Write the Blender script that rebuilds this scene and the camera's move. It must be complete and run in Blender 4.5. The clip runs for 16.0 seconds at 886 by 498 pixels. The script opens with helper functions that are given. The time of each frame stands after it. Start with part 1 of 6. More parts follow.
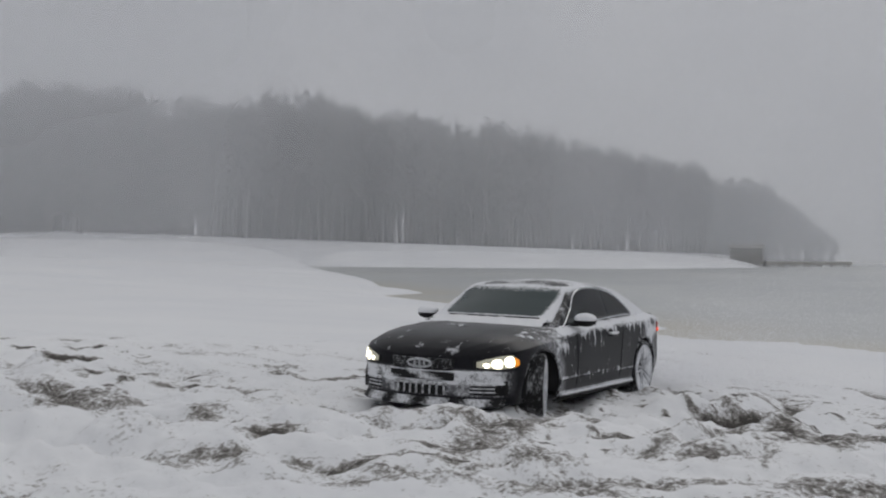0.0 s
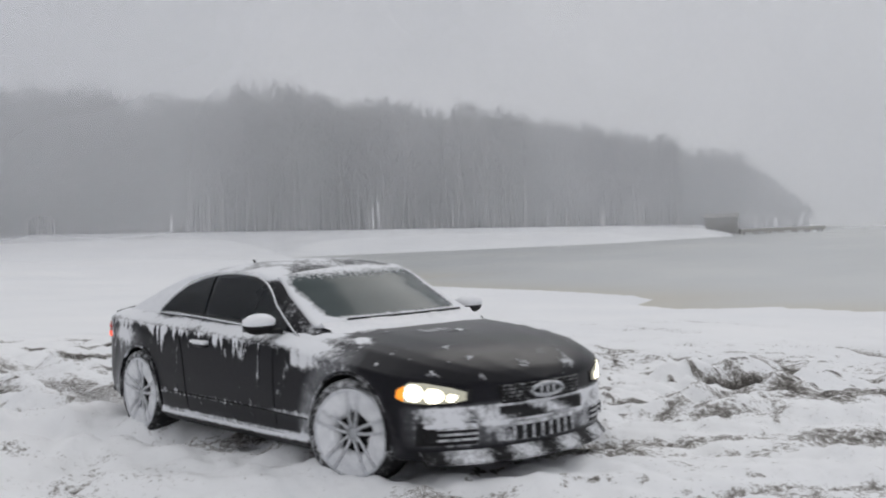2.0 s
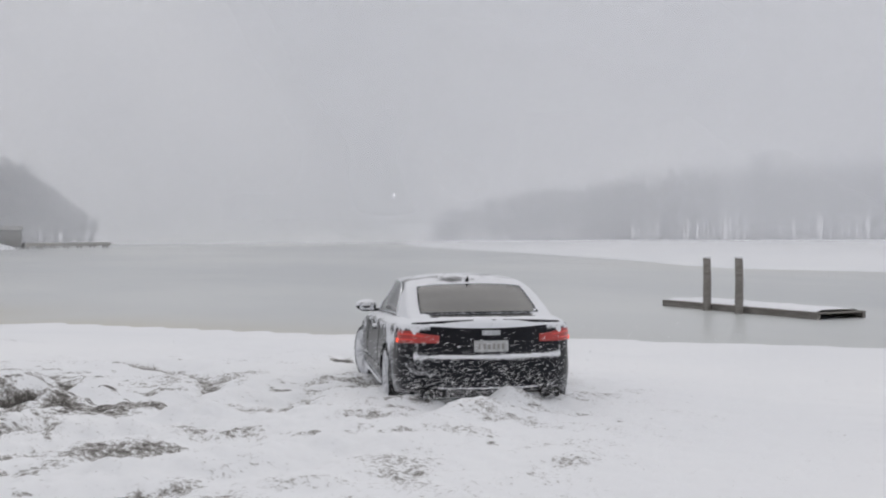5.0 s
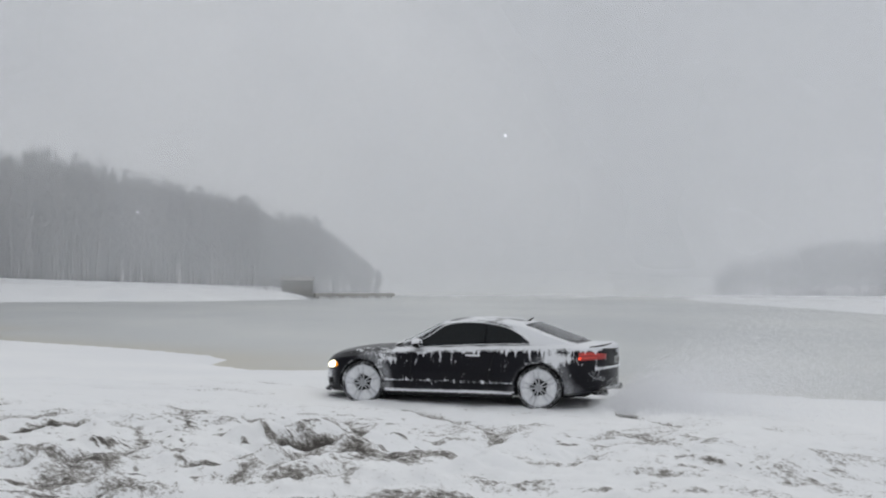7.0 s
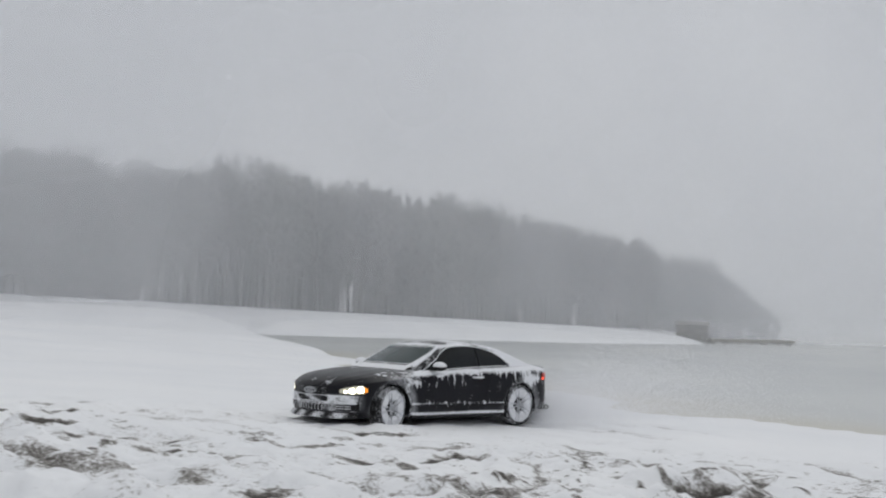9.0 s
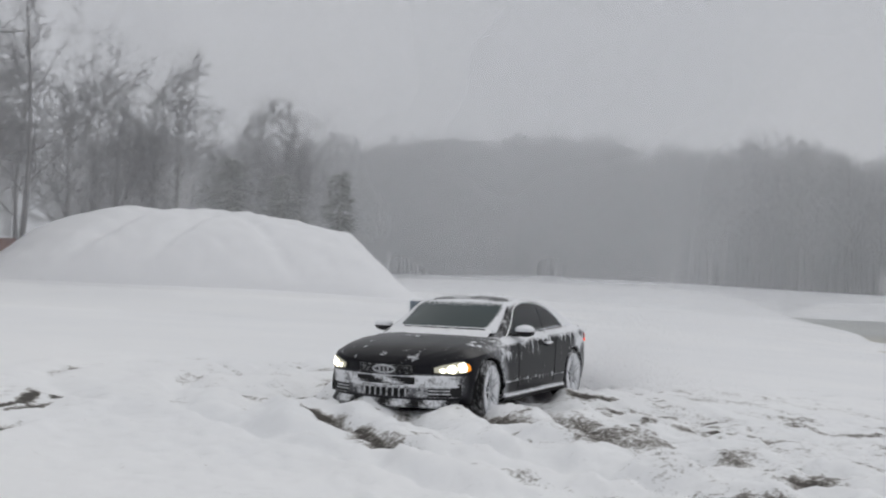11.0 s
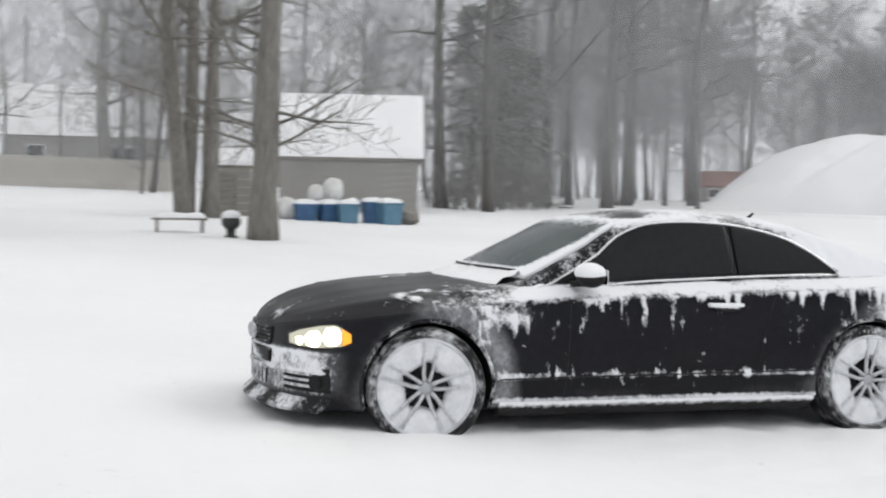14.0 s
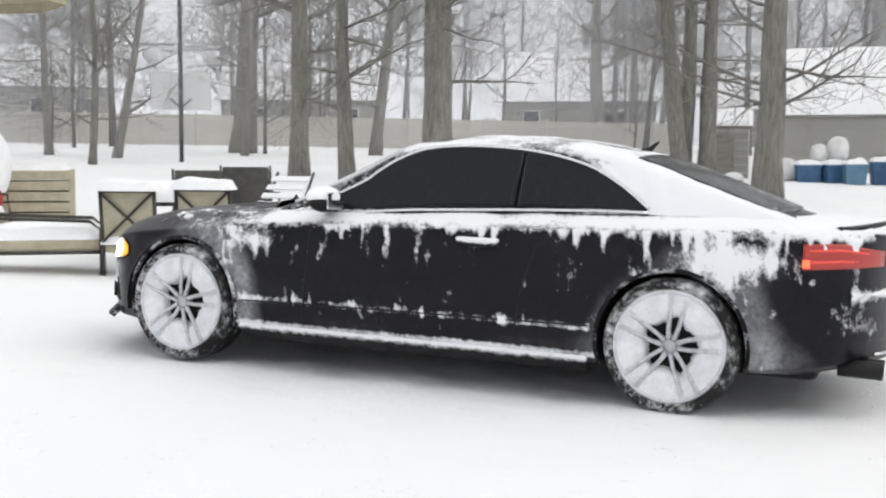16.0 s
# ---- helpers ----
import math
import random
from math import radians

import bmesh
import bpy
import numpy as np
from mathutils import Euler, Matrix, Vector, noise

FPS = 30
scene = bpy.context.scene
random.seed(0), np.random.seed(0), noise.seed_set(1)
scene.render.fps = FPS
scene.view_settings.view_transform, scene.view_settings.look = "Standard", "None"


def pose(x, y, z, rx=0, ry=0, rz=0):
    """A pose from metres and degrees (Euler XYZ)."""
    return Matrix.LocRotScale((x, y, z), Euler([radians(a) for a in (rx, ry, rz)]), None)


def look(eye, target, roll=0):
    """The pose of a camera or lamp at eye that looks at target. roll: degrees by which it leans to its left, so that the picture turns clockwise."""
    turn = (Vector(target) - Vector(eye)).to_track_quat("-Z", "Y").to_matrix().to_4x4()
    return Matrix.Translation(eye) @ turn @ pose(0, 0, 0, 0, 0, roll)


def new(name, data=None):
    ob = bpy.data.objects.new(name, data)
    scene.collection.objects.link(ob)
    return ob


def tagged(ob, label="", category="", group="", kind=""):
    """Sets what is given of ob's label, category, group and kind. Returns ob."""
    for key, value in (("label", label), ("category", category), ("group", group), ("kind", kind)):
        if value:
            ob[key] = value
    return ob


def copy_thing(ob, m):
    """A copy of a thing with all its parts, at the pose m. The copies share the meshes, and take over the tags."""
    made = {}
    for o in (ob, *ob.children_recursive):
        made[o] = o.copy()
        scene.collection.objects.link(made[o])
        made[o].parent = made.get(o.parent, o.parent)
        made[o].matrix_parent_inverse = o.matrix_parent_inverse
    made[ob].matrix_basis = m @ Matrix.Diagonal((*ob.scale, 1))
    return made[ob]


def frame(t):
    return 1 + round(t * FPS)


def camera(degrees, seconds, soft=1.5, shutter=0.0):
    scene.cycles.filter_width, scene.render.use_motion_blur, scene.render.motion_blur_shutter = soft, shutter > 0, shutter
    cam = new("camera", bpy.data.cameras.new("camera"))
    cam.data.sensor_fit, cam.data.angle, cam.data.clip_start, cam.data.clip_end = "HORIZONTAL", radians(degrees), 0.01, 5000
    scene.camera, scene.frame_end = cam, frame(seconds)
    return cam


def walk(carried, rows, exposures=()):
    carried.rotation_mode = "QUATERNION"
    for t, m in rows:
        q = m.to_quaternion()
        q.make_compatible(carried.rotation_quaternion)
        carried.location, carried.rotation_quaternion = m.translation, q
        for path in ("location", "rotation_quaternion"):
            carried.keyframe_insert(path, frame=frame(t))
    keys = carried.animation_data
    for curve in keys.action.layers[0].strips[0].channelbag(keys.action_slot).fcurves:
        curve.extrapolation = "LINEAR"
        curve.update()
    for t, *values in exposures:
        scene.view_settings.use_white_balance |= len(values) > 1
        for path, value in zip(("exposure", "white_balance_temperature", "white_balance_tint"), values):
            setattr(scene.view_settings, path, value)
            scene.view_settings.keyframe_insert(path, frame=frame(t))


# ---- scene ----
def aim(yaw, pitch, roll, eye):
    a, b = radians(yaw), radians(pitch)
    d = Vector((math.sin(a) * math.cos(b), math.cos(a) * math.cos(b), math.sin(b)))
    return look(eye, Vector(eye) + d, roll)


CAMERA_ROWS = [
    (0, aim(-9.25, -0.08, 0.34, (0.25, 0.41, 1.479))),
    (0.5, aim(-12.96, -0.50, 1.27, (0.23, 0.30, 1.479))),
    (1, aim(-12.56, -0.40, -1.27, (0.07, 0.12, 1.479))),
    (1.5, aim(-10.60, -0.61, -1.95, (-0.01, 0.01, 1.479))),
    (2, aim(-8.09, -0.88, -2.53, (0.00, -0.04, 1.479))),
    (2.5, aim(-4.52, 1.29, -1.50, (-0.01, -0.15, 1.479))),
    (3, aim(2.63, -0.31, -0.77, (0.02, -0.14, 1.479))),
    (3.5, aim(11.09, -1.65, 0.31, (0.05, -0.15, 1.479))),
    (4, aim(17.87, -1.87, -0.61, (0.08, -0.17, 1.479))),
    (4.2, aim(19.27, -1.77, -0.47, (0.08, -0.15, 1.479))),
    (5.2, aim(25.50, -0.90, -0.30, (0.04, -0.08, 1.479))),
    (6.3, aim(17.43, -0.62, -0.09, (0.00, -0.02, 1.479))),
    (6.5, aim(15.67, -0.17, -0.09, (0.00, -0.04, 1.479))),
    (7, aim(11.93, 1.57, 0.21, (-0.04, 0.01, 1.479))),
    (7.5, aim(8.76, 2.14, 0.60, (-0.05, 0.03, 1.479))),
    (8, aim(5.02, 2.43, 1.01, (-0.06, 0.01, 1.479))),
    (8.2, aim(3.53, 2.82, 1.35, (-0.09, 0.04, 1.479))),
    (9.2, aim(-9.50, 3.40, 1.40, (-0.08, -0.02, 1.479))),
    (10.3, aim(-22.47, 2.92, 1.30, (-0.07, -0.07, 1.479))),
    (10.5, aim(-25.32, 2.49, 1.70, (-0.08, -0.05, 1.479))),
    (11, aim(-31.57, 1.71, 2.00, (-0.14, -0.08, 1.479))),
    (11.5, aim(-37.77, 1.19, 2.18, (-0.13, -0.06, 1.479))),
    (12, aim(-41.33, 0.68, 2.35, (-0.15, -0.06, 1.479))),
    (12.5, aim(-42.93, 0.06, 0.20, (-0.18, -0.03, 1.479))),
    (13, aim(-53.55, -0.58, 1.53, (-0.12, 0.08, 1.479))),
    (13.5, aim(-57.57, -0.65, 1.11, (0.04, 0.14, 1.479))),
    (14, aim(-65.35, -2.50, 1.07, (0.15, 0.11, 1.479))),
    (14.5, aim(-77.97, -1.78, 1.26, (0.17, 0.09, 1.479))),
    (15, aim(-82.10, -1.61, 1.78, (0.05, -0.01, 1.479))),
    (15.5, aim(-84.35, -2.54, 1.54, (-0.08, -0.08, 1.479))),
    (16, aim(-88.11, -4.57, 0.22, (-0.31, -0.12, 1.479))),
]
EXPOSURES = [(0, -0.54, 6500, 10), (1.5, -0.28, 6500, 10), (2.5, 0.05, 6500, 10), (3.5, 0.10, 6550, 13), (4.2, 0.02, 6550, 13), (6.3, -0.16, 6450, 8), (8.2, -0.14, 6450, 8), (10.3, -0.17, 6500, 9),
             (12, -0.10, 6550, 9), (13, 0.10, 6550, 9), (14, 0.38, 6650, 8), (16, 0.57, 6700, 8)]
cam = camera(40.5, 16.0, soft=2.0, shutter=0.25)
walk(cam, CAMERA_ROWS, EXPOSURES)

# ---- sky, sun ----
SUN_EL, SUN_AZ = radians(38), radians(20)
world = bpy.data.worlds.new("overcast_sky")
scene.world = world
world.use_nodes = True
wn, wl = world.node_tree.nodes, world.node_tree.links
bg = wn["Background"]
sky = wn.new("ShaderNodeTexSky")
sky.sky_type, sky.sun_disc = "NISHITA", False
sky.sun_elevation, sky.sun_rotation = SUN_EL, SUN_AZ
sky.air_density, sky.dust_density, sky.ozone_density = 1.0, 6.0, 1.0
grey = wn.new("ShaderNodeRGBToBW")
wl.new(sky.outputs[0], grey.inputs[0])
coord, split = wn.new("ShaderNodeTexCoord"), wn.new("ShaderNodeSeparateXYZ")
wl.new(coord.outputs["Generated"], split.inputs[0])
rise = wn.new("ShaderNodeMapRange")
rise.inputs[1].default_value, rise.inputs[2].default_value = 0.0, 1.0
rise.inputs[3].default_value, rise.inputs[4].default_value = 9.1, 7.7
wl.new(split.outputs[2], rise.inputs[0])
cloud = wn.new("ShaderNodeTexNoise")
cloud.inputs["Scale"].default_value, cloud.inputs["Detail"].default_value = 2.2, 4.0
wl.new(coord.outputs["Generated"], cloud.inputs[0])
patch = wn.new("ShaderNodeMapRange")
patch.inputs[3].default_value, patch.inputs[4].default_value = 0.9, 1.1
wl.new(cloud.outputs[0], patch.inputs[0])
level = wn.new("ShaderNodeMath")
level.operation = "MULTIPLY"
wl.new(rise.outputs[0], level.inputs[0]), wl.new(patch.outputs[0], level.inputs[1])
veil = wn.new("ShaderNodeVectorMath")
veil.operation = "SCALE"
veil.inputs[0].default_value = (0.975, 0.985, 1.01)
wl.new(level.outputs[0], veil.inputs["Scale"])
blend = wn.new("ShaderNodeMix")
blend.data_type = "RGBA"
blend.inputs[0].default_value = 0.95
wl.new(grey.outputs[0], blend.inputs[6]), wl.new(veil.outputs[0], blend.inputs[7])
wl.new(blend.outputs[2], bg.inputs[0])
bg.inputs[1].default_value = 0.1
sun = new("sun", bpy.data.lights.new("sun", "SUN"))
sun.data.energy, sun.data.angle, sun.data.color = 0.5, radians(40), (1.0, 0.97, 0.94)
sun.matrix_basis = look((0, 0, 30), (-math.sin(SUN_AZ) * math.cos(SUN_EL), -math.cos(SUN_AZ) * math.cos(SUN_EL), 30 - math.sin(SUN_EL)))


# ---- building helpers ----
def mat(name, color, rough=0.6, metal=0.0, **more):
    m = bpy.data.materials.new(name)
    m.use_nodes = True
    b = m.node_tree.nodes["Principled BSDF"]
    b.inputs["Base Color"].default_value = (*color, 1)
    b.inputs["Roughness"].default_value, b.inputs["Metallic"].default_value = rough, metal
    for key, value in more.items():
        b.inputs[key.replace("_", " ")].default_value = value
    return m


def nodes(m):
    return m.node_tree.nodes, m.node_tree.links, m.node_tree.nodes["Principled BSDF"]


def noise_node(m, scale, detail=4.0, rough=0.55, stretch=(1, 1, 1)):
    n, l, b = nodes(m)
    c, mp, t = n.new("ShaderNodeTexCoord"), n.new("ShaderNodeMapping"), n.new("ShaderNodeTexNoise")
    mp.inputs["Scale"].default_value = stretch
    t.inputs["Scale"].default_value, t.inputs["Detail"].default_value, t.inputs["Roughness"].default_value = scale, detail, rough
    l.new(c.outputs["Object"], mp.inputs[0]), l.new(mp.outputs[0], t.inputs[0])
    return t


def ramp(m, source, lo, hi, a=0.0, b=1.0):
    n, l, _ = nodes(m)
    r = n.new("ShaderNodeMapRange")
    r.clamp = True
    for i, v in enumerate((lo, hi, a, b)):
        r.inputs[i + 1].default_value = v
    l.new(source, r.inputs[0])
    return r.outputs[0]


def mixed(m, factor, a, b):
    """A colour between a and b (colours or sockets)."""
    n, l, _ = nodes(m)
    x = n.new("ShaderNodeMix")
    x.data_type = "RGBA"
    if isinstance(factor, (int, float)):
        x.inputs[0].default_value = factor
    else:
        l.new(factor, x.inputs[0])
    for i, v in ((6, a), (7, b)):
        if isinstance(v, tuple):
            x.inputs[i].default_value = (*v, 1)
        else:
            l.new(v, x.inputs[i])
    return x.outputs[2]


def math_node(m, op, a, b):
    n, l, _ = nodes(m)
    x = n.new("ShaderNodeMath")
    x.operation = op
    for i, v in enumerate((a, b)):
        if isinstance(v, (int, float)):
            x.inputs[i].default_value = v
        else:
            l.new(v, x.inputs[i])
    return x.outputs[0]


def bump(m, source, strength=0.3, distance=0.02):
    n, l, b = nodes(m)
    x = n.new("ShaderNodeBump")
    x.inputs["Strength"].default_value, x.inputs["Distance"].default_value = strength, distance
    l.new(source, x.inputs["Height"]), l.new(x.outputs[0], b.inputs["Normal"])


def mottled(name, a, b, scale=3.0, rough=0.7, relief=0.3, distance=0.01, stretch=(1, 1, 1), fine=6.0):
    """A material that varies between two colours at two scales, with relief."""
    m = mat(name, a, rough)
    n, l, s = nodes(m)
    t, f = noise_node(m, scale, stretch=stretch), noise_node(m, scale * fine, 6.0, 0.65, stretch)
    both = math_node(m, "ADD", math_node(m, "MULTIPLY", t.outputs[0], 0.6), math_node(m, "MULTIPLY", f.outputs[0], 0.4))
    l.new(mixed(m, ramp(m, both, 0.36, 0.64), a, b), s.inputs["Base Color"])
    bump(m, both, relief, distance)
    return m


def mesh_from(name, verts, faces, material, smooth=True):
    me = bpy.data.meshes.new(name)
    me.from_pydata([tuple(v) for v in verts], [], faces)
    me.update()
    if smooth:
        me.polygons.foreach_set("use_smooth", [True] * len(me.polygons))
    if material:
        me.materials.append(material)
    return me


def put(name, me, parent=None, m=None, label=""):
    ob = new(name, me)
    ob.parent = parent
    if m is not None:
        ob.matrix_basis = m
    return tagged(ob, label)


def part(name, bm, material, parent, label="", smooth=False, m=None):
    me = bpy.data.meshes.new(name)
    bm.to_mesh(me)
    bm.free()
    if smooth:
        me.polygons.foreach_set("use_smooth", [True] * len(me.polygons))
    me.materials.append(material)
    return put(name, me, parent, m, label)


def box(bm, x, y, z, sx, sy, sz, bev=0.0, rot=None):
    r = bmesh.ops.create_cube(bm, size=1.0, matrix=Matrix.Translation((x, y, z)) @ (rot or Matrix()) @ Matrix.Diagonal((sx, sy, sz, 1)))
    if bev:
        e = list({e for v in r["verts"] for e in v.link_edges})
        bmesh.ops.bevel(bm, geom=e, offset=bev, segments=2, affect="EDGES", profile=0.6)


def boxed(x, y, z, sx, sy, sz, bev=0.01, rot=None):
    bm = bmesh.new()
    box(bm, x, y, z, sx, sy, sz, bev, rot)
    return bm


def tube(points, radii, sides=8, cap=True):
    """Vertices and faces of a tapered tube along points."""
    verts, faces = [], []
    n = len(points)
    for i, p in enumerate(points):
        d = (Vector(points[min(i + 1, n - 1)]) - Vector(points[max(i - 1, 0)])).normalized()
        u = d.orthogonal().normalized()
        v = d.cross(u)
        for k in range(sides):
            a = 2 * math.pi * k / sides
            verts.append(Vector(p) + (u * math.cos(a) + v * math.sin(a)) * radii[i])
    for i in range(n - 1):
        for k in range(sides):
            a, b = i * sides + k, i * sides + (k + 1) % sides
            faces.append((a, b, b + sides, a + sides))
    if cap:
        faces.append(tuple(range(sides))[::-1])
        faces.append(tuple((n - 1) * sides + k for k in range(sides)))
    return verts, faces


def bars(paths, radius, sides=6):
    vs, fs = [], []
    for p in paths:
        v, f = tube(p, [radius] * len(p), sides)
        fs += [tuple(i + len(vs) for i in q) for q in f]
        vs += v
    return vs, fs


def curve_at(table, x):
    xs, ys = zip(*table)
    return float(np.interp(x, xs, ys))


def smooth_at(table, x):
    """Smooth interpolation through a table of (x, value)."""
    if x <= table[0][0]:
        return table[0][1]
    if x >= table[-1][0]:
        return table[-1][1]
    i = max(k for k in range(len(table) - 1) if table[k][0] <= x)
    (x0, y0), (x1, y1) = table[i], table[i + 1]
    s0 = (y1 - table[i - 1][1]) / (x1 - table[i - 1][0]) if i > 0 else (y1 - y0) / (x1 - x0)
    s1 = (table[i + 2][1] - y0) / (table[i + 2][0] - x0) if i + 2 < len(table) else (y1 - y0) / (x1 - x0)
    h = x1 - x0
    t = (x - x0) / h
    return (2 * t**3 - 3 * t**2 + 1) * y0 + (t**3 - 2 * t**2 + t) * h * s0 + (3 * t**2 - 2 * t**3) * y1 + (t**3 - t**2) * h * s1


# ---- materials ----
SNOW_GROUND = mat("snow_ground", (0.84, 0.85, 0.88), 0.75)
n, l, s = nodes(SNOW_GROUND)
at = n.new("ShaderNodeAttribute")
at.attribute_name = "soil"
g1, g2, g3 = noise_node(SNOW_GROUND, 2.5, 5.0, 0.6), noise_node(SNOW_GROUND, 22.0, 6.0, 0.75), noise_node(SNOW_GROUND, 0.15, 3.0)
broken = math_node(SNOW_GROUND, "ADD", at.outputs["Fac"], math_node(SNOW_GROUND, "MULTIPLY", math_node(SNOW_GROUND, "SUBTRACT", math_node(SNOW_GROUND, "ADD", math_node(SNOW_GROUND, "MULTIPLY", g1.outputs[0], 0.3), math_node(SNOW_GROUND, "MULTIPLY", g2.outputs[0], 0.7)), 0.5), 3.3))
snow_tone = mixed(SNOW_GROUND, ramp(SNOW_GROUND, g3.outputs[0], 0.35, 0.65), (0.83, 0.84, 0.865), (0.88, 0.885, 0.90))
slush = mixed(SNOW_GROUND, ramp(SNOW_GROUND, broken, 0.38, 0.66), snow_tone, (0.30, 0.285, 0.27))
soil_tone = mixed(SNOW_GROUND, g2.outputs[0], (0.022, 0.019, 0.017), (0.075, 0.066, 0.055))
l.new(mixed(SNOW_GROUND, ramp(SNOW_GROUND, broken, 0.66, 1.0), slush, soil_tone), s.inputs["Base Color"])
bump(SNOW_GROUND, math_node(SNOW_GROUND, "ADD", math_node(SNOW_GROUND, "MULTIPLY", g1.outputs[0], 0.8), math_node(SNOW_GROUND, "MULTIPLY", g2.outputs[0], 0.35)), 0.5, 0.05)

WATER = mat("lake_water", (0.36, 0.38, 0.39), 0.32)
n, l, s = nodes(WATER)
w1, w2 = noise_node(WATER, 0.05, 4.0, 0.6, (1, 0.5, 1)), noise_node(WATER, 1.2, 4.0, 0.5, (1, 0.6, 1))
sh = n.new("ShaderNodeAttribute")
sh.attribute_name = "shallow"
lake_tone = mixed(WATER, ramp(WATER, w1.outputs[0], 0.38, 0.62), (0.47, 0.49, 0.495), (0.58, 0.595, 0.585))
l.new(mixed(WATER, math_node(WATER, "MULTIPLY", sh.outputs["Fac"], ramp(WATER, w1.outputs[0], 0.2, 0.7, 0.6, 1.0)), lake_tone, (0.51, 0.475, 0.385)), s.inputs["Base Color"])
bump(WATER, w2.outputs[0], 0.08, 0.02)

SNOW = mottled("snow", (0.82, 0.83, 0.86), (0.90, 0.90, 0.92), 6.0, 0.8, 0.5, 0.02)
BARK = mottled("bark", (0.12, 0.115, 0.102), (0.27, 0.258, 0.235), 3.0, 0.9, 0.8, 0.03, (6, 6, 1))
BARK_DARK = mottled("dark_bark", (0.05, 0.046, 0.042), (0.12, 0.11, 0.10), 3.0, 0.9, 0.8, 0.03, (6, 6, 1))
BARK_FAR = mottled("weathered_bark", (0.085, 0.081, 0.078), (0.18, 0.174, 0.168), 1.0, 0.95, 0.4, 0.03, (4, 4, 1))
TWIG = mottled("frosted_twigs", (0.16, 0.15, 0.145), (0.33, 0.32, 0.315), 0.6, 0.95, 0.2)
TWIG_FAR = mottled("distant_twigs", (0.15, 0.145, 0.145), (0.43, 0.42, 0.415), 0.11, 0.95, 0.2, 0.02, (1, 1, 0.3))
# Paler than TWIG_FAR: distance haze put into the twig colour.
TWIG_PALE = mottled("haze_paled_twigs", (0.30, 0.295, 0.29), (0.48, 0.475, 0.47), 0.1, 0.95, 0.2)
NEEDLES = mottled("needles", (0.13, 0.135, 0.12), (0.34, 0.345, 0.33), 1.5, 0.9, 0.3)

WOOD_GREY = mottled("weathered_wood", (0.16, 0.145, 0.13), (0.30, 0.28, 0.26), 2.0, 0.85, 0.5, 0.01, (1, 1, 8))
SIDING = mottled("grey_siding", (0.25, 0.24, 0.225), (0.34, 0.33, 0.31), 1.2, 0.8, 0.3, 0.01, (1, 1, 6))
SIDING_PALE = mottled("pale_siding", (0.40, 0.385, 0.35), (0.52, 0.50, 0.46), 1.2, 0.8, 0.3, 0.01, (1, 1, 6))
BRICK_RED = mottled("red_brick", (0.20, 0.10, 0.08), (0.30, 0.16, 0.13), 3.0, 0.85, 0.4)
METAL_DARK = mottled("dark_metal", (0.02, 0.02, 0.02), (0.05, 0.048, 0.045), 8.0, 0.5, 0.2)
FABRIC_TAN = mottled("tan_sling_fabric", (0.34, 0.31, 0.22), (0.46, 0.42, 0.32), 8.0, 0.9, 0.3)
FABRIC_DARK = mottled("dark_sling_fabric", (0.06, 0.06, 0.055), (0.11, 0.105, 0.10), 8.0, 0.9, 0.3)
BLUE = mottled("blue_plastic", (0.03, 0.09, 0.20), (0.06, 0.15, 0.28), 4.0, 0.5, 0.2)
DRUM_BLUE = mottled("faded_blue_plastic", (0.10, 0.13, 0.17), (0.19, 0.23, 0.27), 4.0, 0.6, 0.2)
BLUE_PALE = mottled("pale_blue_plastic", (0.07, 0.17, 0.26), (0.12, 0.24, 0.33), 4.0, 0.5, 0.2)
WHITE_PLASTIC = mottled("white_plastic", (0.62, 0.62, 0.62), (0.75, 0.75, 0.74), 5.0, 0.5, 0.2)
PANE = mat("dark_pane", (0.05, 0.055, 0.06), 0.1)
RED_CLOTH = mottled("red_cloth", (0.35, 0.03, 0.03), (0.5, 0.06, 0.05), 6.0, 0.9, 0.3)


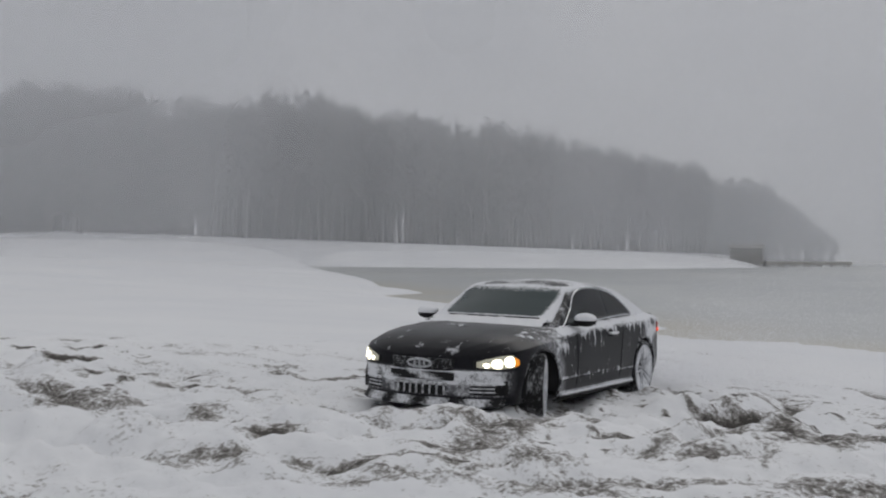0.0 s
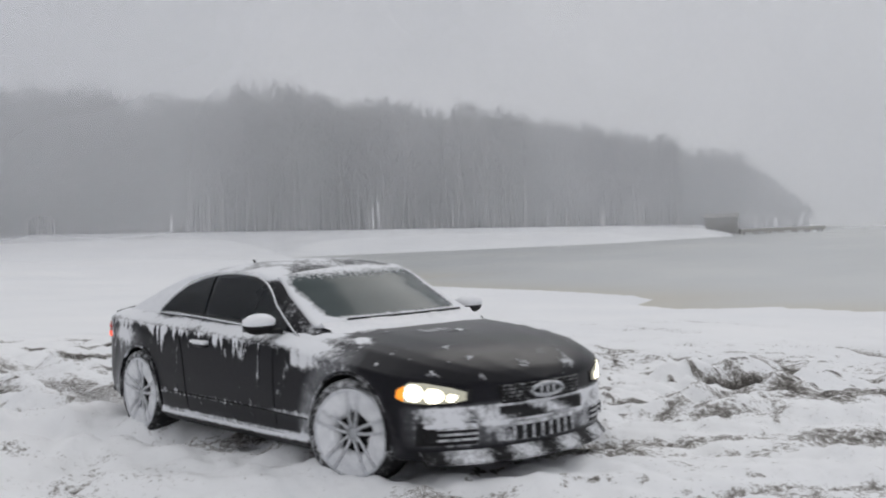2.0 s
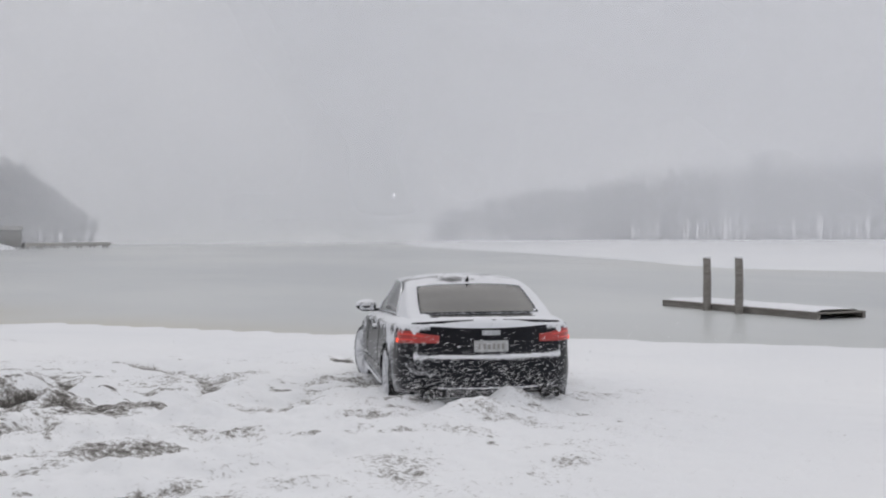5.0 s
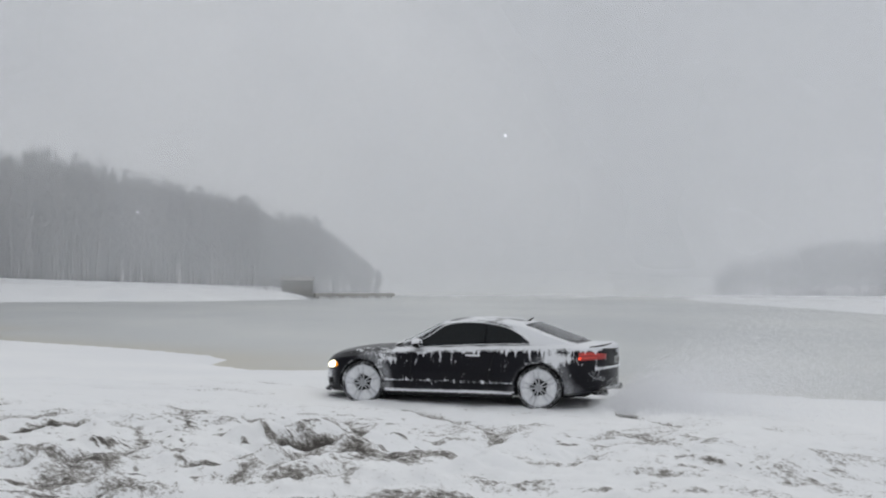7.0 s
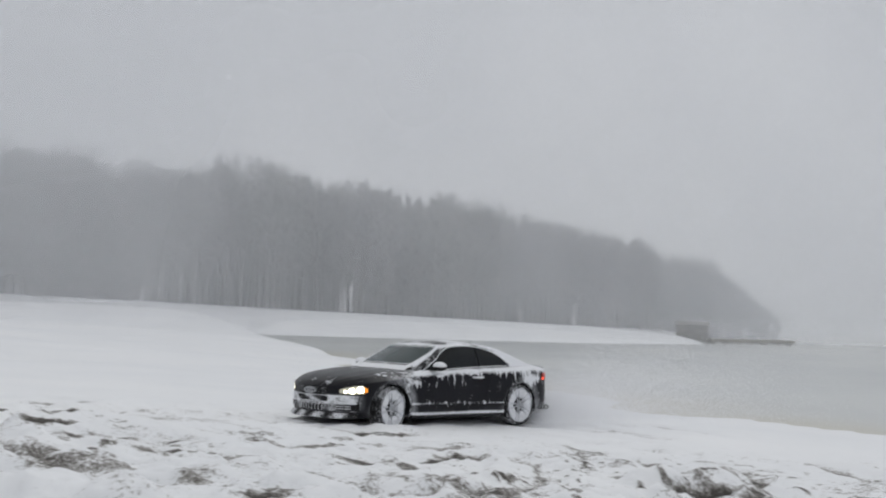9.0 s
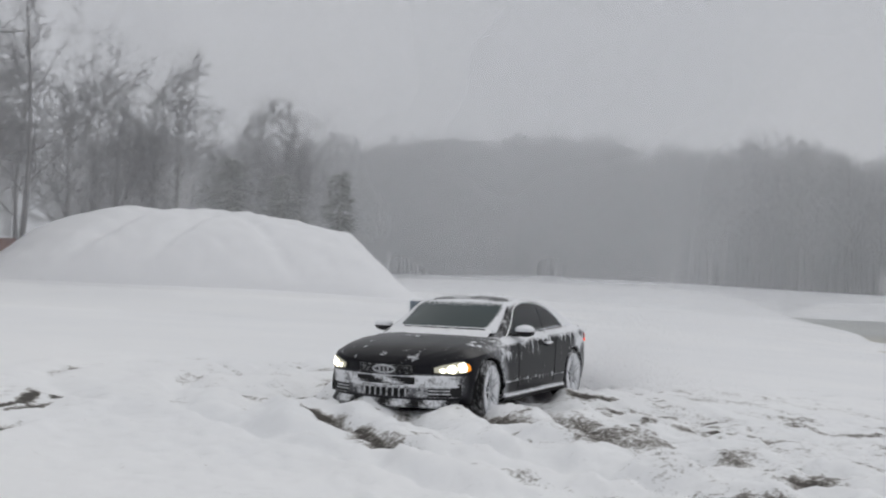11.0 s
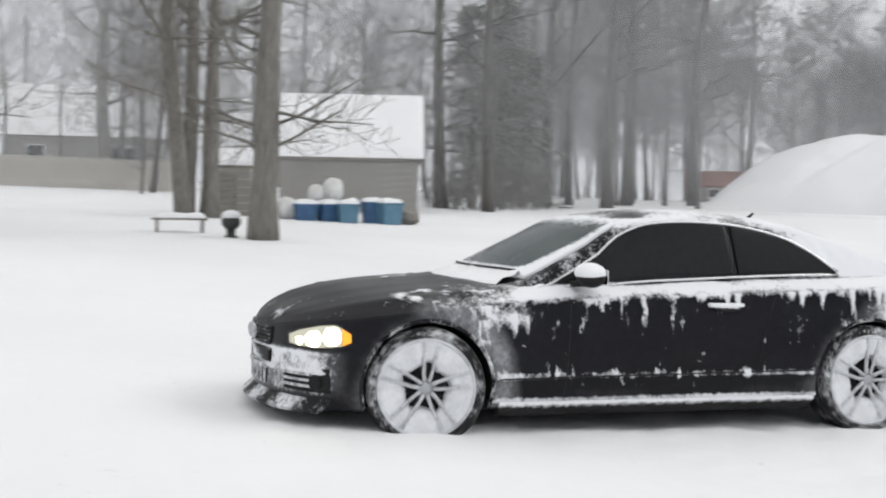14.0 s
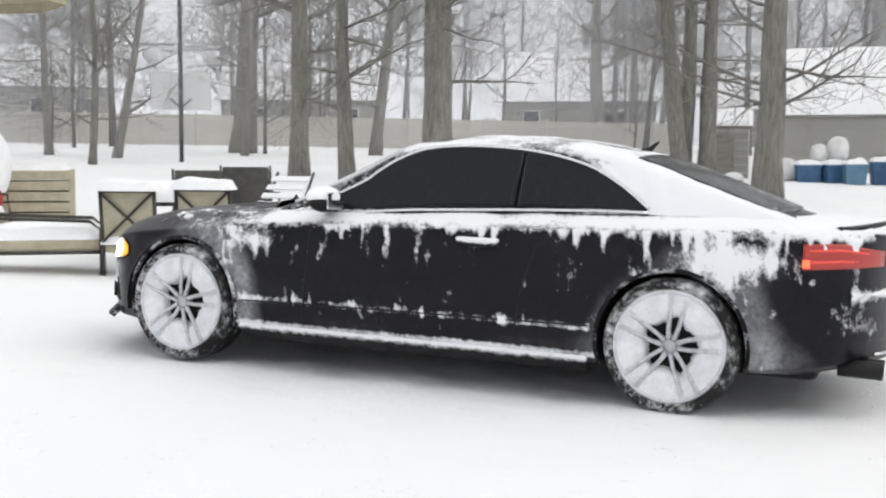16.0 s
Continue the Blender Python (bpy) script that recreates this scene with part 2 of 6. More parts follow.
# ---- ground, lake ----
CAR_ROWS = [
    (0, -0.99, 13.31, -0.181, 250.1, 1.0, -0.8),
    (0.5, -2.07, 12.27, -0.147, 266.2, 0.0, -0.6),
    (1, -2.59, 10.77, -0.095, 280.8, -0.2, -0.6),
    (1.5, -2.63, 9.56, -0.069, 296.9, -0.5, -0.5),
    (2, -2.07, 8.57, -0.017, 318.1, -0.8, -0.0),
    (2.5, -1.00, 7.84, -0.069, 340.7, -0.1, -2.3),
    (3, 0.43, 7.76, -0.076, 356.5, 0.4, -1.6),
    (3.5, 1.98, 8.39, -0.119, 374.5, -0.4, -2.2),
    (4, 3.63, 9.63, -0.195, 394.5, -0.7, -1.3),
    (4.2, 4.10, 9.87, -0.211, 404.3, -1.6, -1.5),
    (5.2, 5.95, 12.75, -0.361, 440.0, 0.0, 0.0),
    (6.3, 5.61, 16.71, -0.424, 486.4, -0.6, 0.9),
    (6.5, 5.32, 17.50, -0.433, 496.2, 0.1, 0.3),
    (7, 4.16, 18.17, -0.372, 509.7, -0.1, -0.1),
    (7.5, 2.75, 19.38, -0.394, 539.1, 0.8, -0.2),
    (8, 1.23, 19.75, -0.368, 555.7, 1.7, -0.2),
    (8.2, 0.60, 19.75, -0.302, 561.0, 1.2, 0.0),
    (9.2, -3.40, 18.60, -0.166, 598.0, 0.5, 0.0),
    (10.3, -6.31, 15.45, 0.007, 627.2, 0.5, 1.2),
    (10.5, -6.74, 14.58, 0.015, 630.8, 1.0, -0.0),
    (11, -7.50, 12.57, 0.043, 636.7, -0.7, 0.2),
    (11.5, -7.56, 10.51, 0.066, 643.4, 0.2, 0.4),
    (12, -7.29, 9.07, 0.078, 645.9, -0.8, 0.3),
    (12.5, -7.00, 7.74, 0.051, 645.0, -0.2, -0.7),
    (13, -6.64, 6.61, 0.064, 641.5, 0.6, -1.0),
    (13.5, -6.35, 5.49, 0.099, 634.8, 0.8, -0.2),
    (14, -6.36, 4.20, 0.101, 622.1, 0.5, 0.7),
    (14.5, -6.49, 2.89, 0.173, 613.4, 0.4, 0.2),
    (15, -6.72, 1.79, 0.200, 606.8, 0.7, 2.0),
    (15.5, -6.98, 0.94, 0.262, 605.5, 0.9, -0.6),
    (16, -7.26, 0.24, 0.259, 605.3, 1.5, 1.4),
]
LAKE_Z = -0.91
SHORE = [(16, 18.6), (13.6, 21.5), (11.2, 23.4), (9.2, 24.8), (6.5, 28.3), (4.2, 31.1), (2.0, 31.3), (0.6, 34.3), (1.3, 37.2), (-1.7, 42.2), (-7.7, 49.8), (-12.3, 57.3),
         (-10.4, 62), (-14.4, 69), (-18.4, 84), (-41, 143.5), (-37, 139), (-18.5, 140.5), (1.2, 144), (14, 158), (17, 164), (14, 176), (33, 215), (70, 330), (140, 700), (420, 700),
         (135, 290), (74, 175), (61.6, 135), (57, 104), (52.5, 86), (49, 71.5), (46, 63), (44.5, 56), (50, 40), (62, 22), (60, 4), (40, 2), (26, 9)]


def shore_distance(x, y):
    """Signed distance to the lake's edge, negative on the water."""
    d = np.full(x.shape, 1e9)
    inside = np.zeros(x.shape, bool)
    n = len(SHORE)
    for i in range(n):
        (ax, ay), (bx, by) = SHORE[i], SHORE[(i + 1) % n]
        ex, ey = bx - ax, by - ay
        t = np.clip(((x - ax) * ex + (y - ay) * ey) / (ex * ex + ey * ey), 0, 1)
        d = np.minimum(d, np.hypot(x - ax - t * ex, y - ay - t * ey))
        cross = (ay > y) != (by > y)
        with np.errstate(divide="ignore", invalid="ignore"):
            inside ^= cross & (x < ex * (y - ay) / (ey if ey else 1e-9) + ax)
    return np.where(inside, -d, d)


def hash_noise(x, y, seed=0):
    """Smooth value noise on arrays."""
    xi, yi = np.floor(x).astype(np.int64), np.floor(y).astype(np.int64)
    fx, fy = x - xi, y - yi
    fx, fy = fx * fx * (3 - 2 * fx), fy * fy * (3 - 2 * fy)

    def h(a, b):
        k = (a * 374761393 + b * 668265263 + seed * 974634777) & 0x7FFFFFFF
        k = ((k ^ (k >> 13)) * 1274126177) & 0x7FFFFFFF
        return ((k ^ (k >> 16)) & 0xFFFF) / 65535.0
    return (h(xi, yi) * (1 - fx) + h(xi + 1, yi) * fx) * (1 - fy) + (h(xi, yi + 1) * (1 - fx) + h(xi + 1, yi + 1) * fx) * fy


def fractal(x, y, scale, seed=0, octaves=4):
    v, a, s = 0.0, 0.5, 1.0
    for k in range(octaves):
        v = v + a * hash_noise(x * s / scale, y * s / scale, seed + k)
        a, s = a / 2, s * 2
    return v / (1 - 0.5**octaves)


def plane_z(x, y):
    px = np.clip(x, -75, 60)
    return -0.030 * px - 0.0144 * np.clip(y, -30, 60)


# earlier rounds of the car: centre, radius, first and last angle, depth, soil shown
ROUNDS = [(-2.5, 14.5, 5.3, 120, 400, 0.07, 0.9), (-1.2, 13.8, 6.6, 60, 330, 0.06, 0.75), (-5.6, 14.2, 5.2, 70, 350, 0.08, 1.0), (-4.0, 12.4, 4.4, 150, 420, 0.06, 0.8), (0.6, 13.2, 4.6, 170, 380, 0.05, 0.6),
          (-7.4, 15.6, 4.0, 90, 330, 0.07, 0.9), (-9.0, 13.0, 3.4, 100, 320, 0.06, 0.7), (1.4, 15.2, 5.6, 240, 420, 0.04, 0.25), (-3.0, 16.8, 5.4, 20, 200, 0.06, 0.9), (-10.5, 10.5, 3.8, 20, 160, 0.06, 0.55)]


CUTS = [(-9.2, 11.4, -6.6, 8.9), (-6.6, 8.9, -4.2, 7.6), (-9.2, 11.6, -7.2, 13.2), (-5.6, 10.9, -3.5, 11.9), (-7.0, 11.4, -5.4, 10.3), (-4.1, 9.9, -3.3, 9.9), (-4.8, 8.0, -4.1, 8.1), (-0.1, 9.7, 1.1, 10.9), (-3.5, 6.7, -3.2, 7.0), (-8.2, 4.9, -8.9, 7.2), (-5.9, 8.6, -5.0, 8.7), (-1.6, 10.3, -0.2, 12.4), (5.9, 16.1, 5.9, 14.4)]
TORN = [(-7.8, 15.2, -6.4, 16.2), (-6.7, 13.0, -6.0, 13.6), (-5.8, 12.8, -4.4, 13.3), (-1.2, 8.6, -0.6, 9.2), (-2.8, 9.4, -2.4, 9.7), (-3.3, 16.3, -2.3, 16.7), (-2.5, 12.5, -1.2, 13.9), (-10.2, 6.2, -10.0, 6.9), (-9.7, 7.5, -10.6, 8.9), (-6.6, 13.6, -5.9, 14.1)]


def snow_field(x, y):
    """Height of the snow and how much soil shows."""
    d = shore_distance(x, y)
    base = plane_z(x, y)
    r = np.hypot(x, y)
    base = base + 1.9 * np.clip((y - 100) / 48, 0, 1) ** 1.5 * np.clip((26 - x) / 12, 0, 1) + 0.9 * np.exp(-((x + 46) / 16) ** 2 - ((y - 56) / 14) ** 2)
    w = np.exp(-np.clip(d, 0, 200) / np.where(y > 120, 4.0, 6.0))
    z = base * (1 - w) + (LAKE_Z + 0.12) * w
    z = z + (fractal(x, y, 6.0, 3) - 0.5) * 0.10 * np.clip(r / 6, 0.2, 1) * np.clip(d / 3, 0.15, 1)
    z = np.where(d < 0.6, np.minimum(z, LAKE_Z + 0.10 + (d - 0.6) * 0.22), z)
    z = np.maximum(z, LAKE_Z - 1.6)
    z = np.where((d > 0.6) & (r > 45), np.maximum(z, LAKE_Z + 0.10 + np.clip(d - 0.6, 0, 12) * 0.012), z)
    # the field settles to where the car runs on it, wheels sunk a little
    num, den = np.zeros(x.shape), np.full(x.shape, 0.15)
    close = r < 34
    if close.any():
        xc, yc, zc = x[close], y[close], z[close]
        for when, cx, cy, cz, head, pitch, roll in CAR_ROWS:
            sunk = 0.085 if when < 12.8 else 0.04
            for d in (-1.35, 0.0, 1.35):
                px, py = cx + d * math.cos(radians(head)), cy + d * math.sin(radians(head))
                k = np.exp(-((xc - px) ** 2 + (yc - py) ** 2) / 2.0)
                num[close] += k * (cz + d * math.sin(radians(pitch)) + sunk - zc)
                den[close] += k
    z = z + num / den
    # the patio lies a little lower
    z = z - 0.13 * np.exp(-((x + 13.0) / 2.6) ** 2 - ((y + 3.0) / 2.4) ** 2)
    near = (r < 34) & (d > 0.5)
    soil = np.zeros(x.shape)
    xn, yn = x[near], y[near]
    dz, so = np.zeros(xn.shape), np.zeros(xn.shape)
    wob = (fractal(xn, yn, 1.7, 11) - 0.5) * 0.30 + (fractal(xn, yn, 0.3, 13) - 0.5) * 0.10
    lump = fractal(xn, yn, 0.45, 21, 4)
    fine = fractal(xn, yn, 0.16, 31, 3)
    for cx, cy, rad, a0, a1, depth, bare in ROUNDS:
        ang = (np.degrees(np.arctan2(yn - cy, xn - cx)) - a0) % 360
        span = a1 - a0
        ends = np.clip(np.minimum(ang, span - ang) / 18, 0, 1) * (ang < span)
        for off in (-0.8, 0.8):
            q = np.hypot(xn - cx, yn - cy) - rad - off + wob * 0.8
            groove, ridge = np.exp(-(q / 0.22) ** 2), np.exp(-((np.abs(q) - 0.42) / 0.2) ** 2)
            dz += ends * (-depth * 0.9 * np.exp(-(q / 0.16) ** 2) + depth * 0.6 * ridge * (0.35 + 0.6 * lump))
            streak = np.clip((fractal(ang * rad / 57.3 * 0.45 + cx, q * 1.6, 0.55, 45 + int(rad * 10), 3) - 0.41) * 6, 0, 1)
            so = np.maximum(so, 1.05 * ends * bare * np.exp(-(q / 0.15) ** 2) * streak)
    churn = np.exp(-(np.hypot((xn + 2.0) / 9.5, (yn - 11.3) / 6.2)) ** 4)
    dz += churn * ((lump - 0.5) * 0.12 + (fine - 0.5) * 0.11) + (lump - 0.5) * 0.035 + (fine - 0.5) * 0.012
    speck = np.clip((fractal(xn * 0.8, yn * 1.15, 0.62, 47, 5) - 0.505) * 5, 0, 1)
    crumbs = np.clip((fractal(xn, yn, 0.11, 49, 2) - 0.62) * 7, 0, 1) * np.clip((fractal(xn, yn, 1.6, 50, 2) - 0.38) * 4, 0, 1)
    trodden = np.clip((xn + 9.0) / 3.5, 0.45, 1)
    so = np.maximum(so, churn * trodden * (0.15 + 0.80 * speck))
    so = np.maximum(so, 1.3 * churn * trodden * crumbs)
    calm = np.clip((xn + 4.6) / 2.2, 0, 1) + np.clip((yn - 9.0) / 1.5, 0, 1)
    so *= np.clip(calm, 0, 1)
    # loose snow ploughed up beside the turn
    t = np.clip(((xn - 3.2) * 2.4 + (yn - 7.75) * 2.25) / (2.4**2 + 2.25**2), 0, 1)
    dz += 0.10 * np.exp(-(np.hypot(xn - 3.2 - 2.4 * t, yn - 7.75 - 2.25 * t) / 0.4) ** 2) * (0.6 + 0.8 * lump)
    # scraped patches: thin wheel cuts, then broader torn turf
    for cuts, wide, bare, deep in ((CUTS, 0.13, 1.8, 0.05), (TORN, 0.32, 1.9, 0.04)):
        for ax, ay, bx, by in cuts:
            ex, ey = bx - ax, by - ay
            size = math.hypot(ex, ey)
            t = ((xn - ax) * ex + (yn - ay) * ey) / size**2
            bend = 0.10 * size * (t - 0.5) ** 2 * 4
            off = ((xn - ax) * ey - (yn - ay) * ex) / size + bend - 0.5 * 0.10 * size + wob
            ends = np.clip((0.5 - np.abs(t - 0.5)) * size / 0.35 + 0.6, 0, 1)
            torn = np.clip((fractal(t * size * 0.5 + ax, off * 2.0, 0.28, 77, 3) - 0.33) * 3.2, 0, 1)
            so = np.maximum(so, bare * ends * np.exp(-(off / wide) ** 2) * torn)
            dz += ends * (-deep * np.exp(-(off / wide) ** 2) + deep * 0.9 * (0.3 + lump) * np.exp(-((np.abs(off) - wide * 2) / 0.14) ** 2))
    # the deep gouge dug by the rear wheels
    gx, gy = xn - 1.25, yn - 12.35
    along, across = gx * 0.75 + gy * 0.66, -gx * 0.66 + gy * 0.75 - 0.25 * (gx * 0.75 + gy * 0.66) ** 2
    gouge = np.exp(-(along / 0.75) ** 2 - (across / 0.21) ** 2)
    rim = np.exp(-(along / 1.0) ** 2 - ((np.abs(across) - 0.42) / 0.2) ** 2)
    dz += -0.16 * gouge + 0.14 * rim * (0.4 + lump)
    so = np.maximum(so, 3.0 * gouge)
    z[near] += dz
    soil[near] = so * (0.62 + 0.4 * fractal(xn, yn, 0.42, 41, 4))
    return z, soil


angles = np.radians(np.concatenate([np.arange(-112, 44, 0.26), np.arange(44, 248, 3.4)]))
rings = np.concatenate([np.linspace(0.5, 4, 20)[:-1], np.arange(4, 24, 0.055), 24 * 1.022 ** np.arange(0, 195)])
ga, gr = np.meshgrid(angles, rings)
gx, gy = gr * np.sin(ga), gr * np.cos(ga)
gz, gs = snow_field(gx.ravel(), gy.ravel())
na, nr = len(angles), len(rings)
i0, j0 = np.meshgrid(np.arange(nr - 1), np.arange(na), indexing="ij")
j1 = (j0 + 1) % na
quads = np.stack([i0 * na + j0, (i0 + 1) * na + j0, (i0 + 1) * na + j1, i0 * na + j1], -1).reshape(-1, 4)
hub = na * nr
verts = np.concatenate([np.stack([gx.ravel(), gy.ravel(), gz], -1), [[0, 0, 0]]])
caps = [(j, (j + 1) % na, hub) for j in range(na)]
me = bpy.data.meshes.new("ground")
me.vertices.add(len(verts))
me.vertices.foreach_set("co", verts.ravel())
nq, nt = len(quads), len(caps)
loops = np.concatenate([quads[:, ::-1].ravel() * 1, np.array(caps)[:, ::-1].ravel()])
me.loops.add(len(loops))
me.loops.foreach_set("vertex_index", loops.astype(np.int32))
me.polygons.add(nq + nt)
me.polygons.foreach_set("loop_start", np.concatenate([np.arange(nq) * 4, nq * 4 + np.arange(nt) * 3]).astype(np.int32))
me.polygons.foreach_set("use_smooth", np.ones(nq + nt, bool))
me.update(calc_edges=True)
me.validate()
soil_attr = me.attributes.new("soil", "FLOAT", "POINT")
soil_attr.data.foreach_set("value", np.concatenate([gs, [0.0]]).astype(np.float32))
me.materials.append(SNOW_GROUND)
ground = tagged(new("ground", me), "snow-covered field with churned ruts showing dark soil", "ground", kind="structure")


def ground_z(x, y):
    a, r = math.atan2(x, y), max(math.hypot(x, y), 0.5)
    if a < angles[0]:
        a += 2 * math.pi
    j = min(max(int(np.searchsorted(angles, a)) - 1, 0), na - 1)
    i = min(max(int(np.searchsorted(rings, r)) - 1, 0), nr - 2)
    k = (j + 1) % na
    u = (a - angles[j]) / ((angles[k] - angles[j]) % (2 * math.pi))
    w = min(max((r - rings[i]) / (rings[i + 1] - rings[i]), 0), 1)
    at = lambda p, q: float(gz[p * na + q])
    return (at(i, j) * (1 - u) + at(i, k) * u) * (1 - w) + (at(i + 1, j) * (1 - u) + at(i + 1, k) * u) * w


wxs = np.concatenate([np.linspace(-60, 40, 126), np.linspace(46, 460, 36)])
wys = np.concatenate([np.linspace(0, 90, 136), np.linspace(98, 720, 48)])
wx, wy = np.meshgrid(wxs, wys)
wv = np.stack([wx.ravel(), wy.ravel(), np.full(wx.size, LAKE_Z)], -1)
nx = len(wxs)
wf = [(r * nx + c, r * nx + c + 1, (r + 1) * nx + c + 1, (r + 1) * nx + c) for r in range(len(wys) - 1) for c in range(nx - 1)]
lake = put("water", mesh_from("water", wv, wf, WATER))
# the sandy shallows along the near bank
deep = np.clip(-shore_distance(wx.ravel(), wy.ravel()), 0, 500)
shallow = np.exp(-(deep / 3.2) ** 1.5) * np.clip((88 - wy.ravel()) / 20, 0, 1) * np.clip((16 - wx.ravel()) / 10, 0.15, 1)
lake.data.attributes.new("shallow", "FLOAT", "POINT").data.foreach_set("value", shallow.astype(np.float32))
tagged(lake, "still grey lake water skinned with thin ice", "lake", kind="structure")


# ---- car ----


def snowed(name, color, rough, metal=0.0, coat=0.0):
    """A surface with snow and frost stuck to it where the mesh says so."""
    m = mat(name, color, rough, metal, Coat_Weight=coat, Specular_IOR_Level=0.18)
    n, l, s = nodes(m)
    at = n.new("ShaderNodeAttribute")
    at.attribute_name = "snow"
    f1, f2 = noise_node(m, 26.0, 6.0, 0.7), noise_node(m, 90.0, 3.0, 0.6)
    f = math_node(m, "ADD", at.outputs["Fac"], math_node(m, "MULTIPLY", math_node(m, "SUBTRACT", math_node(m, "ADD", math_node(m, "MULTIPLY", f1.outputs[0], 0.7), math_node(m, "MULTIPLY", f2.outputs[0], 0.3)), 0.5), 1.5))
    k = ramp(m, f, 0.40, 0.74)
    film = ramp(m, f1.outputs[0], 0.4, 0.8, 0.0, 0.012)
    rime = n.new("ShaderNodeAttribute")
    rime.attribute_name = "frost"
    thin = math_node(m, "MULTIPLY", rime.outputs["Fac"], ramp(m, f1.outputs[0], 0.30, 0.70, 0.25, 0.75))
    base = mixed(m, thin, mixed(m, film, color, (0.5, 0.5, 0.52)), (0.62, 0.63, 0.66))
    l.new(mixed(m, k, base, (0.80, 0.81, 0.84)), s.inputs["Base Color"])
    l.new(ramp(m, k, 0, 1, rough, 0.85), s.inputs["Roughness"])
    l.new(ramp(m, k, 0, 1, coat, 0.0), s.inputs["Coat Weight"])
    bump(m, math_node(m, "ADD", k, math_node(m, "MULTIPLY", f1.outputs[0], 0.1)), 0.5, 0.008)
    return m


CAR_PAINT = snowed("black_paint", (0.005, 0.005, 0.008), 0.30, 0.0, 0.03)
TRIM = snowed("black_plastic", (0.015, 0.015, 0.016), 0.55)
CAR_GLASS = snowed("tinted_glass", (0.008, 0.010, 0.012), 0.12)
SCREEN = snowed("windscreen_glass", (0.045, 0.062, 0.064), 0.12)
RUBBER = snowed("tyre_rubber", (0.02, 0.02, 0.021), 0.85)
ALLOY = snowed("alloy", (0.45, 0.46, 0.48), 0.4, 0.7)
CHROME = mat("chrome", (0.7, 0.71, 0.73), 0.25, 1.0)
# Near-black with the shade of recesses put into the colour; door seams share it.
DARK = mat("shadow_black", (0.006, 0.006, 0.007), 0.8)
PACK = mottled("packed_snow", (0.66, 0.67, 0.70), (0.86, 0.87, 0.89), 14.0, 0.85, 0.8, 0.02)
LAMP = mat("lamp_lens", (0.9, 0.9, 0.85), 0.15, Emission_Color=(1.0, 0.92, 0.68, 1), Emission_Strength=2.4)
n, l, s = nodes(LAMP)
l.new(ramp(LAMP, noise_node(LAMP, 7.0, 2.0).outputs[0], 0.34, 0.62, 1.6, 5.0), s.inputs["Emission Strength"])
LENS = mat("lamp_glass", (0.42, 0.43, 0.38), 0.12, 0.3, Emission_Color=(1.0, 0.90, 0.62, 1), Emission_Strength=0.22)
AMBER = mat("amber_lens", (0.8, 0.3, 0.03), 0.2, Emission_Color=(1.0, 0.32, 0.02, 1), Emission_Strength=0.8)
RED = mat("red_lens", (0.36, 0.045, 0.04), 0.3, Emission_Color=(1.0, 0.05, 0.03, 1), Emission_Strength=0.03)
RED_LIT = mat("red_light", (0.8, 0.03, 0.02), 0.2, Emission_Color=(1.0, 0.10, 0.04, 1), Emission_Strength=1.8)
RED_GLOW = mat("red_strip", (0.6, 0.06, 0.05), 0.3, Emission_Color=(1.0, 0.12, 0.08, 1), Emission_Strength=0.16)
PLATE = mottled("frosted_plate", (0.35, 0.36, 0.36), (0.6, 0.6, 0.6), 20.0, 0.6)

WIDTH = [(-2.36, 0), (-2.345, 0.2), (-2.30, 0.42), (-2.215, 0.63), (-2.095, 0.77), (-1.915, 0.845), (-1.5, 0.885), (-1, 0.895), (0, 0.892), (1.0, 0.895), (1.4, 0.885), (1.7, 0.85), (1.836, 0.80), (1.945, 0.71), (2.05, 0.56), (2.12, 0.38), (2.165, 0.17), (2.18, 0)]
BOTTOM = [(-2.36, 0.30), (-2.15, 0.26), (-1.9, 0.22), (-1, 0.185), (1, 0.18), (1.9, 0.17), (2.18, 0.18)]
SHOULDER = [(-2.36, 0.86), (-2.15, 0.875), (-1.6, 0.875), (-1, 0.855), (0, 0.825), (0.8, 0.79), (1.4, 0.735), (1.836, 0.682), (2.05, 0.635), (2.18, 0.592)]
BELT = [(-2.36, 0.90), (-2.0, 0.925), (-1.2, 0.945), (0, 0.895), (0.7, 0.868), (1.2, 0.834), (1.7, 0.778), (2.0, 0.702), (2.18, 0.62)]
DECK = [(-2.36, 0.925), (-2.29, 0.955), (-2.1, 0.945), (-1.8, 0.945), (-1.2, 0.94), (0, 0.90), (0.75, 0.90), (1.2, 0.885), (1.6, 0.852), (1.9, 0.792), (2.1, 0.702), (2.18, 0.628)]


def section(x):
    w, zb, zs, zt, zd = (smooth_at(t, x) for t in (WIDTH, BOTTOM, SHOULDER, BELT, DECK))
    w = max(w, 0.0)
    return [(w * 0.80, zb), (w * 0.955, zb + 0.035), (w * 0.985, zb + 0.10), (w * 1.0, 0.40), (w * 1.0, 0.52), (w * 0.985, zs - 0.09), (w * 0.972, zs), (w * 0.93, zs + 0.022), (w * 0.82, zt), (w * 0.68, zt + (zd - zt) * 0.45), (w * 0.42, zt + (zd - zt) * 0.85), (0.0, zd)]


def body_point(x, v):
    pts = section(x)
    t = v * (len(pts) - 1)
    i = min(int(t), len(pts) - 2)
    f = t - i
    return (x, pts[i][0] * (1 - f) + pts[i + 1][0] * f, pts[i][1] * (1 - f) + pts[i + 1][1] * f)


def side_y(x, z):
    """Half-width of the body at a height on its flank."""
    pts = section(x)
    return float(np.interp(z, [p[1] for p in pts[:9]], [p[0] for p in pts[:9]]))


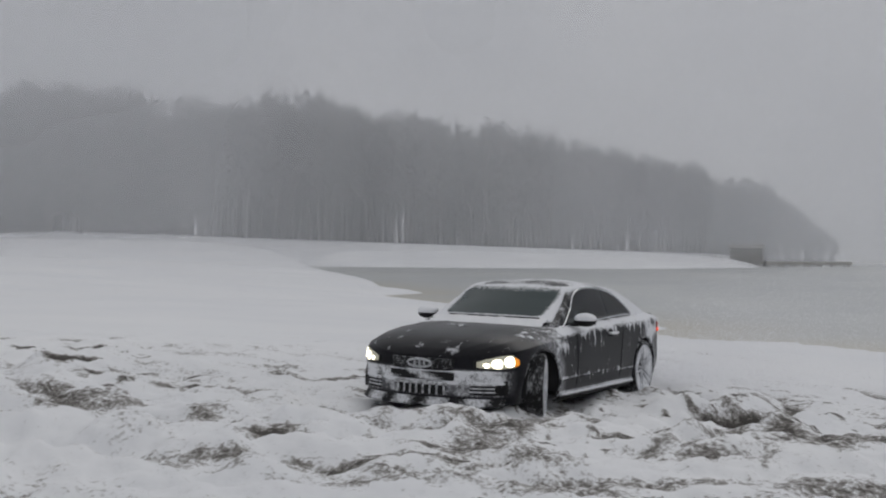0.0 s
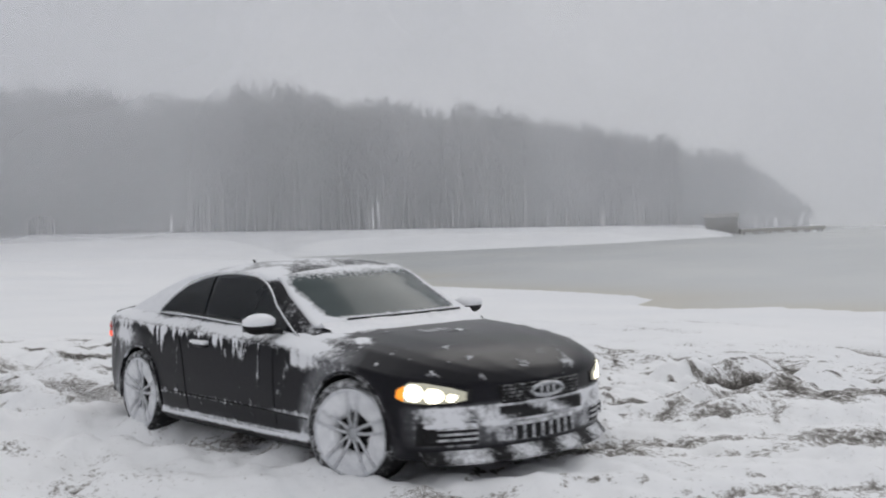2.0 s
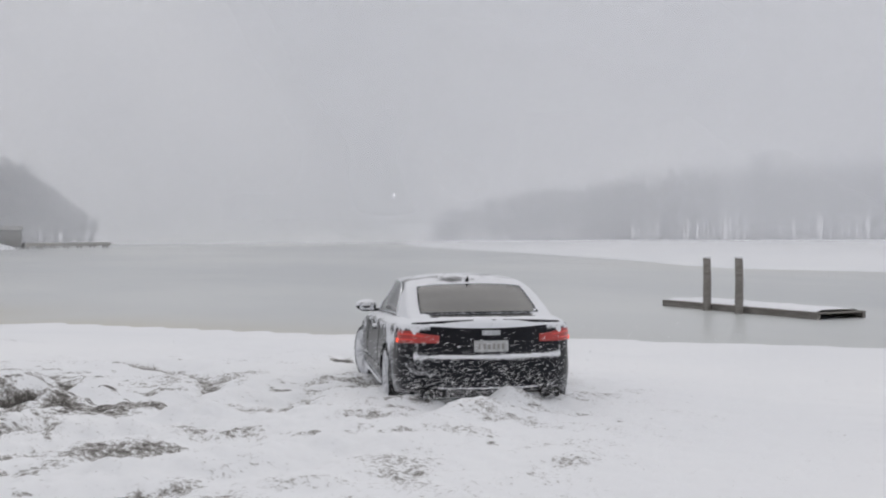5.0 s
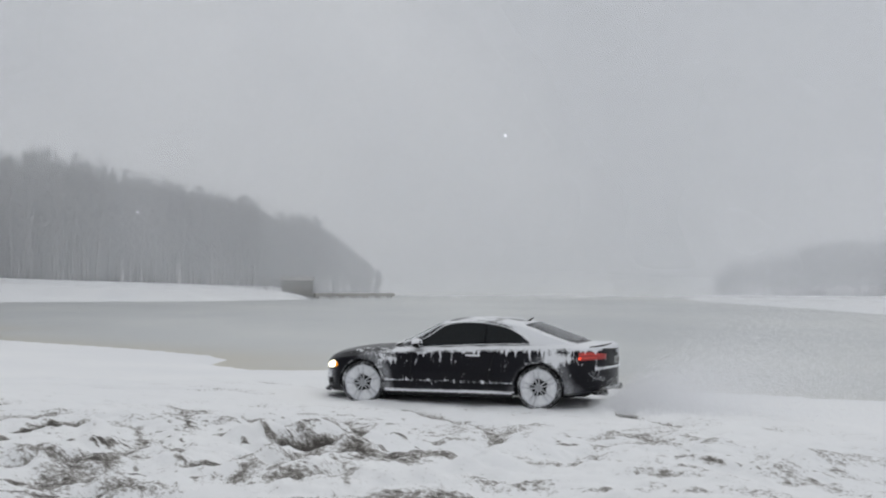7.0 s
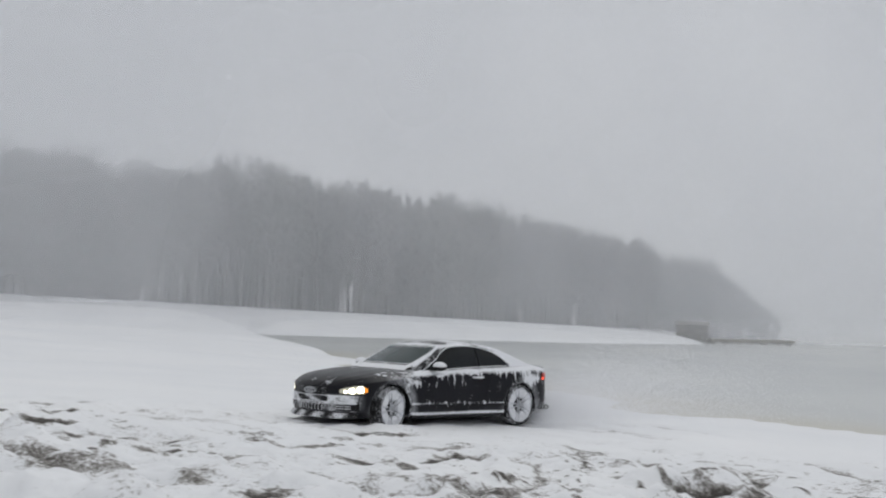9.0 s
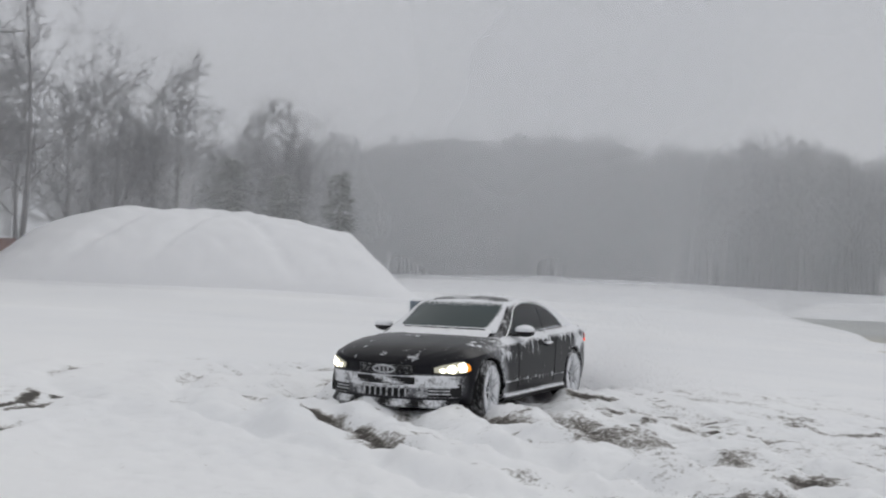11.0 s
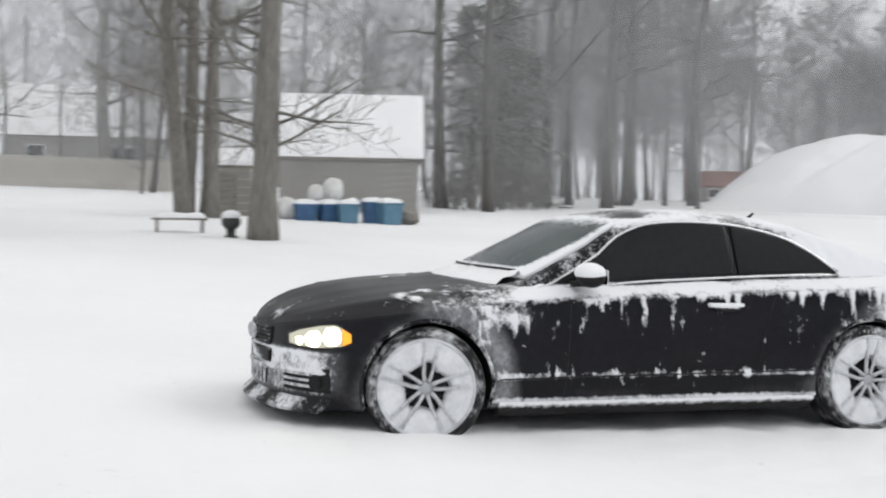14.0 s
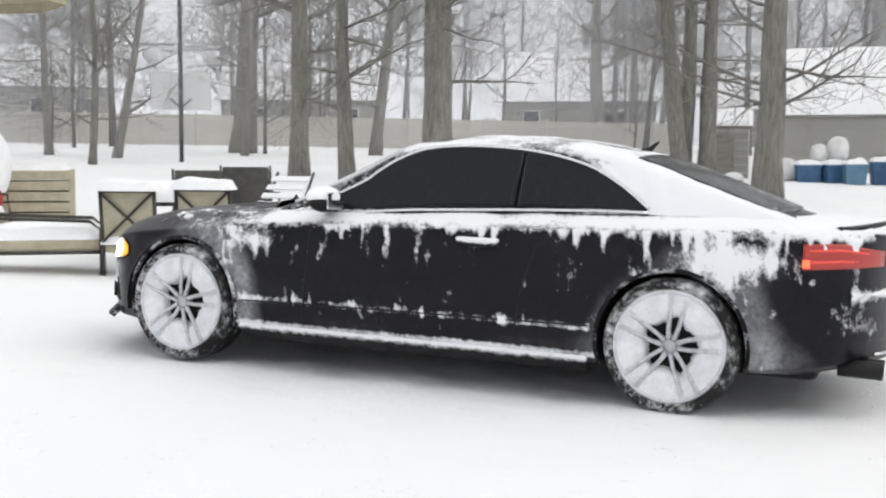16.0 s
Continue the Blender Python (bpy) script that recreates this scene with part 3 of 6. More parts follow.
def nose_x(y, z, front=True):
    """Where the nose (or tail) lies at a breadth and height."""
    xs = np.linspace(1.3, 2.18, 90) if front else np.linspace(-1.3, -2.36, 90)
    ys = [side_y(x, z) for x in xs]
    return float(np.interp(-abs(y), [-q for q in ys], xs))


AXLES = (1.376, -1.376)
ARCH_R, WHEEL_Z = 0.360, 0.327


def snow_on_body(p):
    x, y, z = p[:, 0], p[:, 1], p[:, 2]
    ay = np.abs(y)
    q = x * 1.0 + np.where(y > 0, 7.3, 0)
    sh = np.array([smooth_at(SHOULDER, a) for a in x])
    n1 = fractal(q, z * 2 + 5, 0.35, 51)
    n2 = fractal(q, z * 0.16 + 9, 0.035, 52, 3)
    n3 = fractal(q, y * 1.0 + 9, 0.22, 53)
    s = np.zeros(len(p))
    flank = ay > 0.5
    ledge = np.exp(-((z - sh - 0.035) / 0.05) ** 2) * np.clip((1.45 - x) / 0.6, 0, 1) * (ay > 0.55)
    s += ledge * (0.42 + 0.95 * n1)
    below = np.clip((sh - z) / 0.34, 0, 1)
    drip = (1 - below) ** 1.6 * (z < sh) * flank * (x < 1.1) * (x > -2.2)
    s += drip * np.clip((n2 - 0.48) * 5, 0, 1) * np.clip((n1 - 0.31) * 4.5, 0.08, 1.15)
    s += flank * (z < sh) * (z > 0.3) * np.clip((fractal(q, z * 0.05, 0.03, 57, 2) - 0.73) * 4, 0, 1) * 0.6 * (x < 1.0) * (x > -1.0)
    s += flank * (z < sh) * (0.03 + 0.55 * np.clip((fractal(q, z * 0.6, 0.05, 59, 3) - 0.66) * 5, 0, 1)) * np.clip((1.5 - x) / 0.3, 0, 1)
    s += flank * np.exp(-((z - 0.385) / 0.014) ** 2) * (0.38 + 0.65 * n1) * (np.abs(x) < 1.0)
    s += flank * np.exp(-((z - 0.25) / 0.02) ** 2) * (0.35 + 0.75 * n1) * (np.abs(x) < 1.05)
    for ax in AXLES:
        r = np.hypot(x - ax, z - WHEEL_Z)
        halo = np.exp(-np.clip(r - 0.40, 0, 9) / 0.085) * flank
        aft = np.clip((ax - x + 0.25) / 0.4, 0.35, 1)
        s += halo * aft * (0.05 + 0.5 * n1)
    front = np.clip((x - 1.80) / 0.16, 0, 1)
    nf = fractal(y, z * 2, 0.10, 58)
    band = np.clip((0.525 - z) / 0.02, 0, 1) * np.clip((z - 0.37) / 0.04, 0, 1)
    s += front * band * (0.40 + 0.65 * nf) + front * (z < 0.40) * np.clip((z - 0.24) / 0.05, 0, 1) * (0.12 + 0.62 * nf)
    s += front * np.exp(-((z - 0.235) / 0.018) ** 2) * 0.5 * nf
    rear = np.clip((-x - 2.0) / 0.15, 0, 1)
    s += rear * (ay < 0.70) * np.exp(-((z - 0.61) / 0.04) ** 2) * (0.1 + 1.1 * n1) + rear * (z < 0.58) * np.clip((n1 - 0.66) * 3, 0, 0.4)
    # caked patches above the arches
    s += flank * (0.45 + 0.9 * n1) * np.exp(-((x + 1.66) / 0.21) ** 2 - ((z - 0.765) / 0.075) ** 2)
    s += flank * (0.30 + 0.8 * n1) * np.exp(-((x - 0.93) / 0.17) ** 2 - ((z - 0.71) / 0.06) ** 2)
    s += (x < -1.55) * (z > sh + 0.02) * (0.55 + 0.8 * n1)
    top = np.clip((z - sh) / 0.03, 0, 1) * np.clip((x - 0.5) / 0.2, 0, 1)
    hood = np.clip((n3 - 0.565) * 5, 0, 1) * np.clip((2.1 - x) / 1.2, 0.1, 0.8) + np.clip((x - 0.6) / -0.28 + 1.15, 0, 1) * (0.4 + 0.7 * n3)
    hood += np.exp(-((ay - 0.66) / 0.07) ** 2) * np.clip((1.75 - x) / 0.6, 0, 1) * (0.05 + 0.75 * n3)
    hood += np.clip((fractal(x * 0.6, y, 0.05, 54, 3) - 0.64) * 6, 0, 0.55) * (0.5 + n3)
    s += top * hood * 0.85
    return s


def frost_on_body(p):
    """The thin grey film of blown snow round the wheels."""
    x, y, z = p[:, 0], p[:, 1], p[:, 2]
    flank = np.abs(y) > 0.5
    q = x + np.where(y > 0, 5.1, 0)
    n1, n2 = fractal(q, z, 0.30, 63), fractal(q, z, 0.05, 64)
    f = np.zeros(len(p))
    for ax, much in zip(AXLES, (1.1, 0.7)):
        r = np.hypot(x - ax, z - WHEEL_Z)
        f += much * np.exp(-((r - 0.43) / 0.075) ** 2) * np.clip((ax + 0.12 - x) / 0.25, 0, 1)
        f += 0.35 * np.exp(-np.clip(r - 0.37, 0, 9) / 0.05)
    f += 0.55 * np.exp(-((x + 1.70) / 0.24) ** 2 - ((z - 0.75) / 0.09) ** 2)
    f += 0.35 * np.exp(-((x + 1.9) / 0.14) ** 2 - ((z - 0.33) / 0.12) ** 2)
    f += 0.18 * np.exp(-((z - 0.28) / 0.07) ** 2)
    nose = 0.55 * np.clip((x - 1.80) / 0.16, 0, 1) * np.clip((0.53 - z) / 0.03, 0, 1) * np.clip((z - 0.26) / 0.06, 0, 1) * (0.3 + 0.9 * n1)
    return np.maximum(np.clip(f * flank * (0.05 + 1.0 * n1 + 0.35 * n2) - 0.14, 0, 0.8), np.clip(nose, 0, 0.9))


def shell(name, verts, faces, material, parent, snow=None, lift=0.014, label=""):
    me = mesh_from(name, verts, faces, material)
    co = np.array([tuple(v) for v in verts], float)
    s = snow(co) if callable(snow) else np.full(len(co), snow or 0.0)
    if lift and callable(snow):
        nrm = np.zeros(len(co) * 3)
        me.vertices.foreach_get("normal", nrm)
        lump = fractal(co[:, 0] + co[:, 1], co[:, 2] + co[:, 1] * 0.7, 0.06, 61)
        co = co + nrm.reshape(-1, 3) * (np.clip((s - 0.45) * 2.2, 0, 1) * lift * (0.4 + lump))[:, None]
        me.vertices.foreach_set("co", co.ravel())
        me.update()
    a = me.attributes.new("snow", "FLOAT", "POINT")
    a.data.foreach_set("value", s.astype(np.float32))
    if snow is snow_on_body:
        a = me.attributes.new("frost", "FLOAT", "POINT")
        a.data.foreach_set("value", frost_on_body(np.array([tuple(v) for v in verts], float)).astype(np.float32))
    return put(name, me, parent, label=label)


def grid_faces(rows, cols, flip=False):
    f = [(r * cols + c, r * cols + c + 1, (r + 1) * cols + c + 1, (r + 1) * cols + c) for r in range(rows - 1) for c in range(cols - 1)]
    return [q[::-1] for q in f] if flip else f


def slab(name, grid, thick, material, parent, snow=None, label="", outward=None):
    """A curved plate with thickness from a grid (rows of points), raised along its own normals."""
    g = np.array([[tuple(p) for p in row] for row in grid], float)
    du, dv = np.gradient(g, axis=1), np.gradient(g, axis=0)
    nr = np.cross(du, dv)
    nr /= np.linalg.norm(nr, axis=2, keepdims=True) + 1e-9
    if outward is not None and (nr.mean((0, 1)) @ np.array(outward)) < 0:
        nr = -nr
    R, C = g.shape[:2]
    top, bot = (g + nr * thick).reshape(-1, 3), (g - nr * 0.01).reshape(-1, 3)
    verts = np.concatenate([top, bot])
    N = R * C
    f = grid_faces(R, C)
    faces = list(f) + [tuple(i + N for i in q[::-1]) for q in f]
    edge = [c for c in range(C)] + [r * C + C - 1 for r in range(1, R)] + [(R - 1) * C + c for c in range(C - 2, -1, -1)] + [r * C for r in range(R - 2, 0, -1)]
    for a, b in zip(edge, edge[1:] + edge[:1]):
        faces.append((b, a, a + N, b + N))
    me = mesh_from(name, verts, faces, material)
    bm = bmesh.new()
    bm.from_mesh(me)
    bmesh.ops.recalc_face_normals(bm, faces=bm.faces)
    bm.to_mesh(me)
    bm.free()
    s = np.array([snow(*v) for v in verts]) if callable(snow) else np.full(len(verts), snow or 0.0)
    me.attributes.new("snow", "FLOAT", "POINT").data.foreach_set("value", s.astype(np.float32))
    me.polygons.foreach_set("use_smooth", [i < 2 * len(f) for i in range(len(me.polygons))])
    return put(name, me, parent, label=label)


def body_mesh(parent):
    xs = np.unique(np.concatenate([np.linspace(-2.36, -2.15, 26), np.linspace(-2.15, 1.9, 290), np.linspace(1.9, 2.18, 34)]))
    M = 64
    rows = []
    for x in xs:
        half = [body_point(x, v) for v in np.linspace(0, 1, M)]
        rows.append([(a, b, c) for a, b, c in half] + [(a, -b, c) for a, b, c in half[-2::-1]])
    C = len(rows[0])
    v = np.array(rows).reshape(-1, 3)
    keep, inside = [], np.zeros(len(v), bool)
    for ax in AXLES:
        inside |= (np.hypot(v[:, 0] - ax, v[:, 2] - WHEEL_Z) < ARCH_R) & (np.abs(v[:, 1]) > 0.45) & (v[:, 2] < 0.74)
    for q in grid_faces(len(rows), C):
        if sum(inside[i] for i in q) < 3:
            keep.append(q)
    # draw the cut edge onto a clean circle
    used = np.zeros(len(v), bool)
    used[np.array(keep).ravel()] = True
    for ax in AXLES:
        d = np.hypot(v[:, 0] - ax, v[:, 2] - WHEEL_Z)
        near = used & (d < ARCH_R + 0.006) & (np.abs(v[:, 1]) > 0.45) & (v[:, 2] < 0.74)
        k = ARCH_R / np.maximum(d, 1e-6)
        v[near, 0] = ax + (v[near, 0] - ax) * k[near]
        v[near, 2] = WHEEL_Z + (v[near, 2] - WHEEL_Z) * k[near]
    return shell("body", v, keep, CAR_PAINT, parent, snow_on_body, label="black paintwork caked with snow along the shoulders")


ROOF = [(-2.0, 0.925), (-1.85, 0.975), (-1.5, 1.105), (-1.15, 1.222), (-0.8, 1.29), (-0.42, 1.316), (-0.05, 1.308), (0.24, 1.25), (0.53, 1.118), (0.84, 0.962), (1.03, 0.878)]


def house_point(x, s):
    """The cabin's surface: s 0 at the belt, 0.5 at the roof rail, 1 at the centre line."""
    zt, zb = smooth_at(ROOF, x), smooth_at(BELT, x) - 0.01
    h = max(zt - zb, 0.001)
    yb = smooth_at(WIDTH, x) * 0.835
    k = min(h / 0.38, 1.0)
    yr, zr = yb - 0.145 * k, zb + h * (0.86 if h > 0.05 else 0.9)
    if s <= 0.5:
        f = s / 0.5
        y, z = yb + (yr - yb) * f + 0.012 * math.sin(math.pi * f) * k, zb + (zr - zb) * f
    else:
        f = (s - 0.5) / 0.5
        y = yr * (1 - f)
        z = zr + (zt - zr) * (1 - (1 - f) ** 2.6)
    bow = 0.20 * (y / 0.75) ** 2
    front = min(max((x - 0.0) / 0.5, 0), 1)
    back = min(max((-0.9 - x) / 0.6, 0), 1)
    return (x - bow * front + bow * 0.55 * back, y, z)


def snow_on_roof(p):
    n1, n2 = fractal(p[:, 0], p[:, 1] + 3, 0.45, 71), fractal(p[:, 0], p[:, 1], 0.1, 72)
    rear = np.clip((-0.75 - p[:, 0]) / 0.3, 0, 1) * np.clip((np.abs(p[:, 1]) - 0.45) / 0.1, 0, 1)
    top = np.clip((p[:, 2] - 1.19) / 0.05, 0, 1)
    pillar = np.clip((np.abs(p[:, 1]) - 0.5) / 0.05, 0, 1) * np.clip((p[:, 0] + 0.2) / 0.3, 0, 1)
    return top * (n1 * 1.35 - 0.05 + 0.3 * n2) + rear * (0.5 + 0.7 * n1) + pillar * (0.5 * n2 + 0.02) + 0.22 * n1


ARCH = [(-1.30, 0.05), (-1.2, 0.17), (-1.08, 0.28), (-0.88, 0.39), (-0.6, 0.455), (-0.3, 0.475), (0.0, 0.47), (0.14, 0.455), (0.27, 0.435), (0.41, 0.405), (0.55, 0.365), (0.7, 0.295), (0.82, 0.19), (0.93, 0.05)]


def cabin(parent):
    xs = np.linspace(-2.0, 1.03, 124)
    rows = []
    for x in xs:
        half = [house_point(x, s) for s in np.linspace(0, 1, 34)]
        rows.append(half + [(a, -b, c) for a, b, c in half[-2::-1]])
    v = np.array(rows).reshape(-1, 3)
    shell("roof", v, grid_faces(len(rows), len(rows[0])), CAR_PAINT, parent, snow_on_roof, 0.012, "black roof and pillars under patchy snow")

    def strip(s0, s1, x0, x1, nx=26, ns=18, mirror=False):
        half = [[house_point(x0 + (x1 - x0) * i / nx, s0 + (s1 - s0) * j / ns) for i in range(nx + 1)] for j in range(ns + 1)]
        if not mirror:
            return half
        return half + [[(a, -b, c) for a, b, c in row] for row in half[-2::-1]]

    def wind(x, y, z):
        return max(0.0, 1 - abs(x - 0.88 + 0.20 * (y / 0.75) ** 2) / 0.06) * 0.9 + max(0.0, (abs(y) - 0.50) / 0.08) * 0.8 + max(0, (z - 1.18) / 0.06) * 0.5 + 0.12

    def back(x, y, z):
        return max(0.0, 1 - (z - 0.95) / 0.06) * 0.8 + 0.20
    slab("windscreen", strip(0.53, 1, 0.21, 0.94, mirror=True), 0.014, SCREEN, parent, wind, "grey-green tinted windscreen edged with snow", (0.5, 0, 1))
    slab("rear_window", strip(0.58, 1, -1.12, -1.84, mirror=True), 0.014, CAR_GLASS, parent, back, "frosted rear window", (-0.5, 0, 1))
    for sy in (1, -1):
        def pane(x0, x1, name):
            g = [[(p[0], p[1] * sy, p[2]) for p in (house_point(x, 0.04 + (smooth_at(ARCH, x) - 0.04) * j / 14) for x in np.linspace(x0, x1, 40))] for j in range(15)]
            slab(name, g, 0.016, CAR_GLASS, parent, lambda x, y, z: max(0.0, 1 - (z - smooth_at(BELT, x)) / 0.02) * 0.6 + 0.14, outward=(0, sy, 0.2))
        pane(-0.532, 0.915, "side_window")
        pane(-1.275, -0.546, "quarter_window")
        path = [house_point(-1.29 + 2.21 * i / 20, 0.03) for i in range(21)]
        top = [house_point(x, smooth_at(ARCH, x) + 0.012) for x in np.linspace(-1.29, 0.92, 48)]
        v, f = bars([[(p[0], (p[1] + 0.018) * sy, p[2]) for p in path], [(p[0], (p[1] + 0.018) * sy, p[2]) for p in top]], 0.009)
        put("window_trim", mesh_from("window_trim", v, f, CHROME), parent, label="thin bright window trim")


def wheel_meshes():
    prof = [(0.266, -0.10), (0.278, -0.113), (0.296, -0.116), (0.314, -0.108), (0.325, -0.085), (0.327, 0), (0.325, 0.085), (0.314, 0.108), (0.296, 0.116), (0.278, 0.113), (0.266, 0.10)]
    N = 56

    def lathe(profile):
        v = [(r * math.cos(2 * math.pi * k / N), h, r * math.sin(2 * math.pi * k / N)) for r, h in profile for k in range(N)]
        f = [(i * N + k, i * N + (k + 1) % N, (i + 1) * N + (k + 1) % N, (i + 1) * N + k) for i in range(len(profile) - 1) for k in range(N)]
        return v, f

    def made(name, vf, material, snow):
        me = mesh_from(name, *vf, material)
        a = me.attributes.new("snow", "FLOAT", "POINT")
        co = np.array(vf[0], float)
        s = snow + (fractal(co[:, 0] + 3, co[:, 2], 0.12, 81) - 0.5) * 0.5
        a.data.foreach_set("value", s.astype(np.float32))
        bm = bmesh.new()
        bm.from_mesh(me)
        bmesh.ops.recalc_face_normals(bm, faces=bm.faces)
        bm.to_mesh(me)
        bm.free()
        return me
    out = {"tyre": made("tyre", lathe(prof + [prof[0]]), RUBBER, 0.42)}
    out["rim"] = made("rim", lathe([(0.266, 0.10), (0.272, 0.108), (0.266, 0.117), (0.252, 0.112), (0.245, 0.06), (0.245, -0.08), (0.266, -0.10), (0.266, 0.10)]), ALLOY, 0.6)
    # dark backing disc: the shade between the spokes put into its colour
    out["backing_disc"] = made("backing_disc", lathe([(0.0, 0.046), (0.15, 0.046), (0.20, 0.04), (0.20, 0.02), (0.0, 0.02)]), DARK, 0.0)
    # snow packed against the rim, its inner edge broken
    v, f, ring = [], [], 11
    for k in range(N):
        a = 2 * math.pi * k / N
        edge = 0.118 + 0.014 * math.cos(5 * a) + 0.030 * (float(fractal(np.array([math.cos(a) * 2 + 5]), np.array([math.sin(a) * 2 + 5]), 0.5, 83, 3)[0]) - 0.5)
        for i in range(ring):
            t = i / (ring - 1)
            r = edge + (0.254 - edge) * t
            lump = 0.012 * float(fractal(np.array([r * math.cos(a) + 3]), np.array([r * math.sin(a) + 3]), 0.05, 84, 3)[0])
            v.append((r * math.cos(a), (0.055 if i == 0 else 0.080 + 0.022 * min(t * 2.2, 1) + lump), r * math.sin(a)))
    f = [(k * ring + i, k * ring + i + 1, ((k + 1) % N) * ring + i + 1, ((k + 1) % N) * ring + i) for k in range(N) for i in range(ring - 1)]
    out["snow_pack"] = made("snow_pack", (v, f), PACK, 0.0)
    vs, fs = [], []
    for d in (-1, 1):
        rows_ = ((0.030, 0.010, 0.088), (0.075, 0.021, 0.094), (0.14, 0.029, 0.100), (0.25, 0.040, 0.108))
        v, f = tube([(r, h, d * w) for r, w, h in rows_], [0.015, 0.0115, 0.012, 0.015], 6)
        fs += [tuple(i + len(vs) for i in q) for q in f]
        vs += v
    out["spoke"] = made("spoke", (vs, fs), ALLOY, 0.60)
    out["hub_cap"] = made("hub_cap", lathe([(0.0, 0.098), (0.028, 0.097), (0.034, 0.09), (0.034, 0.05)]), ALLOY, 0.15)
    return out


def build_car():
    root = tagged(new("car"), "black two-door coupe caked with snow, headlights on", "car")
    body_mesh(root)
    cabin(root)
    # wheel wells and undertray
    for ax in AXLES:
        for sy in (1, -1):
            v, f = [], []
            for k in range(25):
                a = math.pi * (-0.06 + 1.12 * k / 24)
                for yy in (0.50, 0.875):
                    v.append((ax + 0.372 * math.cos(a), sy * yy, WHEEL_Z + 0.372 * math.sin(a)))
            f = [(2 * k, 2 * k + 1, 2 * k + 3, 2 * k + 2) for k in range(24)]
            v += [(ax, sy * 0.50, WHEEL_Z)]
            f += [(2 * k, 2 * k + 2, len(v) - 1) for k in range(24)]
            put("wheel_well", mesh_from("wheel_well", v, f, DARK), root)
            lip = [(ax + 0.362 * math.cos(a), sy * (side_y(ax + 0.362 * math.cos(a), max(WHEEL_Z + 0.362 * math.sin(a), 0.22)) + 0.002), WHEEL_Z + 0.362 * math.sin(a)) for a in np.linspace(math.pi * -0.1, math.pi * 1.1, 30)]
            v, f = tube(lip, [0.012] * 30, 6)
            shell("wheel_arch", np.array([tuple(q) for q in v]), f, CAR_PAINT, root, lambda p: -0.05 + 0.9 * fractal(p[:, 0], p[:, 2], 0.12, 91), 0.0)
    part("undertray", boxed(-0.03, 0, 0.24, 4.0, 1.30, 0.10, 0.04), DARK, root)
    for sy in (1, -1):
        g = [[(x, sy * (0.80 + 0.10 * j / 3), 0.165 + 0.075 * (j / 3) ** 1.5) for x in np.linspace(-0.98, 0.98, 30)] for j in range(4)]
        slab("side_skirt", g, 0.012, TRIM, root, lambda x, y, z: 0.15 + 0.75 * max(0, (z - 0.20) / 0.04), outward=(0, sy, -0.3), label="side skirt lined with snow")
        # head lamps
        zlo, zhi = [(1.79, 0.565), (1.84, 0.54), (1.95, 0.525), (2.04, 0.53), (2.065, 0.54)], [(1.79, 0.615), (1.86, 0.662), (1.93, 0.655), (2.02, 0.625), (2.065, 0.595)]

        def lamp(x0, x1, name, material, inset=0.0, label="", thick=0.012):
            g = [[(x, sy * side_y(x, z), z) for x in np.linspace(x0, x1, 16) for z in [curve_at(zlo, x) + inset + (curve_at(zhi, x) - curve_at(zlo, x) - 2 * inset) * j / 8]] for j in range(9)]
            return slab(name, g, thick, material, root, 0.0, label, (0.7, sy, 0))
        lamp(1.782, 2.078, "headlight_frame", TRIM, -0.008, thick=0.006)
        head = lamp(1.835, 2.065, "headlight", LENS, 0.004, "lit headlight with clear lens")
        for x0, x1, lo, hi in ((1.842, 1.925, 0.12, 0.88), (1.935, 2.005, 0.08, 0.80), (2.012, 2.05, 0.1, 0.6)):
            g = [[(x, sy * (side_y(x, z) + 0.012), z) for x in np.linspace(x0, x1, 12) for z in [curve_at(zlo, x) + (curve_at(zhi, x) - curve_at(zlo, x)) * ((lo + hi) / 2 + (hi - lo) * (j / 5 - 0.5) * (1.02 - abs((2 * x - x0 - x1) / (x1 - x0)) ** 3) ** 0.5)]] for j in range(6)]
            slab("reflector", g, 0.006, LAMP, head, 0.0, "glowing warm white reflector", (0.7, sy, 0))
        lamp(1.79, 1.832, "turn_signal", AMBER, 0.004, "glowing amber turn signal")
        # tail lamps
        tg = [[(x, sy * side_y(x, z), z) for x in np.linspace(-1.955, -2.28, 18) for z in [0.725 + 0.0145 * j * (1 - 0.40 * min(max((-x - 2.12) / 0.16, 0), 1)) + (x + 1.955) * -0.06]] for j in range(9)]
        tail = slab("tail_light", tg, 0.012, RED, root, 0.0, "red wrap-around tail light", (-0.7, sy, 0))
        for zz in (2, 5.5):
            sg = [[(x, sy * (side_y(x, 0.77) + 0.010), 0.725 + 0.0145 * (zz + 0.28 * j) * (1 - 0.40 * min(max((-x - 2.12) / 0.16, 0), 1)) + (x + 1.955) * -0.06) for x in np.linspace(-1.985, -2.27, 14)] for j in range(4)]
            slab("light_strip", sg, 0.006, RED_GLOW, tail, 0.0, "glowing red light strip", (-0.7, sy, 0))
        og = [[(x, sy * (side_y(x, 0.74) + 0.010), 0.735 + 0.012 * j) for x in np.linspace(-1.957, -1.985, 4)] for j in range(4)]
        slab("side_marker", og, 0.008, RED_LIT, tail, 0.0, "bright side marker", (-0.5, sy, 0))
        # mirrors
        bm = bmesh.new()
        bmesh.ops.create_uvsphere(bm, u_segments=20, v_segments=12, radius=1.0, matrix=pose(0.47, sy * 0.915, 0.935) @ Matrix.Diagonal((0.075, 0.115, 0.062, 1)))
        box(bm, 0.50, sy * 0.815, 0.89, 0.07, 0.10, 0.03, 0.01)
        mirror = part("mirror", bm, TRIM, root, "door mirror capped with snow", True)
        bm = bmesh.new()
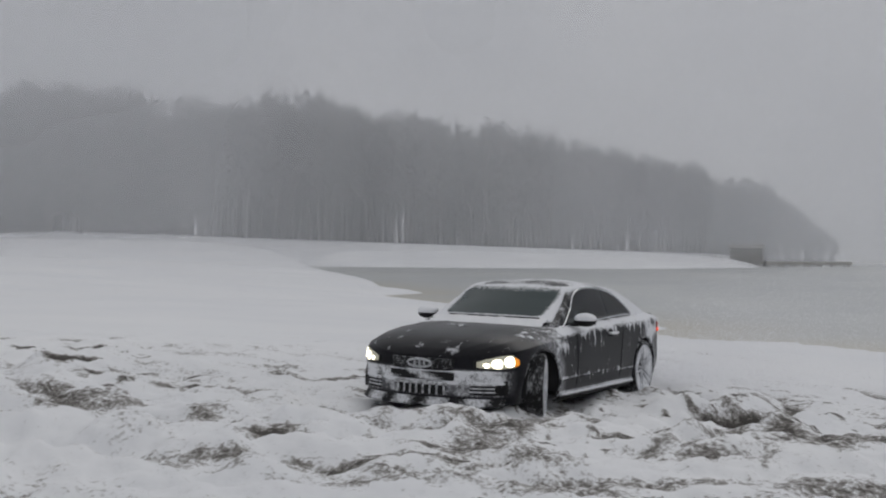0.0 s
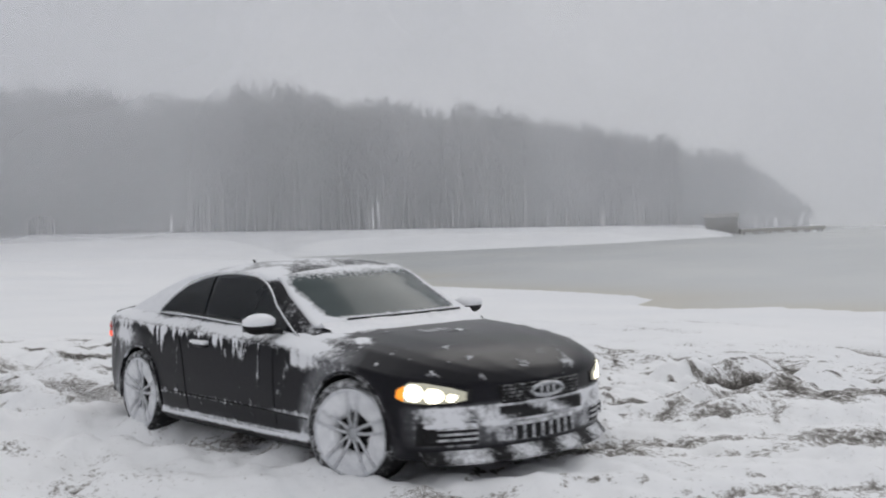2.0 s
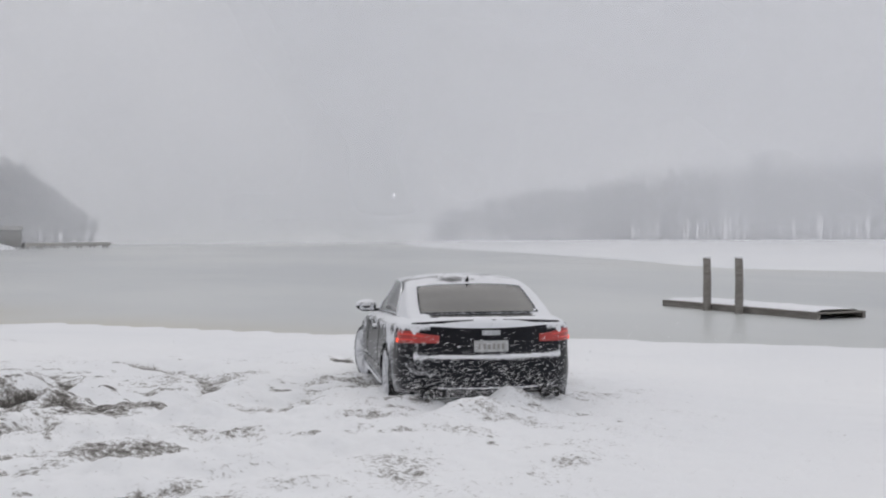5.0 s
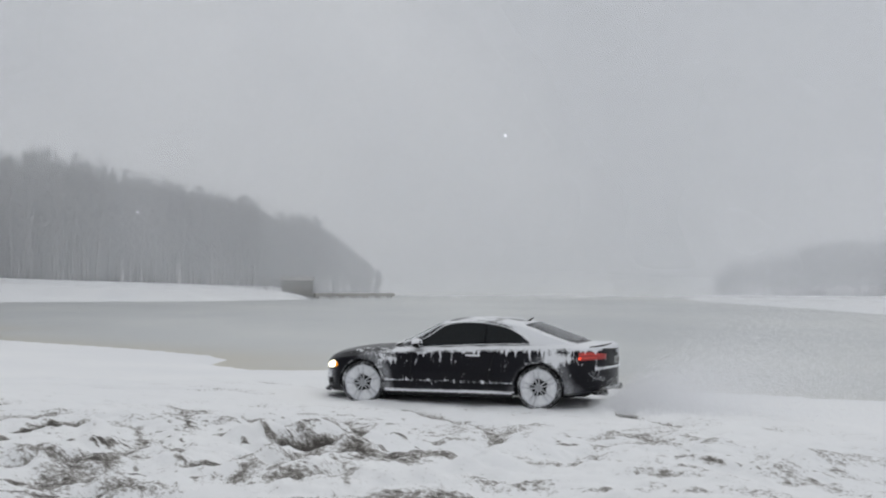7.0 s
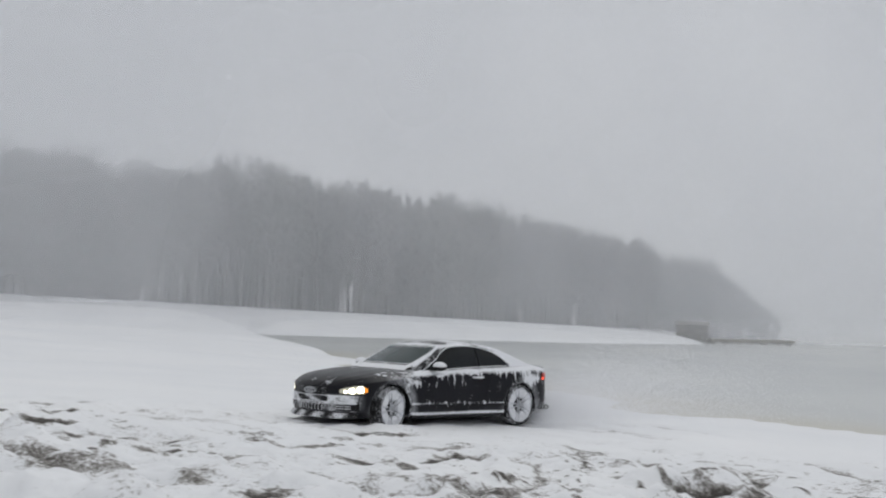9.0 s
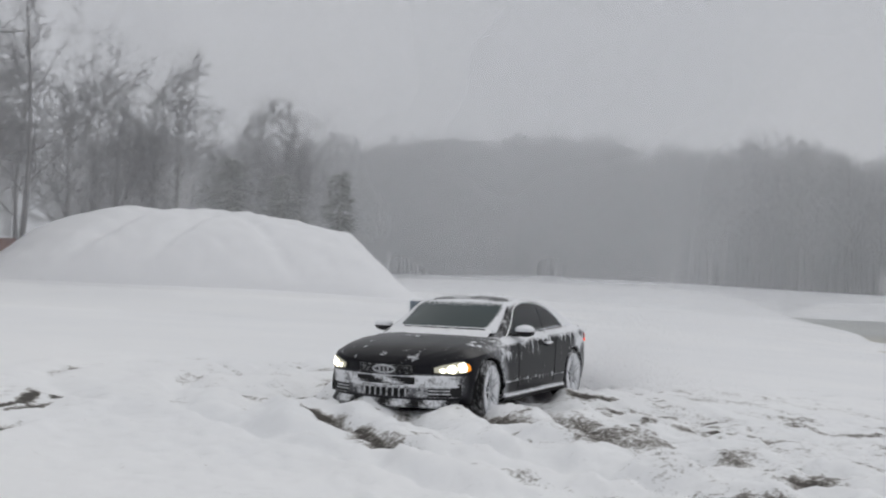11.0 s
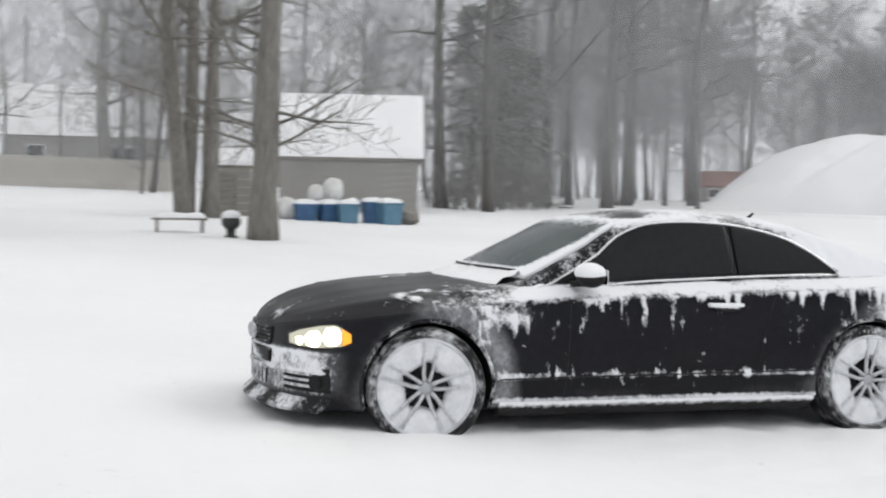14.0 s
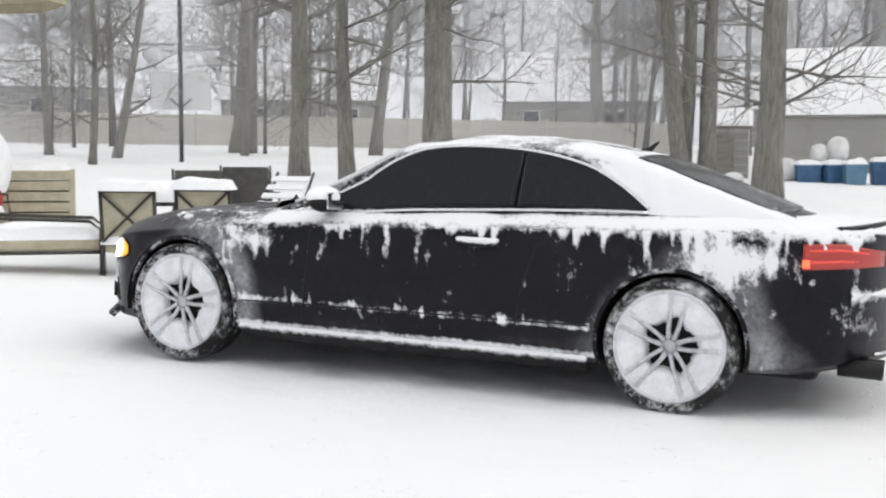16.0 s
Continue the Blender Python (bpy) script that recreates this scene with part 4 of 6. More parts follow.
        bmesh.ops.create_uvsphere(bm, u_segments=20, v_segments=12, radius=1.0, matrix=pose(0.475, sy * 0.915, 0.955) @ Matrix.Diagonal((0.082, 0.118, 0.058, 1)))
        bmesh.ops.bisect_plane(bm, geom=bm.verts[:] + bm.edges[:] + bm.faces[:], plane_co=(0, 0, 0.935), plane_no=(0, 0, 1), clear_inner=True)
        part("snow_cap", bm, SNOW, mirror, "", True)
        part("mirror_glass", boxed(0.405, sy * 0.915, 0.935, 0.008, 0.17, 0.085, 0.003), CHROME, mirror)
        # door handle and seams
        hx, hz = -0.39, 0.755
        hy = side_y(hx, hz)
        v, f = tube([(hx + 0.10, sy * (hy - 0.01), hz), (hx + 0.07, sy * (hy + 0.022), hz), (hx, sy * (hy + 0.028), hz), (hx - 0.07, sy * (hy + 0.022), hz), (hx - 0.10, sy * (hy - 0.01), hz)], [0.014] * 5, 8)
        shell("door_handle", np.array([tuple(q) for q in v]), f, CAR_PAINT, root, lambda p: 0.2 + 2.5 * np.clip(p[:, 2] - hz, 0, 0.3) / 0.014 * 0.3, 0.0)
        part("handle_snow", boxed(hx, sy * (hy + 0.012), hz + 0.022, 0.22, 0.045, 0.022, 0.009), SNOW, root)
        seams = [[(0.60 - 0.04 * k / 8, sy * (side_y(0.58, z) + 0.001), z) for k, z in enumerate(np.linspace(0.24, 0.86, 9))], [(-0.60 - 0.16 * (k / 8) ** 2, sy * (side_y(-0.65, z) + 0.001), z) for k, z in enumerate(np.linspace(0.24, 0.90, 9))], [(x, sy * (side_y(x, 0.40) + 0.003), 0.372 + 0.012 * (0.9 - x)) for x in np.linspace(-0.98, 0.98, 12)]]
        v, f = bars(seams, 0.005, 5)
        put("door_seam", mesh_from("door_seam", v, f, DARK), root)
        # twin exhausts
        for dy in (0.53, 0.63):
            v, f = tube([(-2.12, sy * dy, 0.27), (-2.32, sy * dy, 0.265)], [0.042, 0.042], 14)
            put("exhaust_pipe", mesh_from("exhaust_pipe", v, f, TRIM), root, label="dark round exhaust tip")
        # fog lamp and side intake
        fg = [[(nose_x(y, z), sy * y, z) for y in np.linspace(0.47, 0.76, 12)] for z in np.linspace(0.29, 0.42, 6)]
        slab("side_intake", fg, 0.004, TRIM, root, 0.22, "slatted side air intake", (1, 0, 0))
        for z in (0.32, 0.352, 0.384):
            v, f = tube([(nose_x(y, z) + 0.012, sy * y, z) for y in np.linspace(0.47, 0.68, 10)], [0.008] * 10, 6)
            shell("intake_slat", np.array([tuple(q) for q in v]), f, TRIM, root, 0.62, 0.0)
        bm = bmesh.new()
        fx, fy = nose_x(0.70, 0.345), 0.70
        bmesh.ops.create_cone(bm, cap_ends=True, segments=20, radius1=0.045, radius2=0.04, depth=0.03, matrix=pose(fx + 0.006, sy * fy, 0.345, 0, 90, sy * 38))
        part("fog_light", bm, TRIM, root, "round fog light")
    # grille
    gg = [[(nose_x(y, z), y, z) for y in np.linspace(-0.31 - 0.03 * (z - 0.5) / 0.13, 0.31 + 0.03 * (z - 0.5) / 0.13, 22)] for z in np.linspace(0.505, 0.612, 6)]
    grille = slab("grille", gg, 0.006, TRIM, root, 0.12, "dark upper grille with horizontal slats", (1, 0, 0))
    for z in (0.522, 0.543, 0.564, 0.585, 0.606):
        v, f = tube([(nose_x(y, z) + 0.012, y, z) for y in np.linspace(-0.31, 0.31, 20)], [0.007] * 20, 6)
        shell("slat", np.array([tuple(q) for q in v]), f, TRIM, grille, 0.42, 0.0)
    ring = [(nose_x(0, 0.575) + 0.022, 0.125 * math.cos(a), 0.562 + 0.036 * math.sin(a)) for a in np.linspace(0, 2 * math.pi, 33)]
    v, f = tube(ring, [0.012] * 33, 8, False)
    vb, fb = bars([[(nose_x(0, 0.575) + 0.022, y, 0.529), (nose_x(0, 0.575) + 0.022, y, 0.595)] for y in (-0.05, 0.0, 0.05)], 0.011, 8)
    fb = [tuple(i + len(v) for i in q) for q in fb]
    shell("badge", np.array([tuple(q) for q in v + vb]), f + fb, ALLOY, grille, 0.45, 0.0, "frosted oval badge")
    lg = [[(nose_x(y, z), y, z) for y in np.linspace(-0.26 + 0.2 * (0.37 - z), 0.26 - 0.2 * (0.37 - z), 18)] for z in np.linspace(0.285, 0.375, 5)]
    # flat dark panel: the depth of the opening is shade put into its colour
    intake = slab("lower_intake", lg, 0.006, DARK, root, 0.0, "lower air intake crusted with snow", (1, 0, 0))
    for y in np.linspace(-0.24, 0.24, 8):
        v, f = tube([(nose_x(y, 0.285) + 0.010, y, 0.285), (nose_x(y, 0.375) + 0.010, y, 0.378)], [0.010, 0.010], 6)
        shell("intake_bar", np.array([tuple(q) for q in v]), f, TRIM, intake, 0.62, 0.0)
    v, f = tube([(nose_x(y, 0.385) + 0.012, y, 0.384) for y in np.linspace(-0.27, 0.27, 18)], [0.016] * 18, 8)
    shell("intake_bar", np.array([tuple(q) for q in v]), f, TRIM, intake, 0.62, 0.0)
    sp = [[(nose_x(y, 0.24) + 0.06 - 0.028 * j, y, 0.185 + 0.025 * j) for y in np.linspace(-0.74, 0.74, 34)] for j in range(4)]
    slab("front_lip", sp, 0.014, TRIM, root, lambda x, y, z: 0.2 + 0.5 * abs(math.sin(y * 9)), "low front lip flecked with snow", (1, 0, 0))
    cr = [[(nose_x(y, z) , y, z) for y in np.linspace(-0.33, 0.33, 22)] for z in np.linspace(0.415, 0.49, 5)]
    slab("bumper_bar", cr, 0.02, TRIM, root, lambda x, y, z: 0.45 + 0.25 * math.sin(y * 13 + z * 30), "bumper bar plastered with snow", (1, 0, 0))
    # tail: lid edge, plate, badge, bumper ledge
    pg = [[(nose_x(y, z, False), y, z) for y in np.linspace(-0.16, 0.16, 10)] for z in np.linspace(0.66, 0.765, 5)]
    plate = slab("number_plate", pg, 0.014, PLATE, root, 0.0, "frosted number plate", (-1, 0, 0))
    for y in np.linspace(-0.11, 0.11, 6):
        part("plate_bar", boxed(nose_x(y, 0.71, False) - 0.018, y, 0.712, 0.004, 0.022, 0.05, 0.001), SIDING, plate)
    bg_ = [[(nose_x(y, 0.83, False) - 0.008, y, z) for y in np.linspace(-0.085, 0.085, 8)] for z in np.linspace(0.815, 0.86, 4)]
    slab("rear_badge", bg_, 0.008, ALLOY, root, 0.4, "snow-filled oval badge", (-1, 0, 0))
    lip = [(nose_x(y, 0.885, False) + 0.045, y, 0.940 - 0.04 * (y / 0.75) ** 2) for y in np.linspace(-0.70, 0.70, 30)]
    v, f = tube(lip, [0.020] * 30, 8)
    shell("boot_lip", np.array([tuple(q) for q in v]), f, CAR_PAINT, root, 0.18, 0.0)
    ledge = [(nose_x(y, 0.60, False) - 0.006, y, 0.615) for y in np.linspace(-0.60, 0.60, 30)]
    v, f = tube(ledge, [0.004 + 0.030 * float(fractal(np.array([k * 0.21]), np.array([2.0]), 0.6, 96)[0]) * min(1, k / 4, (29 - k) / 4) for k in range(30)], 8)
    put("bumper_snow", mesh_from("bumper_snow", v, f, SNOW), root, label="snow lying along the rear bumper")
    v, f = tube([(nose_x(y, 0.33, False) - 0.004, y, 0.325) for y in np.linspace(-0.5, 0.5, 20)], [0.009] * 20, 6)
    put("diffuser_trim", mesh_from("diffuser_trim", v, f, CHROME), root)
    # aerial, wipers
    v, f = tube([(-1.0, 0, 1.245), (-1.04, 0, 1.275), (-1.085, 0, 1.315)], [0.03, 0.016, 0.006], 8)
    put("aerial", mesh_from("aerial", v, f, TRIM), root, label="small black roof aerial")
    for a, b in ((-0.45, 0.12), (0.05, 0.55)):
        p = [house_point(0.88, 1.0 - 0.42 * abs(a + (b - a) * k / 8) / 0.6) for k in range(9)]
        v, f = tube([(q[0] + 0.012, a + (b - a) * k / 8, q[2] + 0.014) for k, q in enumerate(p)], [0.008] * 9, 6)
        put("wiper", mesh_from("wiper", v, f, TRIM), root)
    # lumps of snow along the cowl
    rows = []
    for k in range(61):
        y = -0.64 + 1.28 * k / 60
        h = 0.012 + 0.034 * float(fractal(np.array([y * 1.0]), np.array([4.0]), 0.09, 95)[0])
        back_, front_ = house_point(0.92, 1.0 - 0.42 * abs(y) / 0.6), house_point(1.01, 1.0 - 0.42 * abs(y) / 0.6)
        rows.append([(back_[0], y, back_[2] + 0.012), (back_[0] + 0.02, y, back_[2] + h), (back_[0] + 0.05, y, front_[2] + h * 1.1), (front_[0] + 0.03, y, front_[2] + 0.03 * h / 0.04), (front_[0] + 0.07, y, front_[2] - 0.01)])
    v = [p for r in rows for p in r]
    put("cowl_snow", mesh_from("cowl_snow", v, grid_faces(61, 5), SNOW), root, label="snow banked below the windscreen")
    # wheels
    kit = wheel_meshes()
    wheels = []
    for ax in AXLES:
        for sy in (1, -1):
            w = new("wheel")
            w.parent = root
            tagged(w, "alloy wheel packed with snow")
            w.matrix_basis = pose(ax, sy * 0.775, WHEEL_Z)
            for nm, me in kit.items():
                turn = pose(0, 0, 0, 0, 0, 0 if sy > 0 else 180)
                if nm == "spoke":
                    for k in range(5):
                        put(nm, me, w, turn @ pose(0, 0, 0, 0, 72 * k, 0))
                else:
                    put(nm, me, w, turn)
            wheels.append((w, ax, sy))
    return root, wheels


car, car_wheels = build_car()


# ---- trees and woods ----
def prisms(p0, p1, r0, r1, sides=3):
    """Many thin tapered rods at once: vertices and quads as arrays."""
    p0, p1 = np.asarray(p0, float), np.asarray(p1, float)
    r0, r1 = np.asarray(r0, float)[:, None], np.asarray(r1, float)[:, None]
    d = p1 - p0
    d /= np.linalg.norm(d, axis=1, keepdims=True) + 1e-9
    ref = np.where(np.abs(d[:, 2:3]) > 0.9, [[1.0, 0, 0]], [[0, 0, 1.0]])
    u = np.cross(d, ref)
    u /= np.linalg.norm(u, axis=1, keepdims=True) + 1e-9
    w = np.cross(d, u)
    rings = []
    for p, r in ((p0, r0), (p1, r1)):
        for k in range(sides):
            a = 2 * math.pi * k / sides
            rings.append(p + (u * math.cos(a) + w * math.sin(a)) * r)
    v = np.stack(rings, 1).reshape(-1, 3)
    base = np.arange(len(p0))[:, None] * sides * 2
    q = np.concatenate([base + np.array([[k, (k + 1) % sides, sides + (k + 1) % sides, sides + k]]) for k in range(sides)])
    return v, q


def array_mesh(name, v, q, material):
    me = bpy.data.meshes.new(name)
    me.vertices.add(len(v))
    me.vertices.foreach_set("co", v.ravel())
    me.loops.add(q.size)
    me.loops.foreach_set("vertex_index", q.ravel().astype(np.int32))
    me.polygons.add(len(q))
    me.polygons.foreach_set("loop_start", (np.arange(len(q)) * q.shape[1]).astype(np.int32))
    me.update(calc_edges=True)
    me.materials.append(material)
    return me


def branch_rods(rng, start, way, length, radius, depth, out, twigs=3, wild=0.22):
    """Grows a crooked branch and its side twigs into a list of rods."""
    steps = 4 if depth > 1 else 3
    p, d, r = Vector(start), Vector(way).normalized(), radius
    for i in range(steps):
        d = (d + Vector((rng.uniform(-1, 1), rng.uniform(-1, 1), rng.uniform(-0.5, 0.9))) * wild).normalized()
        q = p + d * (length / steps)
        r2 = radius * (1 - 0.8 * (i + 1) / steps)
        out.append((p, q, r, max(r2, 0.004)))
        if depth > 0:
            for _ in range(2 if depth > 1 else twigs):
                side = d.orthogonal()
                side.rotate(Matrix.Rotation(rng.uniform(0, 6.28), 3, d))
                w = (d * 0.75 + side * rng.uniform(0.5, 0.95) + Vector((0, 0, 0.15))).normalized()
                branch_rods(rng, p.lerp(q, rng.uniform(0.3, 1)), w, length * rng.uniform(0.35, 0.6), max(r2 * 0.55, 0.006), depth - 1, out, twigs, wild)
        p, r = q, r2


def bare_tree(seed, height, radius, lean=(0, 0), first=0.35, spread=0.34, limbs=13, depth=2, stems=1, bark=None, thin=0.006, taper=0.78, climb=(0.25, 0.9), twigs=3, low=0):
    """A leafless tree: a tapered trunk with flare, and a crown of limbs and twigs."""
    rng = random.Random(seed)
    root = new("tree")
    crown = []
    for s in range(stems):
        off = Vector((rng.uniform(-0.45, 0.45), rng.uniform(-0.45, 0.45), 0)) if stems > 1 else Vector()
        pts, rad, n = [], [], 14
        wx, wy = rng.uniform(-0.03, 0.03), rng.uniform(-0.03, 0.03)
        for i in range(n + 1):
            t = i / n
            pts.append(Vector((off.x * (1 + t * 2) + lean[0] * t * height + wx * height * math.sin(3 * t), off.y * (1 + t * 2) + lean[1] * t * height + wy * height * math.sin(4 * t), t * height - 0.15)))
            rad.append(radius * (1 - taper * t) * (1 + 0.22 * math.exp(-t * 30)))
        v, f = tube(pts, rad, 12)
        rough = [q + (q - pts[min(k // 12, n)]) * (noise.noise(q * 2.2) * 0.22) for k, q in enumerate(v)]
        put("trunk", mesh_from("trunk", rough, f, bark or BARK), root)
        for k in range(limbs):
            t = first + (1 - first) * (k + rng.random()) / limbs
            i = min(int(t * n), n - 1)
            p = pts[i].lerp(pts[i + 1], t * n - i)
            a = rng.uniform(0, 6.28)
            w = Vector((math.cos(a), math.sin(a), rng.uniform(*climb)))
            branch_rods(rng, p, w, height * spread * (1.15 - 0.6 * t) * rng.uniform(0.6, 1.15), rad[i] * 0.42, depth, crown, twigs, 0.30)
        for k in range(low):
            # thin level boughs low on the trunk, bent a little by their snow
            t = rng.uniform(0.13, first + 0.08)
            i = min(int(t * n), n - 1)
            a = rng.uniform(0, 6.28)
            branch_rods(rng, pts[i].lerp(pts[i + 1], t * n - i), Vector((math.cos(a), math.sin(a), rng.uniform(-0.12, 0.40))), rng.uniform(1.4, 3.4), min(0.028 + radius * 0.06, rad[i] * 0.3), 2, crown, 2, 0.34)
    p0, p1, r0, r1 = zip(*crown)
    r0, r1 = np.maximum(r0, thin), np.maximum(r1, thin * 0.8)
    v, q = prisms([tuple(a) for a in p0], [tuple(a) for a in p1], r0, r1, 4 if depth < 2 else 3)
    put("crown", array_mesh("crown", v, q, bark or BARK), root)
    return root


def stand(ob, x, y, turn=0.0, size=1.0, sink=0.0):
    ob.matrix_basis = pose(x, y, ground_z(x, y) - sink, 0, 0, turn)
    return ob


# single trees by the yard: place, girth, height, lean
YARD = [(-23.1, 0.55, 0.31, 15, (0.0, 0.0), "thick grey-barked tree at the edge of the yard"), (-24.0, -1.2, 0.17, 12, (-0.01, 0.02), "slender bare tree in snow"), (-29.1, -2.6, 0.24, 13, (0.0, -0.02), "bare tree with a sawn limb"), (-22.5, 6.65, 0.27, 14, (0.0, 0.01), "mossy grey tree beside the sheds"),
        (-46.0, -6.2, 0.45, 17, (0, 0), "broad bare tree behind the patio"), (-39.8, -11.6, 0.14, 11, (0, 0.01), "thin bare tree behind the patio"), (-33.4, -8.6, 0.11, 9, (0, -0.02), "thin bare sapling by the patio"), (-38.7, -9.2, 0.15, 10, (0, 0.16), "leaning bare tree behind the patio"), (-42.0, -5.6, 0.14, 11, (0, 0), "thin bare tree behind the patio"),
        (-45.8, -1.2, 0.24, 14, (0.0, 0.12), "leaning bare tree near the fence"), (-49.9, 31.8, 0.30, 20, (0, 0.0), "tall dark tree with straight trunk"), (-52.5, 31.2, 0.20, 18, (0, 0.02), "tall dark tree with straight trunk"), (-54.0, 35.6, 0.32, 20, (-0.01, 0.01), "tall dark tree with straight trunk"), (-55.0, 38.8, 0.12, 15, (0, 0), "thin bare tree behind the patio"), (-54.6, 40.4, 0.32, 19, (0.03, 0.07), "tall dark trunk leaning a little"),
        (-56, 31.0, 0.18, 17, (0, 0), "tall bare tree in the wood"), (-50.5, 28.6, 0.33, 19, (0.0, 0.0), "tall dark trunk in the thicket"), (-57, 9.2, 0.34, 14, (0, 0), "spreading bare tree before the fence"), (-43.0, 19.8, 0.26, 17, (0, 0), "bare tree behind the garage"), (-40.5, 20.6, 0.22, 16, (0, 0.0), "bare tree behind the garage")]
for k, (x, y, r, h, lean, words) in enumerate(YARD):
    t = bare_tree(100 + k, h, r, lean, 0.30 if r < 0.3 else 0.26, 0.34, 13, 2, bark=BARK_DARK if x < -39 and y > 18 else BARK, low=9 if x > -47 else 6, climb=(0.1, 0.8), twigs=3 if x > -35 else 2)
    stand(t, x, y, 0)
    tagged(t, words, "tree", "yard trees")
t = bare_tree(150, 15, 0.23, (0, 0.0), 0.30, 0.3, 9, 2, stems=3, low=4)
stand(t, -31.2, 7.3)
tagged(t, "three grey stems grown from one root", "tree", "yard trees")

# the wood behind: templates and copies
rng = random.Random(8)
kinds = []
for k in range(6):
    kinds.append(bare_tree(200 + k, 15 + 1.2 * k, 0.14 + 0.016 * k, (rng.uniform(-0.03, 0.03), rng.uniform(-0.03, 0.03)), 0.16 + 0.05 * (k % 3), 0.42, 12, 2, bark=BARK_FAR, thin=0.012, taper=0.90, climb=(0.4, 1.3), twigs=2))
    tagged(kinds[-1], "leafless grey tree in the snowy wood", "tree", "trees of the wood")
spots = []
while len(spots) < 70:
    a, r = rng.uniform(-113, -46), rng.uniform(48, 125)
    x, y = r * math.sin(radians(a)), r * math.cos(radians(a))
    if a > -52 and r < 80 or a > -64 and r < 58 or any(math.hypot(x - p, y - q) < 2.0 for p, q in spots):
        continue
    if -48 < x < -34 and 8 < y < 20 or (a > -47 and rng.random() < 0.5) or (-74 < a < -63 and rng.random() < 0.65) or (a < -74 and (r < 66 or r > 100 or rng.random() < 0.6) and rng.random() < 0.85):
        continue
    spots.append((x, y))
for k, (x, y) in enumerate(spots):
    m = pose(x, y, ground_z(x, y) - 0.1, 0, 0, rng.uniform(0, 360))
    if k < 6:
        kinds[k].matrix_basis = m
    else:
        c = copy_thing(kinds[k % 6], m)
        c.scale = [rng.uniform(0.62, 0.98) * (0.72 if math.degrees(math.atan2(x, y)) > -57 else 1.0)] * 3
for k in range(9):
    a, r = rng.uniform(-63, -51), rng.uniform(60, 96)
    x, y = r * math.sin(radians(a)), r * math.cos(radians(a))
    copy_thing(kinds[k % 6], pose(x, y, ground_z(x, y) - 0.1, 0, 0, rng.uniform(0, 360))).scale = [rng.uniform(0.7, 1.0)] * 3

# round-headed trees at the edge of the field
broad = []
for k in range(3):
    broad.append(bare_tree(230 + k, 11.5 + 0.8 * k, 0.17, (rng.uniform(-0.04, 0.04), 0), 0.20, 0.55, 13, 2, bark=BARK_FAR, thin=0.017, taper=0.85, climb=(0.7, 1.7), twigs=3))
    tagged(broad[-1], "round-headed leafless tree at the field's edge", "tree", "trees of the wood")
for k, (x, y, size) in enumerate(((-60.5, 56.5, 1.0), (-64.5, 52, 1.05), (-67, 49, 1.1), (-57.5, 59, 0.92), (-70, 46, 1.1), (-62, 61, 0.95), (-66, 57, 1.0), (-73, 50, 1.1), (-55, 69, 0.8), (-58, 68, 0.82), (-60, 73, 0.8), (-62, 70, 0.85))):
    c = broad[k] if k < 3 else copy_thing(broad[k % 3], Matrix())
    c.matrix_basis = pose(x, y, ground_z(x, y) - 0.1, 0, 0, x * 37)
    c.scale = [size] * 3


small = []
for k in range(3):
    small.append(bare_tree(260 + k, 8 + k, 0.07, (rng.uniform(-0.05, 0.05), 0), 0.10, 0.5, 12, 2, bark=BARK_FAR, thin=0.008, twigs=2))
    tagged(small[-1], "twiggy young tree in the snowy yard", "tree", "young trees")
count = 0
while count < 24:
    a, r = rng.uniform(-112, -60), rng.uniform(40, 78)
    x, y = r * math.sin(radians(a)), r * math.cos(radians(a))
    if -46 < x < -30 and 6 < y < 19:
        continue
    m = pose(x, y, ground_z(x, y) - 0.05, 0, 0, rng.uniform(0, 360))
    if count < 3:
        small[count].matrix_basis = m
    else:
        copy_thing(small[count % 3], m).scale = [rng.uniform(0.7, 1.15)] * 3
    count += 1


def evergreen(seed, height, width):
    """A conifer: trunk and tiers of drooping sprays of needles."""
    rng = random.Random(seed)
    root = new("conifer")
    v, f = tube([(0, 0, -0.1), (0, 0, height)], [0.16, 0.02], 8)
    put("trunk", mesh_from("trunk", v, f, BARK), root)
    rods = []
    for k in range(int(height * 20)):
        t = rng.random() ** 0.8
        z = height * (0.05 + 0.93 * t)
        a = rng.uniform(0, 6.28)
        reach = width * (1 - t) ** 0.45 * rng.uniform(0.3, 1.15) * (0.8 + 0.3 * math.sin(a * 2 + seed)) + 0.15
        tip = Vector((math.cos(a) * reach, math.sin(a) * reach, z - reach * 0.25))
        mid = Vector((0, 0, z)).lerp(tip, 0.55)
        rods.append((Vector((0, 0, z)), tip, 0.03, 0.008))
        for _ in range(9):
            s = Vector((0, 0, z)).lerp(tip, rng.uniform(0.25, 1))
            e = s + Vector((math.cos(a) * 0.3 + rng.uniform(-0.45, 0.45), math.sin(a) * 0.3 + rng.uniform(-0.45, 0.45), rng.uniform(-0.4, 0.1))) * 0.9
            rods.append((s, e, 0.045, 0.012))
    p0, p1, r0, r1 = zip(*rods)
    v, q = prisms([tuple(a) for a in p0], [tuple(a) for a in p1], r0, r1)
    put("crown", array_mesh("crown", v, q, NEEDLES), root)
    return root


